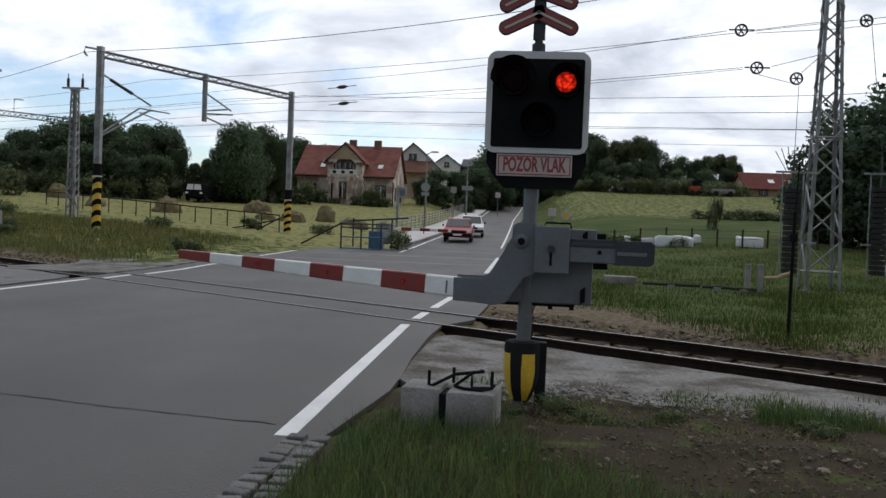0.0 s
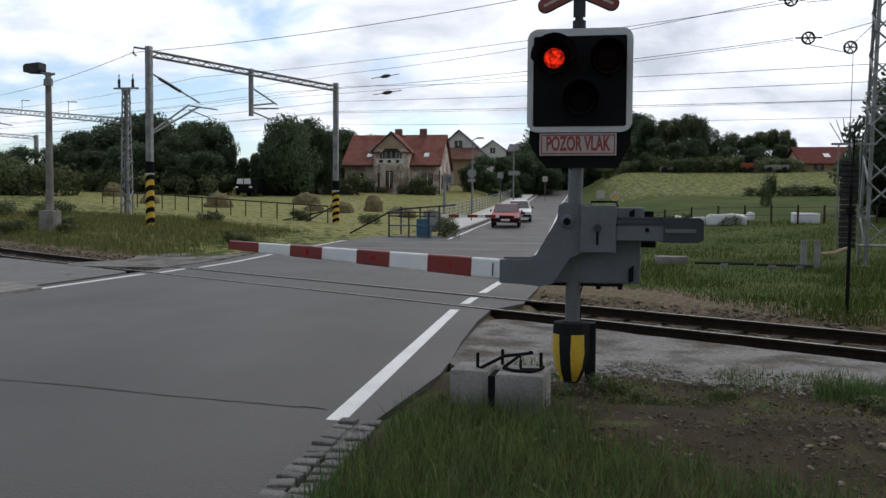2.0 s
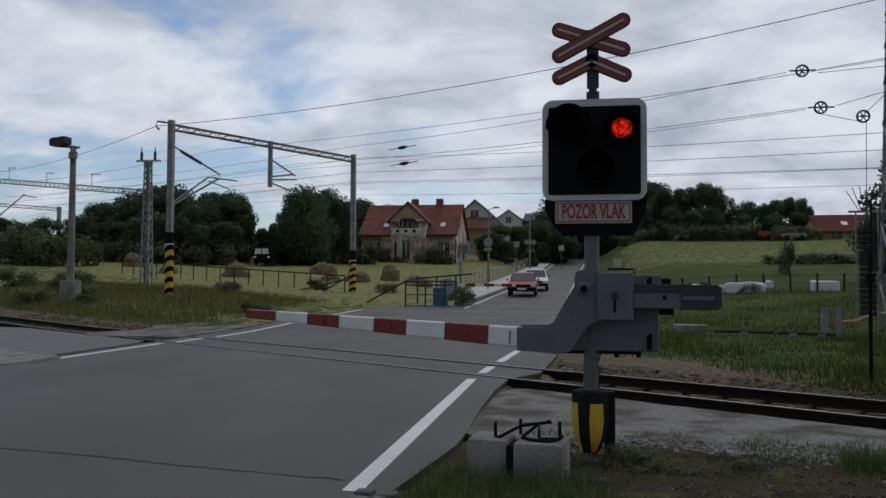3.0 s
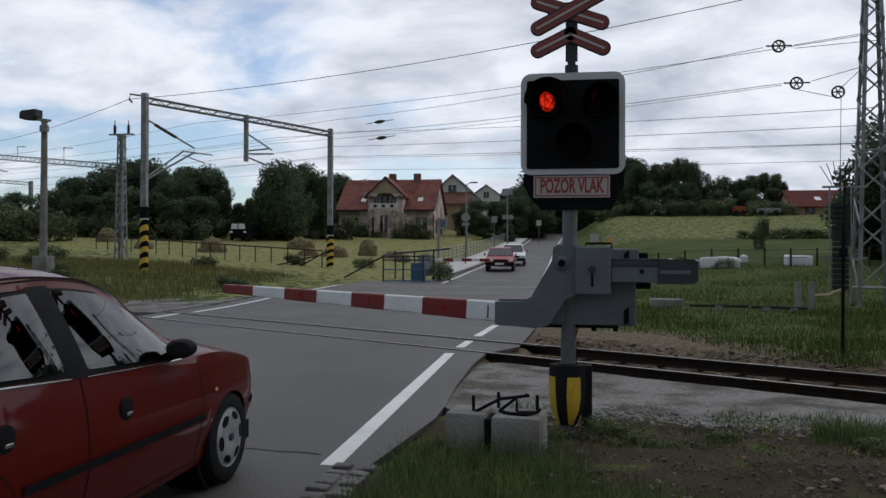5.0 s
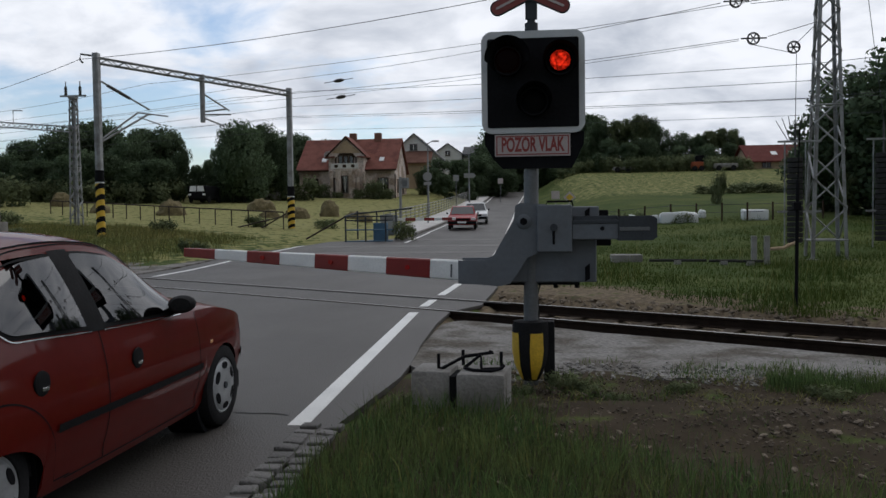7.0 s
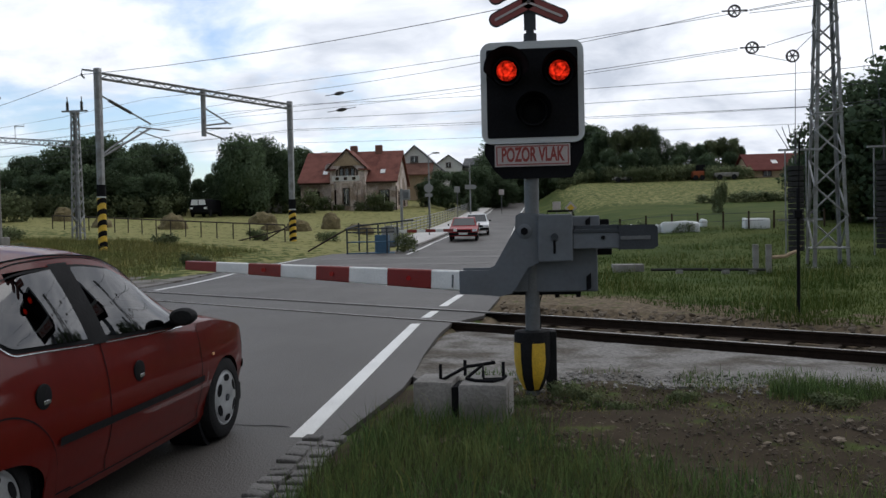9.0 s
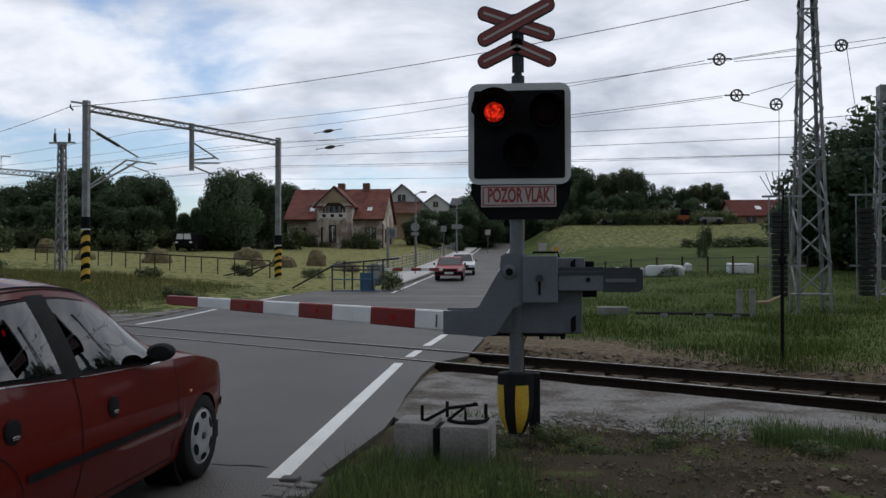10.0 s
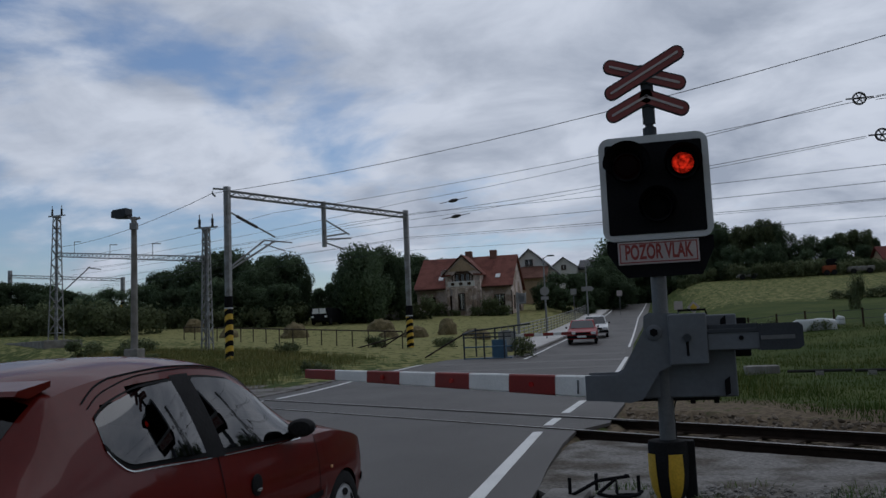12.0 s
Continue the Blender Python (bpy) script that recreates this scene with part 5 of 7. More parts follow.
def build_wheel(parent, x, y, side):
    w = part("wheel", lathe([(0.19, -0.075), (0.255, -0.085), (0.28, -0.07), (0.288, -0.035), (0.288, 0.035), (0.28, 0.07), (0.255, 0.085), (0.20, 0.08), (0.19, 0.06)], pose(0, 0, 0, 0, 90, 0), 40), M["rubber"], parent, "black tyre with a silver wheel trim", smooth=True)
    w.location = (x, y, R_WHEEL)
    s = side
    rim = part("rim", lathe([(0.195, 0.062), (0.19, 0.078), (0.178, 0.074), (0.15, 0.088), (0.06, 0.094), (0.05, 0.088), (0.0, 0.088)], pose(0, 0, 0, 0, 90 * s, 0), 40), M["rim"], w, "silver wheel trim with dark slots", smooth=True)
    for k in range(6):
        a = k * math.pi / 3
        slot = lathe([(0.0, 0.003), (0.045, 0.003), (0.045, -0.002)], None, 14)
        bmesh.ops.transform(slot, matrix=Matrix.Rotation(radians(90 * s), 4, "Y") @ Matrix.Rotation(a, 4, "Z") @ Matrix.Translation((0.142, 0, 0.0875)) @ Matrix.Rotation(radians(9), 4, "Y") @ Matrix.Diagonal((0.55, 1.05, 1, 1)), verts=slot.verts)
        part("slot", slot, M["black"], rim)
    part("hub_cap", rod((0.088 * s, 0, 0), (0.098 * s, 0, 0), 0.024, seg=16), M["darkgrey"], rim)
    return w


def build_car():
    car = thing("hatchback_car", "dark red five-door hatchback car waiting at the barrier", "car")
    ys = sorted(set([round(v, 4) for v in span(TAIL, NOSE, 96)] + [round(a + R_ARCH * math.sin(radians(d)), 4) for a in (0.0, AXLE) for d in range(-90, 91, 9)]))
    bm = bmesh.new()
    for side in (1, -1):
        grid = [[bm.verts.new((side * x, y, z)) for x, z in car_section(y)] for y in ys]
        for j in range(len(ys) - 1):
            ym = (ys[j] + ys[j + 1]) / 2
            for k in range(len(grid[0]) - 1):
                q = (grid[j][k], grid[j + 1][k], grid[j + 1][k + 1], grid[j][k + 1])
                c = sum((v.co for v in q), Vector()) / 4
                hole = False
                for _, a, b in WINDOWS:
                    low = belt(c.y) + 0.012 + (0.20 * max(0, (-2.20 - c.y) / 0.2) ** 2 if a < -2 else 0)
                    if a + (0.06 if a < -2 else -0.09) < c.y < b - (0.13 if a < -2 else 0.02) and low < c.z < roofline(c.y) - 0.02 and 13 <= k <= 21:
                        hole = True
                # windscreen and rear window
                if k >= 21 and (-1.05 < c.y < -0.52 or -2.93 < c.y < -2.63) and abs(c.x) < c_roof_half(c.y) - 0.06:
                    hole = True
                if not hole:
                    bm.faces.new(q[::side])
        for row, flip in ((grid[0], -1), (grid[-1], 1)):
            base = bm.verts.new((0, row[0].co.y, row[0].co.z))
            bm.faces.new(([base] + row)[:: flip * side])
    bmesh.ops.remove_doubles(bm, verts=bm.verts, dist=1e-4)
    bmesh.ops.recalc_face_normals(bm, faces=bm.faces)
    body = part("body", bm, M["carred"], car, "glossy dark red body shell", smooth=True)
    part("floor_pan", box(-0.70, 0.70, TAIL + 0.25, NOSE - 0.2, 0.17, 0.30), M["trim"], car)
    for y in (0.0, AXLE):
        for sx in (-1, 1):
            part("wheel_well", lathe([(0.36, -0.16), (0.36, 0.085), (0.33, 0.085), (0.33, -0.15), (0.0, -0.15)], pose(sx * 0.66, y, R_WHEEL, 0, 90 * sx, 0), 24), M["black"], car)
    for side in (1, -1):
        for name, a, b in WINDOWS:
            yy = window_outline(a, b)
            if name == "front":
                lo, hi = (lambda y: belt(y) + 0.022), (lambda y: max(belt(y) + 0.03, roofline(y) - 0.022))
            else:
                lo = lambda y: belt(y) + 0.022 + 0.18 * max(0, (-2.24 - y) / 0.2) ** 2
                hi = lambda y: max(belt(y) + 0.03, roofline(y) - 0.022)
                yy = [y for y in yy if hi(y) - lo(y) > 0.0]
            lean = (lambda y: 0.11 * (y - WINDOWS[0][2]) / (WINDOWS[0][1] - WINDOWS[0][2])) if name == "front" else (lambda y: 0.11 * (y - WINDOWS[1][1]) / (WINDOWS[1][2] - WINDOWS[1][1]))
            pane = part("side_window", skin(yy, lo, hi, 0.003, 8, side, lean, 0.022), M["glass"], car, "tinted side window reflecting the sky", smooth=True)
            # dark seal all round
            bm2 = bmesh.new()
            for f0, f1 in ((lambda y: lo(y) - 0.022, lambda y: lo(y) + 0.004), (lambda y: hi(y) - 0.004, lambda y: hi(y) + 0.012)):
                t = skin(yy, f0, f1, 0.006, 1, side, lean)
                me = bpy.data.meshes.new("t"); t.to_mesh(me); t.free(); bm2.from_mesh(me); bpy.data.meshes.remove(me)
            part("window_seal", bm2, M["trim"], car, smooth=True)
            part("belt_strip", skin(yy, lambda y: lo(y) - 0.034, lambda y: lo(y) - 0.028, 0.008, 1, side), M["chrome"], car, "pale strip under the window")
        part("b_pillar", skin(span(-1.69, -1.525, 6), lambda y: belt(y) - 0.01, lambda y: roofline(y) + 0.004, 0.007, 8, side, lambda y: 0.11), M["trim"], car, "black pillar between the doors", smooth=True)
        part("a_pillar_corner", skin(span(-0.78, -0.56, 8), lambda y: belt(y) - 0.004, lambda y: max(belt(y) + 0.004, roofline(y) + 0.0), 0.0065, 4, side), M["trim"], car)
        part("door_gap", skin(span(-2.40, -0.80, 40), lambda y: min(c_top(y) - 0.075, roofline(y) + 0.028), lambda y: min(c_top(y) - 0.071, roofline(y) + 0.034), 0.004, 1, side), M["black"], car, "dark gap over the doors")
        part("gutter", skin(span(-2.42, -0.66, 50), lambda y: min(c_top(y) - 0.066, roofline(y) + 0.063), lambda y: min(c_top(y) - 0.058, roofline(y) + 0.071), 0.004, 1, side), M["black"], car, "dark roof gutter")
        part("rubbing_strip", skin(span(-2.06, -0.42, 30), lambda y: 0.487, lambda y: 0.527, 0.012, 2, side), M["trim"], car, "black rubbing strip along the doors", smooth=True)
        for y in (-0.44, -1.60):
            part("door_seam", skin([y - 0.004, y + 0.004], lambda v: 0.24, lambda v: belt(v) - 0.01, 0.0025, 10, side), M["black"], car)
        part("door_seam", skin(span(-2.52, -1.9, 24), lambda y: 0.245 if y > -2.05 else R_WHEEL + math.sqrt(max(0, 0.40**2 - (y - AXLE) ** 2)), lambda y: (0.252 if y > -2.05 else R_WHEEL + math.sqrt(max(0, 0.40**2 - (y - AXLE) ** 2)) + 0.008), 0.0025, 1, side), M["black"], car)
        part("sill_seam", skin(span(-1.95, -0.45, 12), lambda y: 0.235, lambda y: 0.242, 0.0025, 1, side), M["black"], car)
        for y, hz in ((-1.28, 0.705), (-2.145, 0.735)):
            cup = lathe([(0.06, 0.0), (0.058, 0.008), (0.04, 0.012), (0.0, 0.008)], None, 20)
            bmesh.ops.transform(cup, matrix=Matrix.Translation((side * side_x(y, hz), y, hz)) @ Matrix.Rotation(radians(90 * side), 4, "Y"), verts=cup.verts)
            h = part("door_handle", cup, M["trim"], car, "round black recessed door handle", smooth=True)
            part("grip", box(-0.005, 0.006, -0.015, 0.035, -0.010, 0.008, 0.003, pose(side * (side_x(y, hz) + 0.012), y, hz - 0.025)), M["chrome"], h)
        part("side_indicator", box(-0.005, 0.005, -0.014, 0.014, -0.010, 0.010, 0.004, pose(side * (side_x(-0.24, 0.64) + 0.003), -0.24, 0.64)), M["amber"], car, "small amber side lamp")
        mir = part("door_mirror", lathe([(0.0, -0.075), (0.04, -0.066), (0.058, -0.03), (0.06, 0.03), (0.045, 0.055), (0.0, 0.06)], pose(side * 0.872, -0.80, 0.955, 90, 0, side * 12) @ Matrix.Diagonal((1.35, 0.9, 1, 1)), 18), M["rubber"], car, "black door mirror", smooth=True)
        part("mirror_foot", rod((side * 0.76, -0.74, 0.90), (side * 0.86, -0.78, 0.94), 0.03), M["trim"], mir)
        part("tail_lamp", skin(span(-3.02, -2.80, 8), lambda y: 0.72, lambda y: 0.93, 0.004, 4, side), M["redlamp"], car, "red tail lamp")
        part("headlamp", skin(span(0.42, 0.68, 8), lambda y: 0.58, lambda y: c_shoulder(y) - 0.01, 0.004, 3, side), M["lamp"], car, "clear headlamp")
        part("bumper_strip", skin(span(0.40, 0.74, 10), lambda y: 0.42, lambda y: 0.48, 0.012, 2, side), M["trim"], car)
    # windscreen and rear window as sheets over the openings
    for name, a, b in (("windscreen", -1.07, -0.50), ("rear_window", -2.95, -2.61)):
        bm = bmesh.new()
        rows = []
        for y in span(a, b, 10):
            sec = car_section(y)[20:]
            pts = [(x, z) for x, z in sec if abs(x) < c_roof_half(y) - 0.03]
            xs = span(-(c_roof_half(y) - 0.04), c_roof_half(y) - 0.04, 12)
            rows.append([bm.verts.new((x, y, float(np.interp(abs(x), [p[0] for p in sec[::-1]], [p[1] for p in sec[::-1]])) + 0.004)) for x in xs])
        for u, v in zip(rows, rows[1:]):
            for k in range(12):
                bm.faces.new((u[k], u[k + 1], v[k + 1], v[k]))
        part(name, bm, M["glass"] if name == "windscreen" else M["rearglass"], car, "tinted window glass", smooth=True)
    part("roof_spoiler", prism([(-2.50, 1.345), (-2.68, 1.315), (-2.70, 1.295), (-2.62, 1.28), (-2.50, 1.32)], -0.53, 0.53, "x"), M["carred"], car, "dark red spoiler lip over the rear window")
    part("roof_aerial", rod((0.0, -2.25, 1.39), (0.0, -2.62, 1.66), 0.006, seg=6), M["black"], car)
    part("aerial_base", lathe([(0.03, 0), (0.028, 0.02), (0.0, 0.03)], pose(0, -2.25, 1.38), 12), M["black"], car)
    for sx in (-0.36, 0.36):
        st = part("seat", box(-0.24, 0.24, -1.75, -1.22, 0.35, 0.60, 0.06, pose(sx, 0, 0)), M["cloth"], car, "dark cloth seat", smooth=True)
        part("seat_back", box(-0.24, 0.24, -0.07, 0.07, 0.0, 0.62, 0.05, pose(sx, -1.72, 0.52, 14)), M["cloth"], st, smooth=True)
        part("headrest", box(-0.13, 0.13, -0.05, 0.05, 0.0, 0.17, 0.04, pose(sx, -1.90, 1.10, 10)), M["cloth"], st, smooth=True)
    part("rear_bench", box(-0.62, 0.62, -2.62, -2.45, 0.40, 0.98, 0.05), M["cloth"], car, smooth=True)
    part("dashboard", box(-0.68, 0.68, -0.80, -0.30, 0.55, 0.90, 0.07), M["trim"], car, smooth=True)
    part("steering_wheel", lathe([(0.17, -0.012), (0.185, 0.0), (0.17, 0.012), (0.155, 0.0), (0.17, -0.012)], pose(-0.36, -0.98, 0.90, 65), 24, True), M["trim"], car)
    part("inner_tub", prism([(-2.7, 0.3), (-0.35, 0.3), (-0.35, 0.80), (-2.7, 0.80)], -0.72, -0.70, "x"), M["cloth"], car)
    part("inner_tub", prism([(-2.7, 0.3), (-0.35, 0.3), (-0.35, 0.80), (-2.7, 0.80)], 0.70, 0.72, "x"), M["cloth"], car)
    part("number_plate", box(-0.26, 0.26, TAIL - 0.012, TAIL - 0.002, 0.60, 0.71), M["plate"], car)
    wheels = [build_wheel(car, sx * (0.725 if y == 0.0 else 0.67), y, sx) for y in (0.0, AXLE) for sx in (-1, 1)]
    return car, wheels


CAR, WHEELS = build_car()


# ---- the two cars waiting on the far side ----
def far_car(name, label, paint, m, w, l, h):
    c = thing(name, label, "car", m)
    hw = w / 2
    prof = [(-l / 2, 0.30), (-l / 2, 0.62), (-l / 2 + 0.06, 0.70), (-l / 2 + 0.95, 0.86), (-l / 2 + 1.0, 0.88), (l / 2 - 0.75, 0.92), (l / 2 - 0.06, 0.84), (l / 2, 0.65), (l / 2, 0.32)]
    bm = prism(prof, -hw, hw, "x")
    bmesh.ops.bevel(bm, geom=list(bm.edges), offset=0.05, segments=2, affect="EDGES")
    part("body", bm, paint, c, smooth=True)
    top = [(-l / 2 + 0.98, 0.87), (-l / 2 + 1.62, h - 0.03), (-l / 2 + 1.9, h), (l / 2 - 1.15, h - 0.01), (l / 2 - 0.55, 0.90)]
    bm = bmesh.new()
    u = [bm.verts.new((-hw * (0.93 - 0.18 * (z - 0.87) / (h - 0.87)), y, z)) for y, z in top]
    v = [bm.verts.new((hw * (0.93 - 0.18 * (z - 0.87) / (h - 0.87)), y, z)) for y, z in top]
    bm.faces.new(u); bm.faces.new(v[::-1])
    for k in range(5):
        bm.faces.new((u[k], v[k], v[(k + 1) % 5], u[(k + 1) % 5]))
    bmesh.ops.recalc_face_normals(bm, faces=bm.faces)
    part("cabin", bm, paint, c, smooth=False)
    # windscreen: a sloped pane a little proud of the cabin
    a, b = Vector((0, top[0][0] + 0.04, top[0][1] + 0.03)), Vector((0, top[1][0] - 0.02, top[1][1] - 0.03))
    n = Vector((0, -(b.z - a.z), b.y - a.y)).normalized() * 0.012
    bm = bmesh.new()
    q = [bm.verts.new(Vector((x, p.y, p.z)) + n) for x, p in ((-hw * 0.84, a), (hw * 0.84, a), (hw * 0.70, b), (-hw * 0.70, b))]
    bm.faces.new(q)
    part("windscreen", bm, M["glass"], c, "dark windscreen")
    for sx in (-1, 1):
        bm = bmesh.new()
        q = [bm.verts.new((sx * (hw * (0.93 - 0.18 * (z - 0.87) / (h - 0.87)) + 0.012), y, z)) for y, z in ((-l / 2 + 1.2, 0.93), (-l / 2 + 1.72, h - 0.08), (l / 2 - 1.2, h - 0.08), (l / 2 - 0.8, 0.95))]
        bm.faces.new(q[::sx])
        part("side_window", bm, M["glass"], c)
        part("headlamp", box(sx * hw * 0.84 - 0.17, sx * hw * 0.84 + 0.10, -l / 2 - 0.012, -l / 2 + 0.05, 0.56, 0.70, 0.02), M["lamp"], c, "headlamp")
        part("mirror", box(sx * hw - 0.05 + sx * 0.09, sx * hw + 0.05 + sx * 0.09, -l / 2 + 1.2, -l / 2 + 1.3, 0.90, 1.02, 0.02), M["trim"], c)
        for y in (-l / 2 + 0.75, l / 2 - 0.75):
            wh = part("wheel", lathe([(0.16, -0.08), (0.27, -0.08), (0.29, -0.04), (0.29, 0.04), (0.27, 0.08), (0.16, 0.08)], pose(sx * (hw - 0.08), y, 0.29, 0, 90, 0), 20), M["rubber"], c)
            part("rim", lathe([(0.17, 0.06), (0.15, 0.085), (0.0, 0.085)], pose(sx * (hw - 0.08), y, 0.29, 0, 90 * sx, 0), 16), M["rim"], wh)
    part("bumper", box(-hw - 0.01, hw + 0.01, -l / 2 - 0.06, -l / 2 + 0.12, 0.36, 0.52, 0.03), M["trim"], c)
    part("grille", box(-hw * 0.55, hw * 0.55, -l / 2 - 0.015, -l / 2 + 0.03, 0.55, 0.68, 0.01), M["black"], c)
    part("number_plate", box(-0.26, 0.26, -l / 2 - 0.075, -l / 2 - 0.06, 0.40, 0.51), M["plate"], c)
    return c


far_car("red_car", "bright red older saloon car waiting with black bumper", M["farred"], pose(-3.68, 50.0, float(road_z(50)), 1.5, 0, 2), 1.66, 4.0, 1.38)
far_car("white_car", "white saloon car waiting behind the red one", M["farwhite"], pose(-3.35, 57.2, float(road_z(57.2)), 2.0, 0, 2), 1.68, 4.2, 1.42)


# ---- houses ----
def window_unit(parent, x, z, w, h, y, bars=1, axis="y"):
    """Frame, pane and sill on a wall that faces -y."""
    f = part("window", None_frame(w, h, 0.09), M["wood"], parent, "dark framed window")
    f.location = (x, y, z)
    part("pane", box(-w / 2 + 0.06, w / 2 - 0.06, 0.02, 0.035, 0.06, h - 0.06), M["pane"], f)
    part("sill", box(-w / 2 - 0.1, w / 2 + 0.1, -0.14, 0.02, -0.09, -0.005), M["concrete"], f)
    for k in range(bars):
        xx = -w / 2 + w * (k + 1) / (bars + 1)
        part("mullion", box(xx - 0.035, xx + 0.035, -0.02, 0.05, 0.07, h - 0.07), M["whiteplaster"], f)
    return f


def None_frame(w, h, t):
    bm = bmesh.new()
    bm_box(bm, -w / 2, w / 2, -0.05, 0.06, 0, t)
    bm_box(bm, -w / 2, w / 2, -0.05, 0.06, h - t, h)
    bm_box(bm, -w / 2, -w / 2 + t, -0.05, 0.06, t, h - t)
    bm_box(bm, w / 2 - t, w / 2, -0.05, 0.06, t, h - t)
    bm_box(bm, -w / 2 + t, w / 2 - t, 0.045, 0.058, t, h - t)
    return bm


def gable_roof(parent, x0, x1, y0, y1, eave, ridge, over, material, axis="x", thick=0.18):
    """Two sloping slabs; the ridge runs along axis."""
    for s in (-1, 1):
        if axis == "x":
            ym = (y0 + y1) / 2
            ye = (y0 if s < 0 else y1) + s * over
            ze = eave - over * (ridge - eave) / ((y1 - y0) / 2)
            o = [(ym, ridge), (ye, ze), (ye, ze + thick), (ym, ridge + thick)]
            bm = prism(o, x0 - over * 0.6, x1 + over * 0.6, "x")
        else:
            xm = (x0 + x1) / 2
            xe = (x0 if s < 0 else x1) + s * over
            ze = eave - over * (ridge - eave) / ((x1 - x0) / 2)
            bm = prism([(xm, ridge), (xe, ze), (xe, ze + thick), (xm, ridge + thick)], y0 - over * 0.6, y1 + over * 0.6)
        part("roof_slope", bm, material, parent, "tiled roof slope")


def big_house():
    x0, x1, y0, y1 = -25.6, -14.6, 93.0, 102.5
    z = 3.3
    h = thing("house", "old two-storey house with peeling plaster and a red tiled roof", "house")
    o = [(y0, z - 1), (y1, z - 1), (y1, 7.15), ((y0 + y1) / 2, 10.6), (y0, 7.15)]
    part("wall", prism(o, x0, x1, "x"), M["plaster"], h, "peeling ochre plaster wall")
    part("plinth", box(x0 - 0.08, x1 + 0.08, y0 - 0.08, y0, z - 1, z + 0.75), M["concrete"], h)
    part("cornice", box(x0 - 0.12, x1 + 0.12, y0 - 0.16, y0, 6.55, 6.8), M["plaster"], h)
    gable_roof(h, x0, x1, y0, y1, 7.15, 10.65, 0.5, M["brick"])
    # middle bay with its own gable and a loggia under it
    bx0, bx1, by = -21.9, -17.9, y0 - 1.1
    bay = part("bay", prism([(bx0, z - 1), (bx1, z - 1), (bx1, 8.6), ((bx0 + bx1) / 2, 10.55), (bx0, 8.6)], by, y0 + 3), M["plaster"], h, "projecting middle bay with a gable")
    gable_roof(h, bx0, bx1, by, y0 + 3.2, 8.6, 10.55, 0.3, M["brick"], "y", 0.14)
    part("gable_panel", prism([(bx0 + 0.35, 8.75), (bx1 - 0.35, 8.75), ((bx0 + bx1) / 2, 10.2)], by - 0.05, by), M["ochre"], bay, "timbered gable panel")
    part("bay_cornice", box(bx0 - 0.15, bx1 + 0.15, by - 0.18, by, 6.35, 6.6), M["plaster"], bay)
    lower = part("oriel", prism([(bx0 + 0.55, by), (bx0 + 0.95, by - 0.75), (bx1 - 0.95, by - 0.75), (bx1 - 0.55, by)], z - 1, 6.7, "z"), M["plaster"], h, "faceted oriel")
    part("oriel_cap", prism([(bx0 + 0.4, by), (bx0 + 0.85, by - 0.9), (bx1 - 0.85, by - 0.9), (bx1 - 0.4, by)], 6.7, 6.95, "z"), M["plaster"], lower)
    mid = (bx0 + bx1) / 2
    # pale balcony front with three dark openings, pale piers and side piers below, dark fascia boards
    bal = part("balcony_front", box(mid - 1.55, mid + 1.55, by - 0.95, by - 0.80, 6.95, 7.55, 0.02), M["whiteplaster"], h, "pale balcony front")
    for dx in (-0.95, 0.0, 0.95):
        part("balcony_opening", prism(rounded(0.42, 0.34, 0.12, mid + dx, 7.25), by - 0.965, by - 0.945), M["wood"], bal)
    for dx in (-1.5, -0.62, 0.62, 1.5):
        part("pier", box(mid + dx - 0.16, mid + dx + 0.16, by - 0.93, by - 0.76, z, 6.72, 0.02), M["plaster"], h, "pale plaster pier")
    for sx in (-1, 1):
        part("fascia", prism([(mid, 10.62), (mid, 10.42), (mid + sx * 2.35, 8.22), (mid + sx * 2.35, 8.42)], by - 0.24, by - 0.19), M["wood"], h, "dark fascia board under the gable")
        part("pent_roof", prism([(mid + sx * 1.3, 8.42), (mid + sx * 2.45, 8.30), (mid + sx * 2.45, 8.18), (mid + sx * 1.3, 8.26)], by - 0.34, by + 0.2), M["brick"], h, "small tiled pent roof")
    part("eaves_board", box(x0 - 0.3, x1 + 0.3, y0 - 0.53, y0 - 0.48, 6.74, 6.9), M["wood"], h, "dark eaves board")
    for dx in (-0.62, 0.0, 0.62):
        window_unit(h, mid + dx, 7.15, 0.55, 1.35, by - 0.05, 0)
    part("loggia_arch", bm_path(bmesh.new(), [(mid - 1.15, by - 0.08, 7.1), (mid - 1.15, by - 0.08, 8.2), (mid - 0.7, by - 0.08, 8.65), (mid + 0.7, by - 0.08, 8.65), (mid + 1.15, by - 0.08, 8.2), (mid + 1.15, by - 0.08, 7.1)], 0.10), M["wood"], h, "dark timber frame")
    window_unit(h, mid, 4.3, 0.75, 1.9, by - 0.8, 1)
    for dx in (-1.15, 1.15):
        window_unit(h, mid + dx, 4.3, 0.5, 1.7, by - 0.45, 0)
    for x in (-24.0, -15.9):
        window_unit(h, x, 4.25, 1.25, 1.75, y0 - 0.04, 1)
    # chimneys, roof lights, dish
    for x in (-20.2, -19.4 + 2.2):
        part("chimney", box(x - 0.4, x + 0.4, 97.2, 97.9, 10.0, 11.5, 0.02), M["brown"], h)
    for x in (-22.9, -16.2):
        part("skylight", box(-0.28, 0.28, -0.4, 0.4, 0.0, 0.08, 0.02, pose(x, y0 + 1.1, 8.14, 36)), M["bale"], h, "pale roof light")
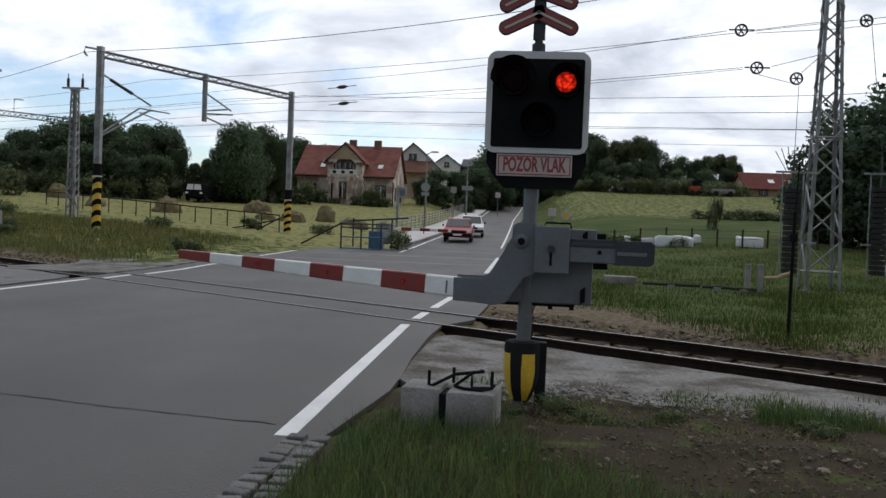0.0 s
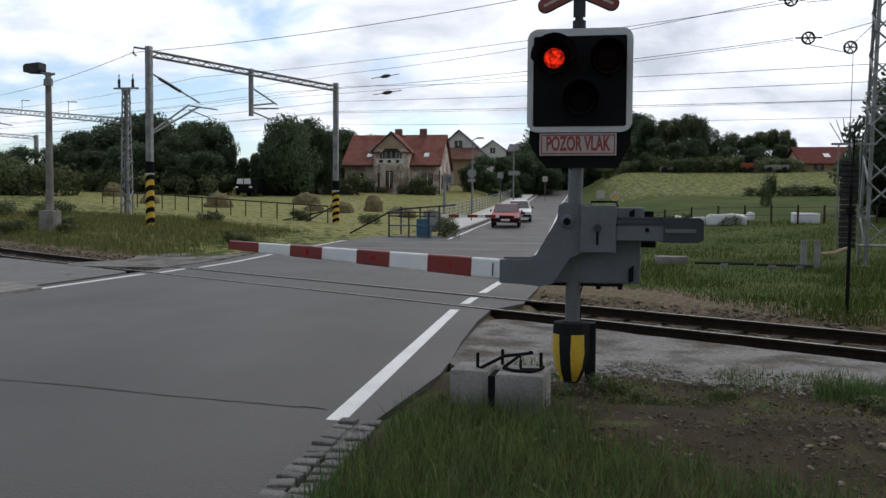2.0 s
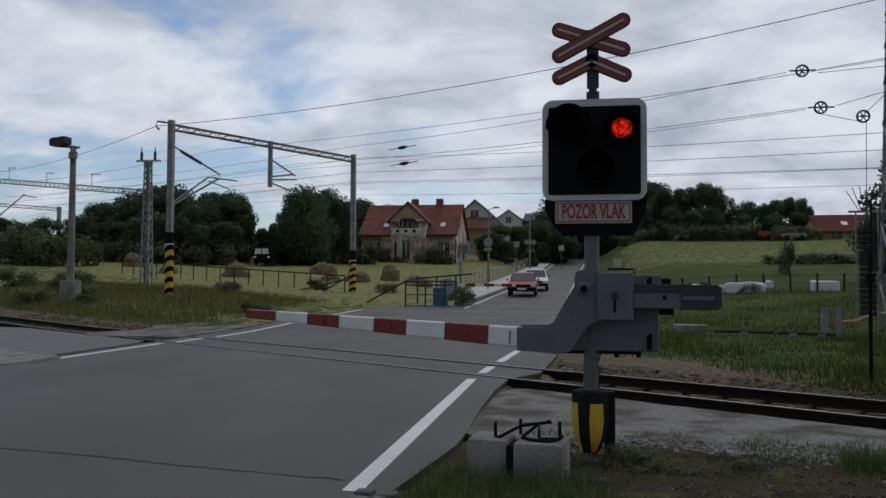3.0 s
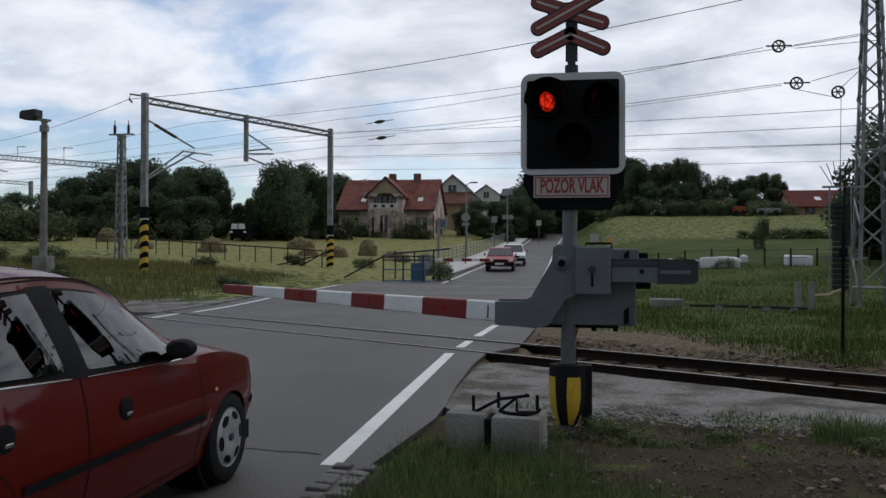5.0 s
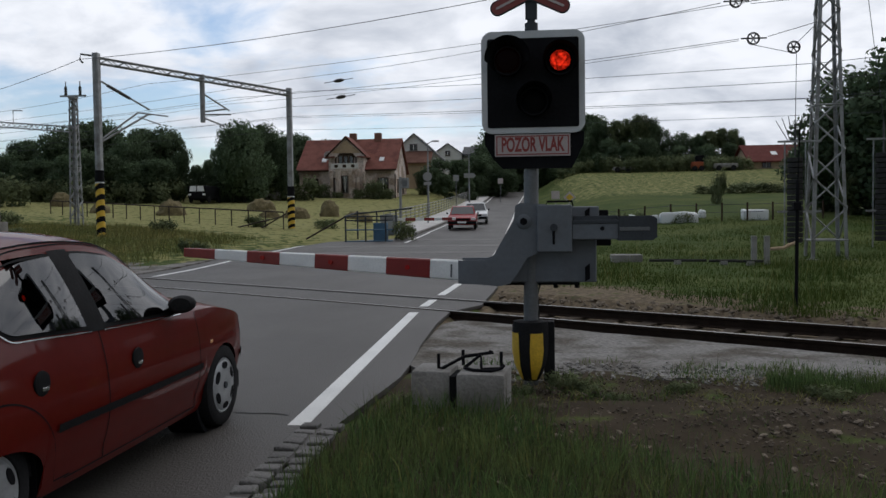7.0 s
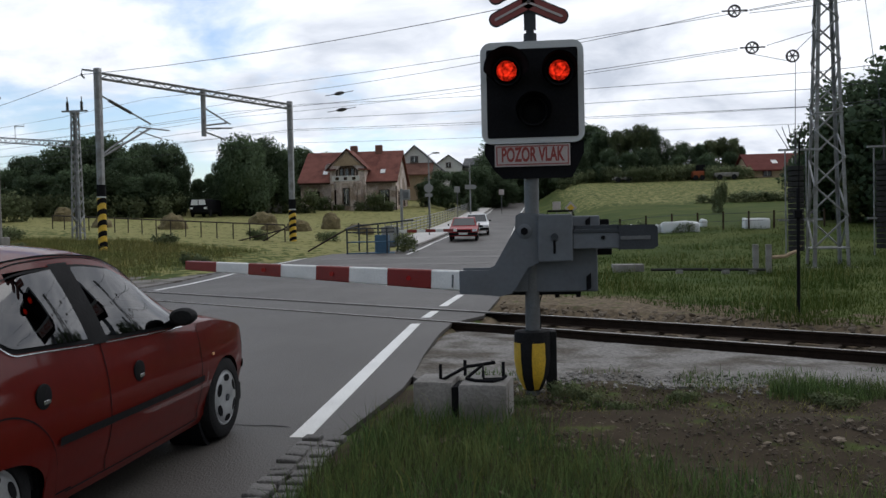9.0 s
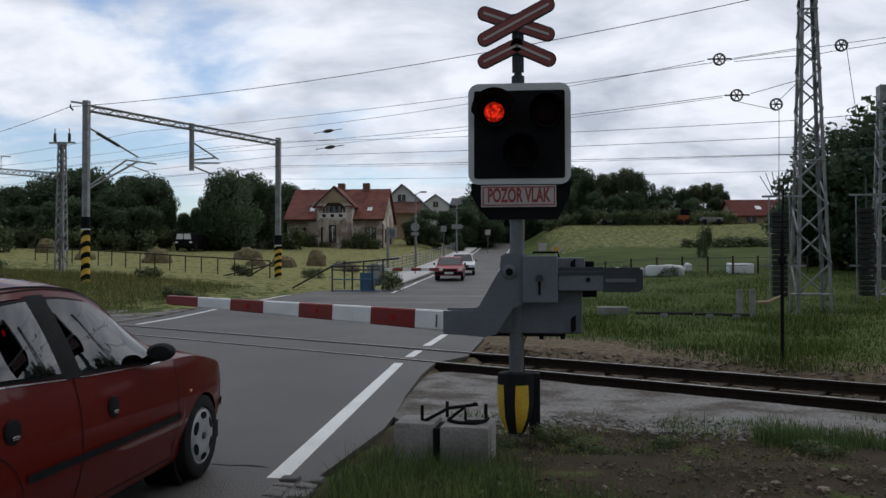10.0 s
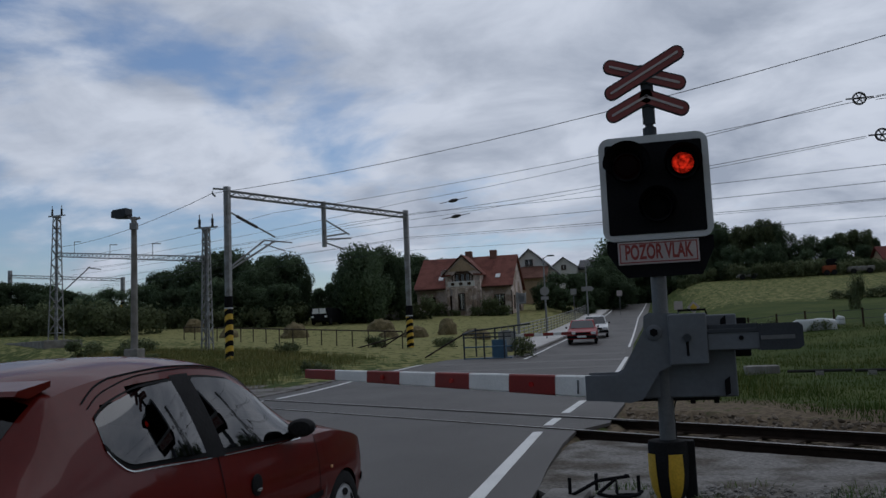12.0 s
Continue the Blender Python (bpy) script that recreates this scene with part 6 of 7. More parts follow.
    part("satellite_dish", lathe([(0.0, 0.0), (0.3, 0.05), (0.5, 0.16), (0.49, 0.17), (0.3, 0.06), (0.0, 0.02)], pose(-22.1, y0 - 0.3, 8.6, 100, 0, 10), 18), M["bale"], h, "white satellite dish")
    # right side wall windows
    for y in (95.5, 99.5):
        part("window", box(x1 - 0.02, x1 + 0.03, y - 0.5, y + 0.5, 4.3, 5.9), M["wood"], h)
    part("downpipe", rod((x1 + 0.1, y0 - 0.1, z), (x1 + 0.1, y0 - 0.1, 6.4), 0.07), M["wood"], h)


big_house()


def simple_house(label, x0, x1, y0, y1, z, eave, ridge, axis, wall, roof, wins=()):
    h = thing("house", label, "house")
    if axis == "y":
        o = [(x0, z - 1), (x1, z - 1), (x1, eave), ((x0 + x1) / 2, ridge), (x0, eave)]
        part("wall", prism(o, y0, y1), wall, h)
    else:
        part("wall", prism([(y0, z - 1), (y1, z - 1), (y1, eave), ((y0 + y1) / 2, ridge), (y0, eave)], x0, x1, "x"), wall, h)
    gable_roof(h, x0, x1, y0, y1, eave, ridge, 0.6, roof, axis)
    for x, zz, w, hh in wins:
        window_unit(h, x, zz, w, hh, y0 - 0.04, 1)
    return h


h2 = simple_house("pale house with a dark steep gable and brown lean-to roof", -19.4, -11.9, 118, 128, 4.6, 9.9, 13.3, "y", M["whiteplaster"], M["slate"], ((-15.7, 11.0, 1.1, 0.9),))
part("lean_to_roof", prism([(115.5, 9.0), (118, 10.75), (118, 10.9), (115.5, 9.15)], -18.8, -12.9, "x"), M["brown"], h2, "brown tiled lean-to roof")
part("lean_to_wall", box(-18.2, -13.2, 116.2, 118, 4, 9.3), M["ochre"], h2)
simple_house("small white house with a grey roof among trees", -14.6, -10.1, 135, 145, 5, 11.7, 13.3, "y", M["whiteplaster"], M["slate"], ((-12.35, 11.4, 0.8, 0.8),))
part("side_roof", prism([(136, 11.7), (140, 13.2), (144, 11.7), (144, 11.5), (136, 11.5)], -10.05, -7.0, "x"), M["slate"], simple_house("low grey-roofed shed beside the white house", -9.9, -7.2, 136.5, 143.5, 5, 11.4, 12.4, "x", M["whiteplaster"], M["slate"]))
fh = simple_house("long red-roofed farmhouse with ochre walls on the hill", 31.3, 44.5, 119, 128, 7.0, 8.7, 11.0, "x", M["ochre"], M["darkbrick"], ((33.5, 7.7, 1.2, 1.1), (37.5, 7.7, 1.2, 1.1), (40.5, 7.7, 1.2, 1.1)))
for x in (35.0, 37.4, 39.8):
    part("skylight", box(-0.4, 0.4, -0.6, 0.6, 0.0, 0.1, 0.02, pose(x, 120.9, 9.75, 27)), M["bale"], fh, "pale roof light")
for x, w, hh, mt, nm, lb in ((23.6, 1.5, 0.9, M["orange"], "digger", "small orange machine parked at the field's edge"), (27.3, 3.2, 0.6, M["concrete"], "trailer", "pale low trailer parked at the field's edge"), (13.5, 2.4, 0.4, M["concrete"], "boat_trailer", "pale covered trailer near the trees")):
    t = thing(nm, lb, "vehicle", pose(x, 116.5, at_ground(x, 116.5)))
    part("body", box(-w / 2, w / 2, -0.8, 0.8, 0.35, 0.35 + hh, 0.12), mt, t, smooth=True)
    for sx in (-0.3, 0.3):
        part("wheel", rod((sx * w, -0.9, 0.35), (sx * w, -0.7, 0.35), 0.35, seg=14), M["rubber"], t)
    if nm == "digger":
        part("cab", box(-0.2, 0.9, -0.6, 0.6, 0.3 + hh, 1.2 + hh, 0.08), M["black"], t)


# ---- trees ----
def leaf_quad(rnd, p, out, s, verts, faces, normals):
    """A leaf spray at p that faces and shades outwards."""
    e = Euler((rnd.uniform(-1.0, 1.0), rnd.uniform(-1.0, 1.0), rnd.uniform(0, 6.28))).to_matrix()
    e = out.to_track_quat("Z", "Y").to_matrix() @ e if rnd.random() < 0.5 else e
    k = len(verts)
    verts += [tuple(p + e @ Vector((a * s, b * s, rnd.uniform(-0.3, 0.3) * s))) for a, b in ((-1, -0.3), (0.2, -0.75), (1, 0.15), (-0.1, 0.75))]
    q = (k, k + 1, k + 2, k + 3)
    faces.append(q if (e @ Vector((0, 0, 1))).dot(out) > 0 else q[::-1])
    shade = (out + Vector((rnd.uniform(-0.35, 0.35), rnd.uniform(-0.35, 0.35), rnd.uniform(-0.35, 0.35)))).normalized()
    normals += [shade] * 4


def tree_meshes(seed, h, w, lobes, leaf, n, birch=False):
    rnd = random.Random(seed)
    bm = bmesh.new()
    th = h * 0.32
    bm_path(bm, [(0, 0, -0.4), (0.05, 0, th * 0.5), (rnd.uniform(-0.2, 0.2), 0, th), (0.1, 0.1, h * 0.75)], 0.02 * h, 8)
    for v in bm.verts:
        k = 1 - 0.75 * max(0, v.co.z) / (h * 0.75)
        v.co.x *= k; v.co.y *= k
    for _ in range(7):
        a, z = rnd.uniform(0, 6.28), rnd.uniform(0.25, 0.6) * h
        bm_rod(bm, (0, 0, z), (math.cos(a) * w * 0.33, math.sin(a) * w * 0.33, z + h * 0.18), 0.006 * h, 0.002 * h, 5)
    trunk = bpy.data.meshes.new("trunk")
    bm.to_mesh(trunk); bm.free()
    trunk.materials.append(M["bark"])
    centres = []
    for _ in range(lobes):
        z = rnd.uniform(0.10, 0.86)
        rr = w * 0.5 * math.sqrt(max(0.05, 1 - ((z - 0.45) / 0.58) ** 2))
        a, d = rnd.uniform(0, 6.28), rnd.uniform(0.25, 0.85) * rr
        centres.append((Vector((math.cos(a) * d, math.sin(a) * d, z * h)), rnd.uniform(0.13, 0.24) * w))
    centres.append((Vector((0, 0, h * 0.55)), w * 0.33))
    centres.append((Vector((0, 0, h * 0.86)), w * 0.16))
    verts, faces, normals = [], [], []
    for _ in range(n):
        c, r = rnd.choice(centres)
        v = Vector((rnd.gauss(0, 1), rnd.gauss(0, 1), rnd.gauss(0, 1))).normalized()
        out = (v + Vector((c.x, c.y, c.z - 0.5 * h)) / w * 1.2).normalized()
        v *= r * rnd.uniform(0.6, 1.14)
        v.z *= 0.85
        leaf_quad(rnd, c + v, out, leaf * rnd.uniform(0.5, 1.3), verts, faces, normals)
    crown = bpy.data.meshes.new("crown")
    crown.from_pydata(verts, [], faces)
    crown.normals_split_custom_set_from_vertices(normals)
    crown.materials.append(M["leaf2"] if birch else M["leaf"])
    return trunk, crown


KINDS = [tree_meshes(11, 9.0, 8.0, 38, 0.165, 15000), tree_meshes(12, 9.0, 7.0, 34, 0.16, 13500), tree_meshes(13, 9.0, 5.6, 32, 0.14, 11000, True), tree_meshes(14, 9.0, 9.5, 42, 0.17, 16000)]


def tree(kind, x, y, h, turn, label, wide=1.0, group="trees"):
    t = thing("tree", label, "tree", pose(x, y, at_ground(x, y) - 0.1, 0, 0, turn) @ Matrix.Diagonal((h / 9 * wide, h / 9 * wide, h / 9, 1)), group)
    for n, me in zip(("trunk", "crown"), KINDS[kind]):
        o = new(n, me)
        o.parent = t


rt = random.Random(3)
LBL = "dark green leafy tree at the edge of the meadow"
# the wood behind the meadow: place at a depth of 80 m, height, width
WOOD = ((-53, 4.6, 0.9), (-50.5, 5.9, 0.9), (-48, 6.7, 0.9), (-45.5, 7.4, 0.85), (-43.2, 8.0, 0.8), (-41.6, 7.6, 0.7), (-39.8, 6.4, 0.7), (-38, 7.3, 0.75), (-36.2, 7.4, 0.75), (-35, 6.8, 0.5), (-33.9, 5.4, 0.5),
        (-32.5, 3.7, 0.6), (-31.2, 4.2, 0.5), (-30, 5.9, 0.42), (-28.9, 7.6, 0.5), (-27.6, 8.0, 0.65), (-26, 7.7, 0.65), (-24.6, 6.7, 0.55), (-23.6, 6.2, 0.45))
for x, top, wide in WOOD:
    y = 80 + rt.uniform(-2.5, 2.5) + (4 if x > -27 else 0)
    tree(rt.choice((0, 1, 3)), x * y / 80, y, top * y / 80, rt.uniform(0, 360), LBL, wide)
for k in range(17):
    x = -74 + 2.7 * k + rt.uniform(-1, 1)
    y = 74.5 + rt.uniform(-1.5, 1.5) + (7 if x > -33 else 0)
    top = float(np.interp(x * 80 / y, [-78, -71, -66, -62, -58, -55] + [p[0] for p in WOOD], [8.6, 8.0, 7.4, 6.8, 6.2, 6.2] + [p[1] for p in WOOD]))
    tree(rt.choice((0, 1, 3)), x, y, top * rt.uniform(0.5, 0.68), rt.uniform(0, 360), LBL, 1.15)
for k in range(12):     # far woods to the left
    x = -132 + 7 * k + rt.uniform(-2, 2)
    tree(rt.choice((0, 1, 2)), x, 118 + rt.uniform(-5, 5), float(np.interp(x, [-132, -105, -99, -92, -86, -80, -73, -55], [7.6, 6.4, 5.6, 4.8, 4.1, 4.4, 5.2, 5.0])) * rt.uniform(0.85, 1.02), rt.uniform(0, 360), "distant dark tree in the wood")
for k in range(9):
    tree(rt.choice((0, 1, 3)), -37.5 + 1.4 * k + rt.uniform(-0.6, 0.6), 108 + rt.uniform(-2, 3), rt.uniform(5.5, 7.5), rt.uniform(0, 360), "dark tree behind the old house")
# along the road on the hill
for x, y, h in ((-11.0, 106, 6.0), (-8.6, 108, 6.5), (-6.5, 112, 7.5), (-4.6, 118, 9.5), (-9.6, 100, 4.0), (-12.2, 101, 4.2), (-3.5, 128, 13.0), (-1.2, 135, 12.0), (1.5, 150, 10), (-6.8, 100.5, 3.2), (3.6, 132, 9.5), (6.5, 140, 9.5), (-2.9, 112, 6.0)):
    tree(rt.choice((0, 1)), x, y, h * 0.78, rt.uniform(0, 360), "dark green tree beside the road on the hill")
# the wood on the right behind the field
for x, y, h, wide, kind in ((10.1, 130, 6.2, 0.5, 1), (11.6, 131, 8.1, 0.6, 1), (14.3, 130, 8.3, 0.65, 2), (16.2, 131, 8.6, 0.7, 2), (17.6, 129, 9.1, 0.6, 2), (19.3, 130, 8.2, 0.55, 1), (20.7, 131, 7.1, 0.6, 0), (22.4, 130, 5.2, 0.7, 3), (24.8, 131, 5.9, 0.8, 0), (26.6, 130, 5.5, 0.7, 1), (28.2, 130, 6.3, 0.65, 2), (30.2, 131, 6.7, 0.8, 2), (31.8, 130, 6.5, 0.6, 2), (32.8, 130, 5.0, 0.4, 1),
                         (6.5, 122, 4.6, 0.8, 0), (8.6, 126, 5.2, 0.7, 1), (12.5, 124, 4.6, 0.9, 0), (18, 125, 4.6, 0.9, 3), (15, 122, 4.2, 0.9, 1), (22.5, 126, 3.6, 1, 0), (27, 127, 3.6, 1, 3), (30.5, 127, 3.9, 0.9, 1), (10.5, 118, 2.8, 0.9, 0)):
    tree(kind, x, y, h, rt.uniform(0, 360), "green tree in the small wood behind the field", wide)
# tall trees past the lattice masts
for x, y, h in ((19.4, 49, 8.3), (21.6, 46, 9.4), (23.6, 50, 10.5), (26.2, 46, 10.5), (18.3, 53, 5.4), (29.3, 52, 10.5), (32, 47, 10), (17.6, 47, 2.6), (20, 43, 3.4), (35, 50, 10)):
    tree(rt.choice((2, 2, 0)), x, y, h, rt.uniform(0, 360), "tall tree with loose grey-green leaves beside the railway")
def bush_mesh(seed, n):
    """A low clump of leaves that reaches the ground."""
    rnd = random.Random(seed)
    cs = [(Vector((rnd.uniform(-0.6, 0.6), rnd.uniform(-0.6, 0.6), rnd.uniform(0.12, 0.62))), rnd.uniform(0.22, 0.42)) for _ in range(12)]
    verts, faces, normals = [], [], []
    for _ in range(n):
        c, r = rnd.choice(cs)
        v = Vector((rnd.gauss(0, 1), rnd.gauss(0, 1), rnd.gauss(0, 1))).normalized()
        p = c + v * r * rnd.uniform(0.3, 1.1)
        p.z = abs(p.z)
        leaf_quad(rnd, p, (v + Vector((c.x, c.y, 0.4))).normalized(), rnd.uniform(0.03, 0.075), verts, faces, normals)
    me = bpy.data.meshes.new("foliage")
    me.from_pydata(verts, [], faces)
    me.normals_split_custom_set_from_vertices(normals)
    me.materials.append(M["leaf2"])
    return me


BUSHES = [bush_mesh(21, 1500), bush_mesh(22, 1300)]


def bush(x, y, h, wide, label):
    b = thing("bush", label, "bush", pose(x, y, at_ground(x, y) - 0.05, 0, 0, rt.uniform(0, 360)) @ Matrix.Diagonal((h * wide, h * wide, h, 1)), "bushes")
    o = new("foliage", rt.choice(BUSHES))
    o.parent = b


for x, y, h, w in ((15.8, 73, 0.9, 1.6), (17.6, 73.3, 1.0, 1.5), (19.4, 73.5, 1.1, 1.5), (21.3, 73.6, 1.0, 1.6), (23.3, 74, 1.2, 1.4), (25.5, 74, 1.1, 1.6), (8.0, 43.4, 0.7, 1.2), (4.6, 44, 0.9, 1.2), (5.6, 44, 0.8, 1.2)):
    bush(x, y, h, w, "low dark hedge bush in the field")
bush(13.6, 60, 2.7, 0.25, "slim young sapling in the field")
for x, y, h, w in ((-22.6, 90.8, 1.8, 1.0), (-20.6, 90.5, 0.9, 0.9), (-18.2, 90.4, 1.3, 0.8), (-16.4, 90.5, 2.3, 0.8), (-15.0, 90.6, 1.3, 0.8), (-26.5, 91.5, 1.6, 0.8), (-27.6, 91, 1.3, 0.9), (-12.0, 28.9, 0.7, 0.8), (-11.7, 29.2, 0.55, 0.9), (-5.7, 39.2, 1.1, 0.6), (-23, 35, 0.6, 1.2), (-21.5, 33, 0.5, 1.2), (-26, 38, 0.8, 1.1), (-28, 42, 1.0, 1.2), (-30, 40, 1.1, 1.2), (-18.5, 41, 0.8, 1.0), (-25, 34, 0.8, 1.2), (-15.5, 47, 0.8, 1.0), (-11.5, 47, 0.7, 1.1)):
    bush(x, y, h, w, "low green bush in the grass")
for x, y, h, w in ((0.33, 6.9, 0.24, 0.8), (0.52, 6.75, 0.17, 1.0), (-0.02, 6.75, 0.14, 1.0), (-0.86, 6.3, 0.16, 1.1), (1.3, 6.9, 0.15, 1.2), (0.75, 6.55, 0.12, 1.2), (2.4, 6.6, 0.18, 1.2)):
    bush(x, y, h, w, "small leafy weed growing in the dirt")
for k in range(18):
    bush(-78 + 2.1 * k, 63 + rt.uniform(-2, 2), rt.uniform(2.2, 3.4), 0.9, "dark thicket beside the tracks")
for k in range(34):
    x = -80 + 1.55 * k
    bush(x, 73 + rt.uniform(-1, 1) + (8 if x > -33 else 0), rt.uniform(1.6, 2.6), 1.0, "dark undergrowth at the edge of the wood")
for k in range(9):
    bush(-35.5 + 1.5 * k, 86 + rt.uniform(-1, 1), rt.uniform(2.0, 2.9), 1.0, "dark undergrowth at the edge of the wood")
for k in range(16):
    bush(5.5 + 1.65 * k, 117.5 + rt.uniform(-1, 1), rt.uniform(1.5, 2.6), 0.9, "dark undergrowth before the small wood")
for x, y, h in ((-3.0, 165, 11), (1.5, 168, 12), (5.0, 165, 12), (8.5, 160, 11), (12, 158, 12), (-7, 160, 10)):
    tree(rt.choice((0, 1, 3)), x, y, h, rt.uniform(0, 360), "tree closing the view at the top of the road")


# ---- fences, haystacks, signs and small things over the crossing ----
def pipe_fence(name, pts, h, label, material, mid=True):
    f = thing(name, label, "fence")
    tops = []
    for k, (x, y) in enumerate(pts):
        z = at_ground(x, y)
        part("post", rod((x, y, z - 0.1), (x, y, z + h), 0.035, seg=6), material, f)
        tops.append(Vector((x, y, z + h)))
    for a, b in zip(tops, tops[1:]):
        part("top_rail", rod(a, b, 0.038, seg=6), material, f)
        if mid:
            part("middle_rail", rod(a - Vector((0, 0, h * 0.5)), b - Vector((0, 0, h * 0.5)), 0.03, seg=6), material, f)
    return f


n = 16
fe = pipe_fence("pipe_fence", [(-33 + 19.5 * k / n, 55 - 9.5 * k / n) for k in range(n + 1)], 0.95, "rusty dark pipe fence along the meadow, bent at its end", M["fence"], False)
part("fallen_rail", rod((-15.2, 45.7, 0.75), (-13.2, 45.0, 1.75), 0.04, seg=6), M["fence"], fe)
part("fallen_rail", rod((-16.4, 46.0, 1.0), (-13.4, 45.2, 1.6), 0.04, seg=6), M["fence"], fe)


def haystack(x, y, w, h):
    s = thing("haystack", "small rounded heap of drying hay on the meadow", "haystack", pose(x, y, at_ground(x, y)), "haystacks")
    bm = lathe([(w / 2, -0.1), (w * 0.5, 0.15 * h), (w * 0.42, 0.55 * h), (w * 0.25, 0.88 * h), (0.0, h)], None, 20)
    bmesh.ops.subdivide_edges(bm, edges=list(bm.edges), cuts=1, use_grid_fill=True)
    for v in bm.verts:
        v.co += v.normal * 0.10 * w * noise.noise(v.co * 3.1 + Vector((x, y, 0)))
    part("mound", bm, M["hay"], s, smooth=True)


for x, y, w, h in ((-25.1, 57, 1.9, 1.1), (-31.0, 58, 1.4, 0.7), (-14.3, 60, 1.45, 1.25), (-15.9, 57, 1.8, 0.8), (-12.0, 58, 1.5, 0.5), (-21.4, 66, 2.3, 0.95), (-17.9, 57, 1.4, 0.6), (-38.6, 66, 1.7, 1.2), (-10.8, 55, 1.2, 0.7)):
    haystack(x, y, w, h)
for x, y, w, h in ((-26.85, 84, 1.35, 1.35), (-25.5, 84, 1.25, 1.1)):
    b = thing("stone_heap", "pale grey boulder or wrapped bale before the old house", "stone", pose(x, y, at_ground(x, y)), "pale heaps")
    bm = bmesh.new()
    bmesh.ops.create_icosphere(bm, subdivisions=3, radius=1)
    for v in bm.verts:
        v.co = Vector((v.co.x * w / 2, v.co.y * w / 2, (v.co.z * 0.62 + 0.4) * h)) * (1 + 0.12 * noise.noise(v.co * 1.7 + Vector((x, 0, 0))))
    part("boulder", bm, M["concrete"], b, smooth=True)

van = thing("parked_van", "dark parked van with a pale windscreen under the trees", "van", pose(-30.1, 76, at_ground(-30.1, 76), 0, 0, 0))
part("body", box(-0.92, 0.92, -2.0, 2.0, 0.3, 1.6, 0.22), M["black"], van, smooth=True)
# reflected sky is put into the windscreen's colour: plain white sheet, no glass
part("windscreen", prism([(-0.72, 1.05), (0.72, 1.05), (0.62, 1.55), (-0.62, 1.55)], -2.02, -1.99), M["bale"], van, "windscreen coloured white for the sky's reflection")
part("mullion", box(-0.04, 0.04, -2.03, -2.015, 1.05, 1.55), M["black"], van)
for sx in (-1, 1):
    part("headlamp", box(sx * 0.68 - 0.13, sx * 0.68 + 0.13, -2.02, -1.98, 0.68, 0.84, 0.01), M["lamp"], van)
    for y in (-1.3, 1.3):
        part("wheel", rod((sx * 0.78, y, 0.32), (sx * 0.93, y, 0.32), 0.32, seg=14), M["rubber"], van)


def blue_railing():
    r = thing("blue_railing", "blue steel guard railing with a blue cabinet beside the road", "railing", pose(0, 38.2, at_ground(-7.4, 38.2)))
    for x in (-8.35, -7.4, -6.45):
        part("post", rod((x, 0, -0.1), (x, 0, 1.2), 0.04, seg=8), M["darkgrey"], r)
        part("post", rod((x + 0.25, 1.6, -0.1), (x + 0.25, 1.6, 1.45), 0.04, seg=8), M["darkgrey"], r)
    for z in (0.02, 0.55, 1.0, 1.18):
        part("rail", rod((-8.4, 0, z), (-6.1, 0, z), 0.03, seg=8), M["blue"] if z < 0.6 else M["darkgrey"], r)
    part("rail", rod((-8.4, 1.6, 1.3), (-5.4, 1.6, 1.55), 0.04, seg=8), M["darkgrey"], r)
    part("side_rail", rod((-8.4, 0, 1.18), (-8.15, 1.6, 1.35), 0.04, seg=8), M["darkgrey"], r)
    part("brace", rod((-10.3, 0.2, 0.15), (-8.4, 0, 1.15), 0.04, seg=8), M["fence"], r)
    c = thing("blue_cabinet", "blue painted steel cabinet behind the railing", "cabinet", pose(-6.8, 38.9, at_ground(-6.8, 38.9)))
    part("body", box(-0.32, 0.32, -0.25, 0.25, -0.1, 0.85, 0.02), M["blue"], c)
    part("door", box(-0.28, 0.28, -0.262, -0.25, 0.05, 0.8, 0.006), M["blue"], c)


blue_railing()


def far_barrier():
    b = thing("crossing_barrier", "lowered red and white boom of the opposite barrier", "barrier", pose(0, 43.5, 0))
    part("machine_case", box(-7.6, -6.7, -0.3, 0.3, 0.55, 1.6, 0.05), M["grey"], b)
    part("pedestal", box(-7.4, -6.95, -0.22, 0.22, 0.0, 0.6, 0.03), M["concrete"], b)
    part("yoke_disc", rod((-7.15, -0.36, 1.25), (-7.15, -0.3, 1.25), 0.42, seg=20), M["steel"], b, "pale round yoke")
    part("boom", box(-6.9, -3.6, -0.03, 0.03, 1.27, 1.42, 0.01), M["barwhite"], b, "white boom with red fields")
    for x in (-5.95, -4.95, -4.0):
        part("red_field", box(x - 0.32, x + 0.22, -0.035, 0.035, 1.265, 1.425, 0.004), M["barred"], b)


far_barrier()


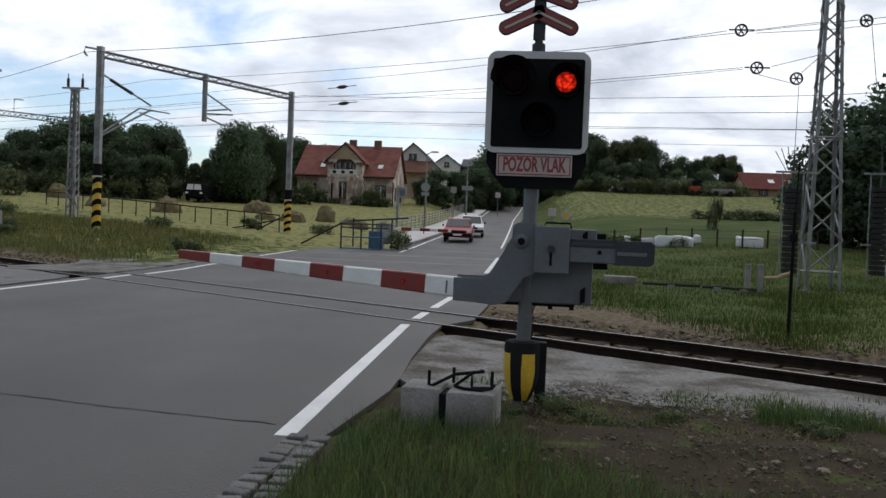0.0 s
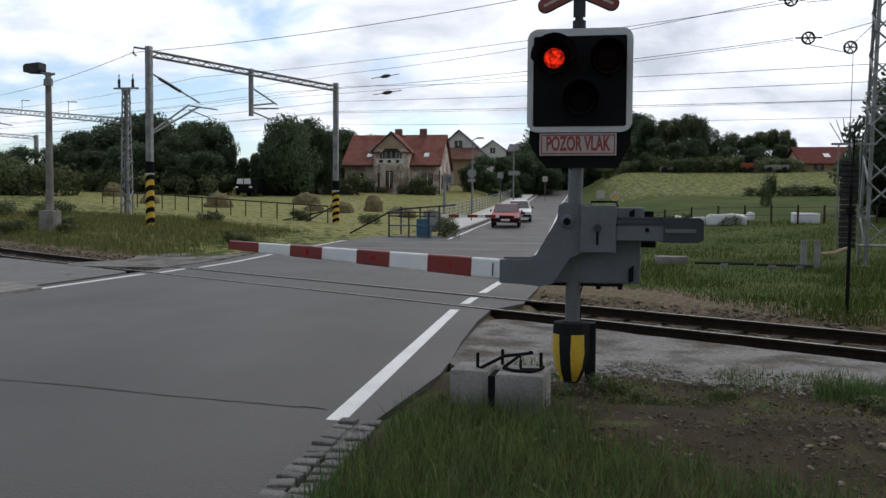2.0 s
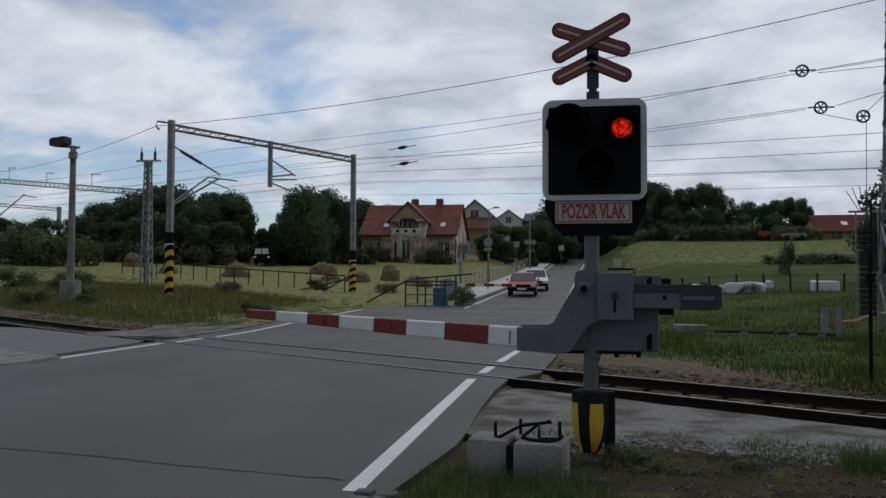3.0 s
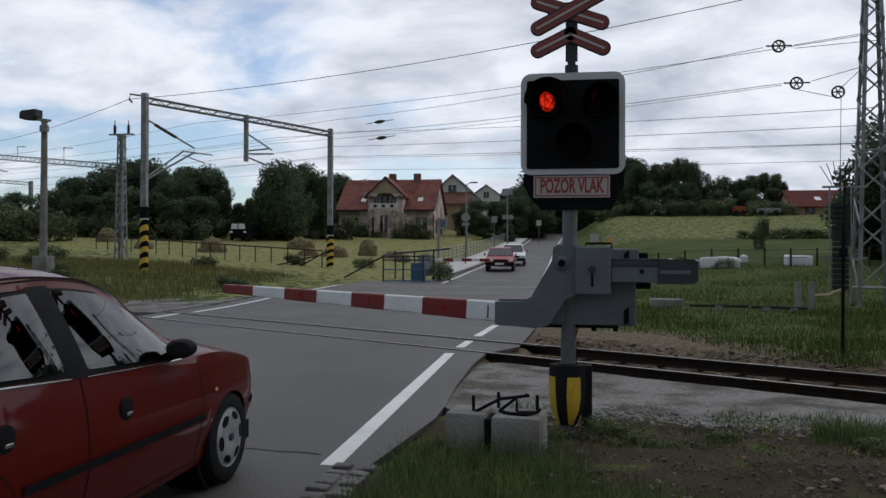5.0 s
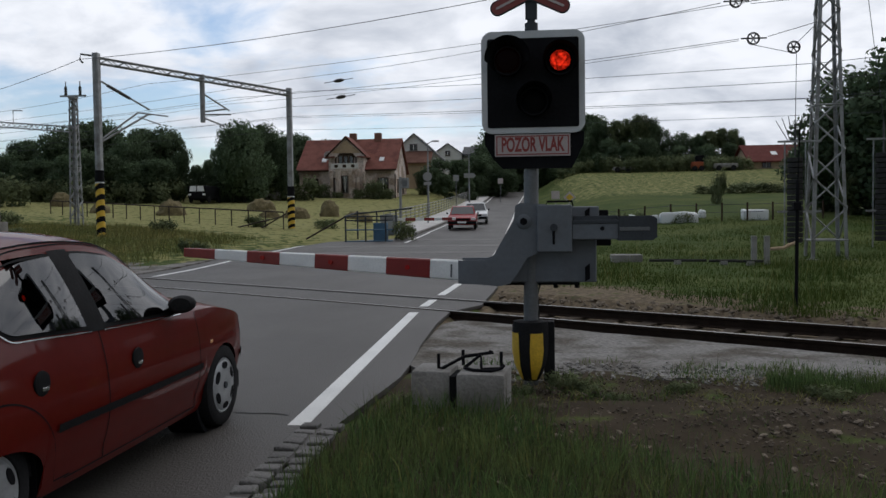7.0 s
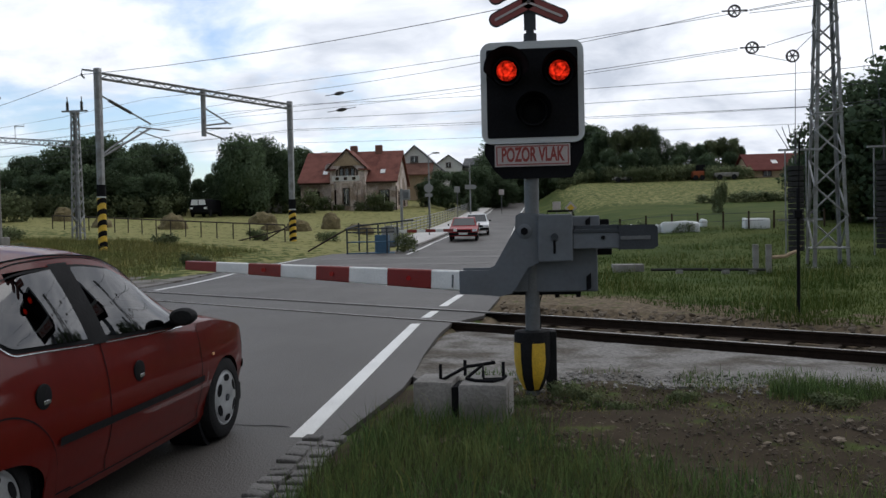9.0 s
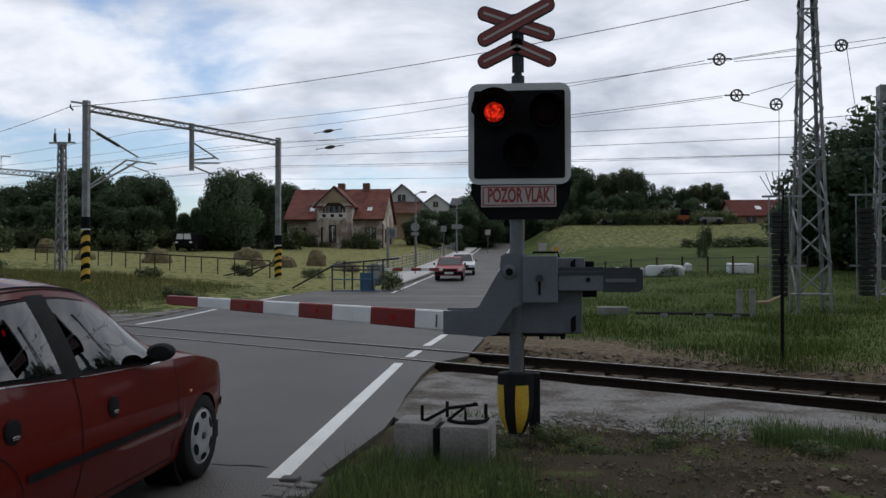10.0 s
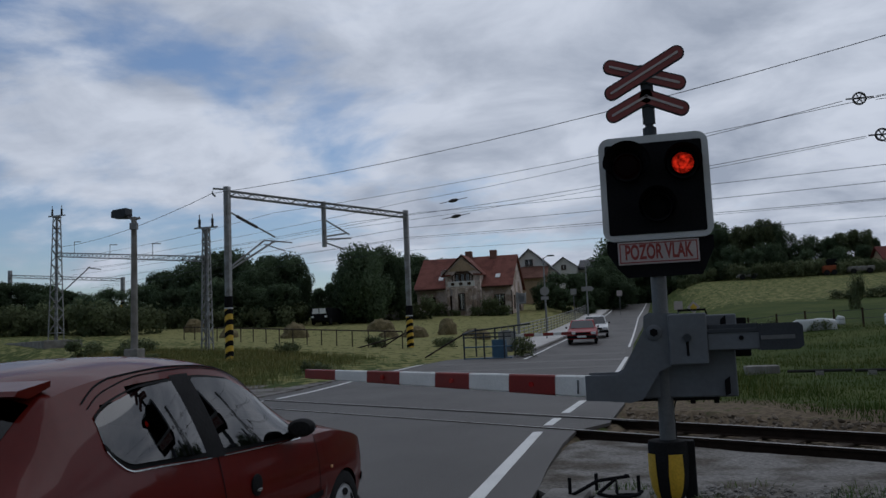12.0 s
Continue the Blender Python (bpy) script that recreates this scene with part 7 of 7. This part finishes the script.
def sign_post(x, y, h, shape, label, face, w=0.7):
    z = at_ground(x, y)
    s = thing("road_sign", label, "road sign", pose(x, y, z))
    part("post", rod((0, 0, -0.1), (0, 0, h), 0.04, seg=8), M["pole"], s)
    if shape == "round":
        part("plate", rod((0, -0.06, h - w / 2), (0, -0.04, h - w / 2), w / 2, seg=24), face, s)
        part("lower_plate", box(-w * 0.42, w * 0.42, -0.06, -0.04, h - w * 1.45, h - w * 1.08), face, s)
    elif shape == "diamond":
        part("plate", box(-w / 2, w / 2, -0.06, -0.045, -w / 2, w / 2, 0.004, pose(0, 0, h - w * 0.7, 0, 45, 0)), face, s)
        part("centre", box(-w * 0.3, w * 0.3, -0.066, -0.058, -w * 0.3, w * 0.3, 0.003, pose(0, 0, h - w * 0.7, 0, 45, 0)), M["yellow"], s, "yellow centre")
    elif shape == "arrow":
        part("plate", prism([(-w / 2, h - 0.5), (w / 2 - 0.25, h - 0.5), (w / 2, h - 0.3), (w / 2 - 0.25, h - 0.1), (-w / 2, h - 0.1)], -0.06, -0.04), face, s)
    else:
        part("plate", box(-w / 2, w / 2, -0.06, -0.04, h - w, h, 0.01), face, s)


sign_post(-6.4, 55, 3.55, "round", "back of a round grey road sign on a post", M["signback"], 0.6)
sign_post(3.25, 60, 1.75, "diamond", "yellow and white priority road sign on a post", M["signwhite"], 0.62)
sign_post(-6.86, 84, 3.4, "board", "small square road sign on a post", M["signback"], 0.6)
sign_post(2.7, 72, 1.6, "board", "small white board beside the road", M["signwhite"], 0.7)
sign_post(-2.7, 96, 2.8, "board", "tall narrow pale sign beside the road", M["signwhite"], 0.6)
part("arm", box(-0.05, 0.05, -0.05, 0.05, 0, 0.1), M["pole"], thing("post_stub", "short grey stub post beside the railing", "post", pose(-5.7, 46, at_ground(-5.7, 46))))


def street_lamp(x, y, h, arrow=False):
    z = at_ground(x, y)
    s = thing("street_lamp", "tall grey street lamp beside the road", "street lamp", pose(x, y, z), "street lamps")
    part("post", rod((0, 0, -0.2), (0, 0, h), 0.09, 0.055, 10), M["steel"], s, smooth=True)
    part("arm", bm_path(bmesh.new(), [(0, 0, h - 0.05), (0.3, 0, h + 0.12), (0.7, 0, h + 0.15)], 0.035), M["steel"], s)
    part("lamp_head", box(0.35, 0.95, -0.12, 0.12, h + 0.10, h + 0.22, 0.03), M["steel"], s)
    if arrow:
        part("direction_board", prism([(-0.5, 3.1), (0.5, 3.1), (0.68, 3.32), (0.5, 3.55), (-0.5, 3.55)], -0.14, -0.10), M["signback"], s, "pale direction board")


street_lamp(-8.1, 70, 6.1)
street_lamp(-5.4, 82, 5.9, True)
st = thing("signal_mast", "grey mast of the opposite crossing signal", "railway signal", pose(-6.97, 46.5, at_ground(-6.97, 46.5)))
part("mast", rod((0, 0, -0.2), (0, 0, 3.15), 0.08, seg=10), M["steel"], st)
part("signal_board_back", box(0.02, 0.5, -0.05, 0.05, 2.5, 3.1, 0.04), M["steel"], st)
part("support_plate", box(0.12, 0.4, -0.07, -0.05, 2.6, 2.95), M["pole"], st)

# sidewalk with its railing beside the far road
strip("sidewalk", [float(v) for v in span(44, 110, 33)], lambda y: edge_left(y) - 2.2 * min(1, (y - 43) / 6), lambda y: edge_left(y) - 0.05, 0.14, M["pale"], "pale raised sidewalk beside the road", "pavement", cross=3, thick=0.25)
strip("kerb", [float(v) for v in span(44, 110, 33)], lambda y: edge_left(y) - 0.05, lambda y: edge_left(y) + 0.10, 0.12, M["concrete"], "grey kerb stones beside the road", "kerb", cross=1, thick=0.2)
rl = thing("sidewalk_railing", "grey steel railing along the rising sidewalk", "railing")
pr = None
for y in span(47, 105, 30):
    x = edge_left(y) - 2.3 + 0.004 * (y - 47)
    p = Vector((x, y, float(road_z(y)) + 0.1))
    part("post", rod(p, p + Vector((0, 0, 1.1)), 0.03, seg=6), M["steel"], rl)
    if pr is not None:
        for hgt in (1.1, 0.88, 0.66, 0.44, 0.22):
            part("rail", rod(pr + Vector((0, 0, hgt)), p + Vector((0, 0, hgt)), 0.028, seg=6), M["steel"], rl)
    pr = p

# white wrapped bales and slabs in the right meadow
for x, y, w, h, in ((6.2, 44, 1.5, 0.5), (7.9, 43.5, 1.9, 0.62), (12.1, 45, 1.3, 0.62), (9.8, 47, 0.35, 0.45)):
    b = thing("wrapped_bale", "white wrapped bale lying in the meadow", "bale", pose(x, y, at_ground(x, y)), "white bales")
    bm = box(-w / 2, w / 2, -0.35, 0.35, -0.05, h * 0.85, 0.09)
    bmesh.ops.subdivide_edges(bm, edges=list(bm.edges), cuts=2, use_grid_fill=True)
    for v in bm.verts:      # sagging wrap
        v.co.z += 0.10 * noise.noise(Vector((v.co.x * 2.3 + x, v.co.y * 3, y))) * (v.co.z > 0.1)
    part("wrap", bm, M["bale"], b, smooth=True)
wf = thing("wire_fence", "thin dark field fence of wooden posts", "fence")
for k in range(10):
    x, y = 3.5 + 1.35 * k, 43.0 + 0.25 * k
    z = at_ground(x, y)
    part("post", rod((x, y, z - 0.1), (x, y, z + 0.95), 0.05, seg=6), M["wood"], wf)
for hgt in (0.45, 0.85):
    part("strand", bm_path(bmesh.new(), [(3.5 + 1.35 * k, 43.0 + 0.25 * k, at_ground(3.5 + 1.35 * k, 43 + 0.25 * k) + hgt) for k in range(10)], 0.012, 5), M["wire"], wf)
sl = thing("concrete_trough_lid", "pale concrete slab lying in the grass", "concrete slab", pose(3.2, 25.2, 0.0))
part("slab", box(-0.6, 0.3, -0.3, 0.3, 0.0, 0.26, 0.02), M["concrete"], sl)
for x, y, w in ((4.4, 24.3, 1.6), (5.6, 23.9, 0.8), (6.25, 23.6, 0.7)):
    t = thing("cable_trough", "dark pipe piece lying along the track", "pipe", pose(x, y, -0.08, 0, 0, -8), "cable troughs")
    part("pipe", rod((-w / 2, 0, 0.2), (w / 2, 0, 0.2), 0.04, seg=10), M["weight"], t)
    part("rest", box(-0.1, 0.1, -0.1, 0.1, -0.2, 0.2), M["concrete"], t)
for x, y in ((6.4, 23.8), (6.75, 23.8)):
    t = thing("concrete_post", "short grey concrete post by the track", "post", pose(x, y, 0), "concrete posts")
    part("post", box(-0.07, 0.07, -0.07, 0.07, -0.1, 0.82, 0.015), M["concrete"], t)
t = thing("pipe_bend", "bent pale pipe end beside the concrete posts", "pipe", pose(7.1, 23.8, 0))
part("pipe", bm_path(bmesh.new(), [(-0.25, 0, 0.45), (0.1, 0, 0.47), (0.25, 0, 0.55), (0.45, 0, 0.62), (0.5, 0, 0.78)], 0.05, 8), M["ochre"], t)
cb = thing("relay_cabinet", "grey trackside cabinet on a stand", "cabinet", pose(12.7, 28.5, 0))
part("body", box(-0.35, 0.35, -0.2, 0.2, 1.0, 2.3, 0.03), M["weight"], cb)
part("stand", box(-0.12, 0.12, -0.1, 0.1, -0.1, 1.0), M["steel"], cb)
# platform and low things far left
pf = thing("platform", "low grey concrete platform edge beside the tracks", "platform", pose(-40, 49, at_ground(-40, 49), 0, 0, -35))
part("slab", box(-9, 4, -1.2, 1.2, -0.4, 0.3, 0.03), M["concrete"], pf)


# ---- kerb of granite setts along the near road edge, grass, cracks ----
def setts():
    k = thing("sett_kerb", "double row of worn granite setts along the road edge", "kerb", kind="structure")
    rnd = random.Random(8)
    bm = box(-0.07, 0.07, -0.05, 0.05, -0.10, 0.0, 0.012)
    first = None
    for row in range(2):
        y = 1.6
        while y < 5.62:
            x = np.interp(y, [1.6, 4.2, 5.6], [-1.52, -1.50, -1.50]) + row * 0.162
            if first is None:
                first = part("sett", bm, M["setts"], k)
                o = first
            else:
                o = new("sett", first.data)
                o.parent = k
            s = rnd.uniform(0.85, 1.1)
            o.matrix_basis = pose(x + rnd.uniform(-0.008, 0.008), y + 0.06 * row, 0.02 + rnd.uniform(-0.016, 0.012), rnd.uniform(-6, 6), rnd.uniform(-6, 6), rnd.uniform(-8, 8)) @ Matrix.Diagonal((rnd.uniform(0.88, 1.04), s, 1, 1))
            y += 0.122 * s + rnd.uniform(0.006, 0.02)
    return k


setts()


def crack(pts, w):
    ob = thing("road_crack", "thin dark crack across the asphalt", "crack", kind="structure")
    bm = bmesh.new()
    rnd = random.Random(4)
    up, dn = [], []
    for k in range(41):
        f = k / 40 * (len(pts) - 1)
        i = min(int(f), len(pts) - 2)
        p = Vector(pts[i]).lerp(Vector(pts[i + 1]), f - i)
        d = rnd.uniform(-0.015, 0.015)
        ww = w * rnd.uniform(0.4, 1.2)
        up.append(bm.verts.new((p.x, p.y + d + ww, 0.003)))
        dn.append(bm.verts.new((p.x, p.y + d - ww, 0.003)))
    for k in range(40):
        bm.faces.new((dn[k], dn[k + 1], up[k + 1], up[k]))
    part("crack", bm, M["rubber"], ob)


crack([(-8.5, 6.9), (-4.22, 6.36), (-3.0, 6.1), (-1.75, 5.91)], 0.010)
for y0, y1 in ((30.2, 31.0), (34.0, 35.2), (38.6, 39.5)):
    strip("asphalt_patch", span(y0, y1, 2), lambda y: max(edge_left(y), -9.0) + 0.3, lambda y: edge_right(y) - 0.3, 0.003, M["patch"], "darker mended strip across the asphalt", "road patch", cross=3, thick=0.003)


def blades(name, label, n, place, h, w, material, seed, lean=0.35):
    """Grass as one mesh: bent blades of two faces."""
    rng = np.random.default_rng(seed)
    P = place(rng, n)
    n = len(P)
    P[:, 2] = height(P[:, 0], P[:, 1]) + P[:, 2]
    hh = rng.uniform(h[0], h[1], n) * rng.uniform(0.6, 1.0, n)
    ww = rng.uniform(0.6, 1.2, n) * w
    a, b = rng.uniform(0, 2 * np.pi, n), rng.uniform(0, 2 * np.pi, n)
    side = np.stack([np.cos(a), np.sin(a), 0 * a], 1) * ww[:, None]
    ln = rng.uniform(0.1, 1.0, n) * lean
    bend = np.stack([np.cos(b), np.sin(b), 0 * b], 1) * (hh * ln)[:, None]
    up = np.stack([0 * hh, 0 * hh, hh], 1)
    V = np.stack([P - side, P + side, P + side * 0.75 + bend * 0.35 + up * 0.55, P - side * 0.75 + bend * 0.35 + up * 0.55, P + bend + up * (1 - 0.3 * ln[:, None])], 1).reshape(-1, 3)
    k = np.arange(n) * 5
    me = bpy.data.meshes.new(name)
    me.vertices.add(len(V))
    me.vertices.foreach_set("co", V.astype(np.float32).ravel())
    idx = np.concatenate([np.stack([k, k + 1, k + 2, k + 3], 1), np.stack([k + 3, k + 2, k + 4, k + 4], 1)], 1)[:, :7]
    me.loops.add(7 * n)
    me.loops.foreach_set("vertex_index", idx.astype(np.int32).ravel())
    me.polygons.add(2 * n)
    me.polygons.foreach_set("loop_start", (np.arange(n)[:, None] * 7 + np.array([0, 4])).astype(np.int32).ravel())
    me.update(calc_edges=True)
    me.validate()
    me.materials.append(material)
    return tagged(new(name, me), label, "grass", kind="stuff")


def patchy(P, scale, cut, seed):
    keep = [noise.noise(Vector((x * scale, y * scale, seed))) > cut for x, y, _ in P]
    return P[np.array(keep)]


def near_place(rng, n):
    P = np.stack([rng.uniform(-1.25, 2.6, n), rng.uniform(1.7, 6.0, n), np.full(n, 0.03)], 1)
    er = np.interp(P[:, 1], [1.6, 4.4, 5.2, 5.7, 6.3], [-1.28, -1.22, -1.1, -1.05, -0.95])
    lim = np.interp(P[:, 0], [-1.2, 0.0, 0.3, 0.8, 1.5, 2.6], [5.95, 5.75, 5.2, 4.5, 4.0, 3.6])
    P = P[(P[:, 0] > er) & (P[:, 1] < lim + 0.25 * rng.standard_normal(len(P)))]
    return patchy(P, 1.1, -0.42, 1)


def sparse_place(rng, n):
    P = np.stack([rng.uniform(-0.8, 7.5, n), rng.uniform(3.5, 8.2, n), np.full(n, 0.0)], 1)
    return patchy(P, 1.5, 0.06, 2)


def clear(P):
    er = np.array([edge_right(y) for y in P[:, 1]])
    el = np.array([edge_left(y) for y in P[:, 1]])
    return P[(P[:, 0] > er + 0.25) | (P[:, 0] < el - 0.5)]


def right_place(rng, n):
    y = 9 + 38 * rng.uniform(0, 1, n) ** 1.6
    P = clear(np.stack([rng.uniform(-1, 1, n) * (3 + 0.36 * y) + 6 + 0.20 * y, y, np.zeros(n)], 1))
    u = beyond(P[:, 0], P[:, 1])
    return P[(u > 1.15 + 0.5 * np.sin(P[:, 0] * 1.3) + 1.5 * step(4.0, 1.0, P[:, 0])) & (P[:, 0] > -0.6)]


def tuft_place(rng, n):
    return patchy(right_place(rng, n), 0.35, 0.05, 11)


def left_place(rng, n):
    y = 18 + 26 * rng.uniform(0, 1, n)
    P = clear(np.stack([-10 - rng.uniform(0, 1, n) * 20, y, np.zeros(n)], 1))
    u = beyond(P[:, 0], P[:, 1])
    return P[(u > 1.6) & (u < 13) & ((P[:, 0] < -13.0 + 0.35 * np.sin(P[:, 1] * 1.7) + rng.exponential(0.5, len(P))) | (P[:, 1] > 37.4))]


def verge_place(rng, n):
    x = rng.uniform(1.4, 7.5, n)
    y = np.interp(x, [1.4, 3.2, 6.0, 9.0], [7.2, 6.95, 5.2, 3.0]) + rng.normal(0, 0.18, n)
    return patchy(np.stack([x, y, np.zeros(n)], 1), 0.9, 0.0, 6)


blades("near_grass", "dense green grass on the verge", 30000, near_place, (0.10, 0.32), 0.0032, M["lawn"], 1, 0.7)
blades("near_dry_grass", "dry pale blades among the green verge grass", 2600, near_place, (0.12, 0.36), 0.0026, M["drygrass"], 15, 0.7)
blades("verge_weeds", "thin weeds and grass tufts on bare dirt", 26000, sparse_place, (0.03, 0.13), 0.0032, M["lawn"], 2, 0.9)
def straw_place(rng, n):
    P = np.stack([rng.uniform(-0.6, 7.0, n), rng.uniform(3.2, 7.4, n), np.full(n, 0.02)], 1)
    return patchy(P, 1.6, -0.1, 8)


blades("straw", "dry straw and dead stems lying on the dirt", 14000, straw_place, (0.03, 0.10), 0.0025, M["drygrass"], 8, 2.2)
blades("path_grass", "grass tufts along the concrete strip", 11000, verge_place, (0.06, 0.26), 0.0035, M["lawn"], 6, 0.6)
blades("trackside_grass", "tall green grass beyond the track", 90000, right_place, (0.04, 0.15), 0.007, M["grass"], 3, 0.9)
blades("trackside_tufts", "taller tufts of green grass beyond the track", 80000, tuft_place, (0.10, 0.34), 0.006, M["grass"], 12, 0.8)
blades("trackside_dry_grass", "tall pale grass stems beyond the track", 9000, tuft_place, (0.2, 0.6), 0.004, M["drygrass"], 4, 0.35)
blades("meadow_edge_grass", "tall green grass between the tracks and the meadow", 60000, left_place, (0.06, 0.40), 0.008, M["meadow"], 5, 0.7)
blades("meadow_edge_dry_grass", "pale seed heads between the tracks and the meadow", 18000, left_place, (0.15, 0.55), 0.006, M["drygrass"], 7, 0.35)


# ---- what moves ----
CAR_X, CAR_STOP, CAR_YAW = -2.93, 5.605, -1.2


def car_way(t):
    """Metres that the car still has to go at t seconds."""
    if t >= 5.5:
        return 0.0
    if t >= 4.8:
        return 0.5 * 3.95 * (5.5 - t) ** 2
    d = 4.8 - t
    return 0.5 * 3.95 * 0.7**2 + 3.95 * 0.7 * d + 0.5 * 1.4 * d * d


def motions():
    times = sorted(set([round(0.05 * k, 3) for k in range(0, 113)] + [12.0]))
    walk(CAR, [(t, pose(CAR_X, CAR_STOP - car_way(t), 0, 0, 0, CAR_YAW)) for t in times])
    for w in WHEELS:
        x, y, z = w.location
        walk(w, [(t, pose(x, y, z, math.degrees(car_way(t) / R_WHEEL), 0, 0)) for t in times])
    # the two red lamps flash in turn
    swaps = [0.57, 1.22, 1.87, 2.58, 3.18, 3.84, 4.48, 5.10, 5.75, 6.40, 7.05, 7.69, 8.32, 8.97, 9.60, 10.25, 10.88, 11.58]
    for name, start in (("right", 0.0), ("left", 180.0)):
        lens = LAMPS[name]
        x, y, z = lens.location
        a, rows = start, [(0.0, start)]
        for s in swaps:
            if s == 8.97:   # for a moment both glow
                s = 8.94 if name == "right" else 9.07
            rows += [(s - 0.05, a), (s - 0.0167, a + 60), (s + 0.0167, a + 120), (s + 0.05, a + 180)]
            a += 180
        rows.append((12.0, a))
        walk(lens, [(t, pose(x, y, z, 0, 0, d)) for t, d in rows])


motions()
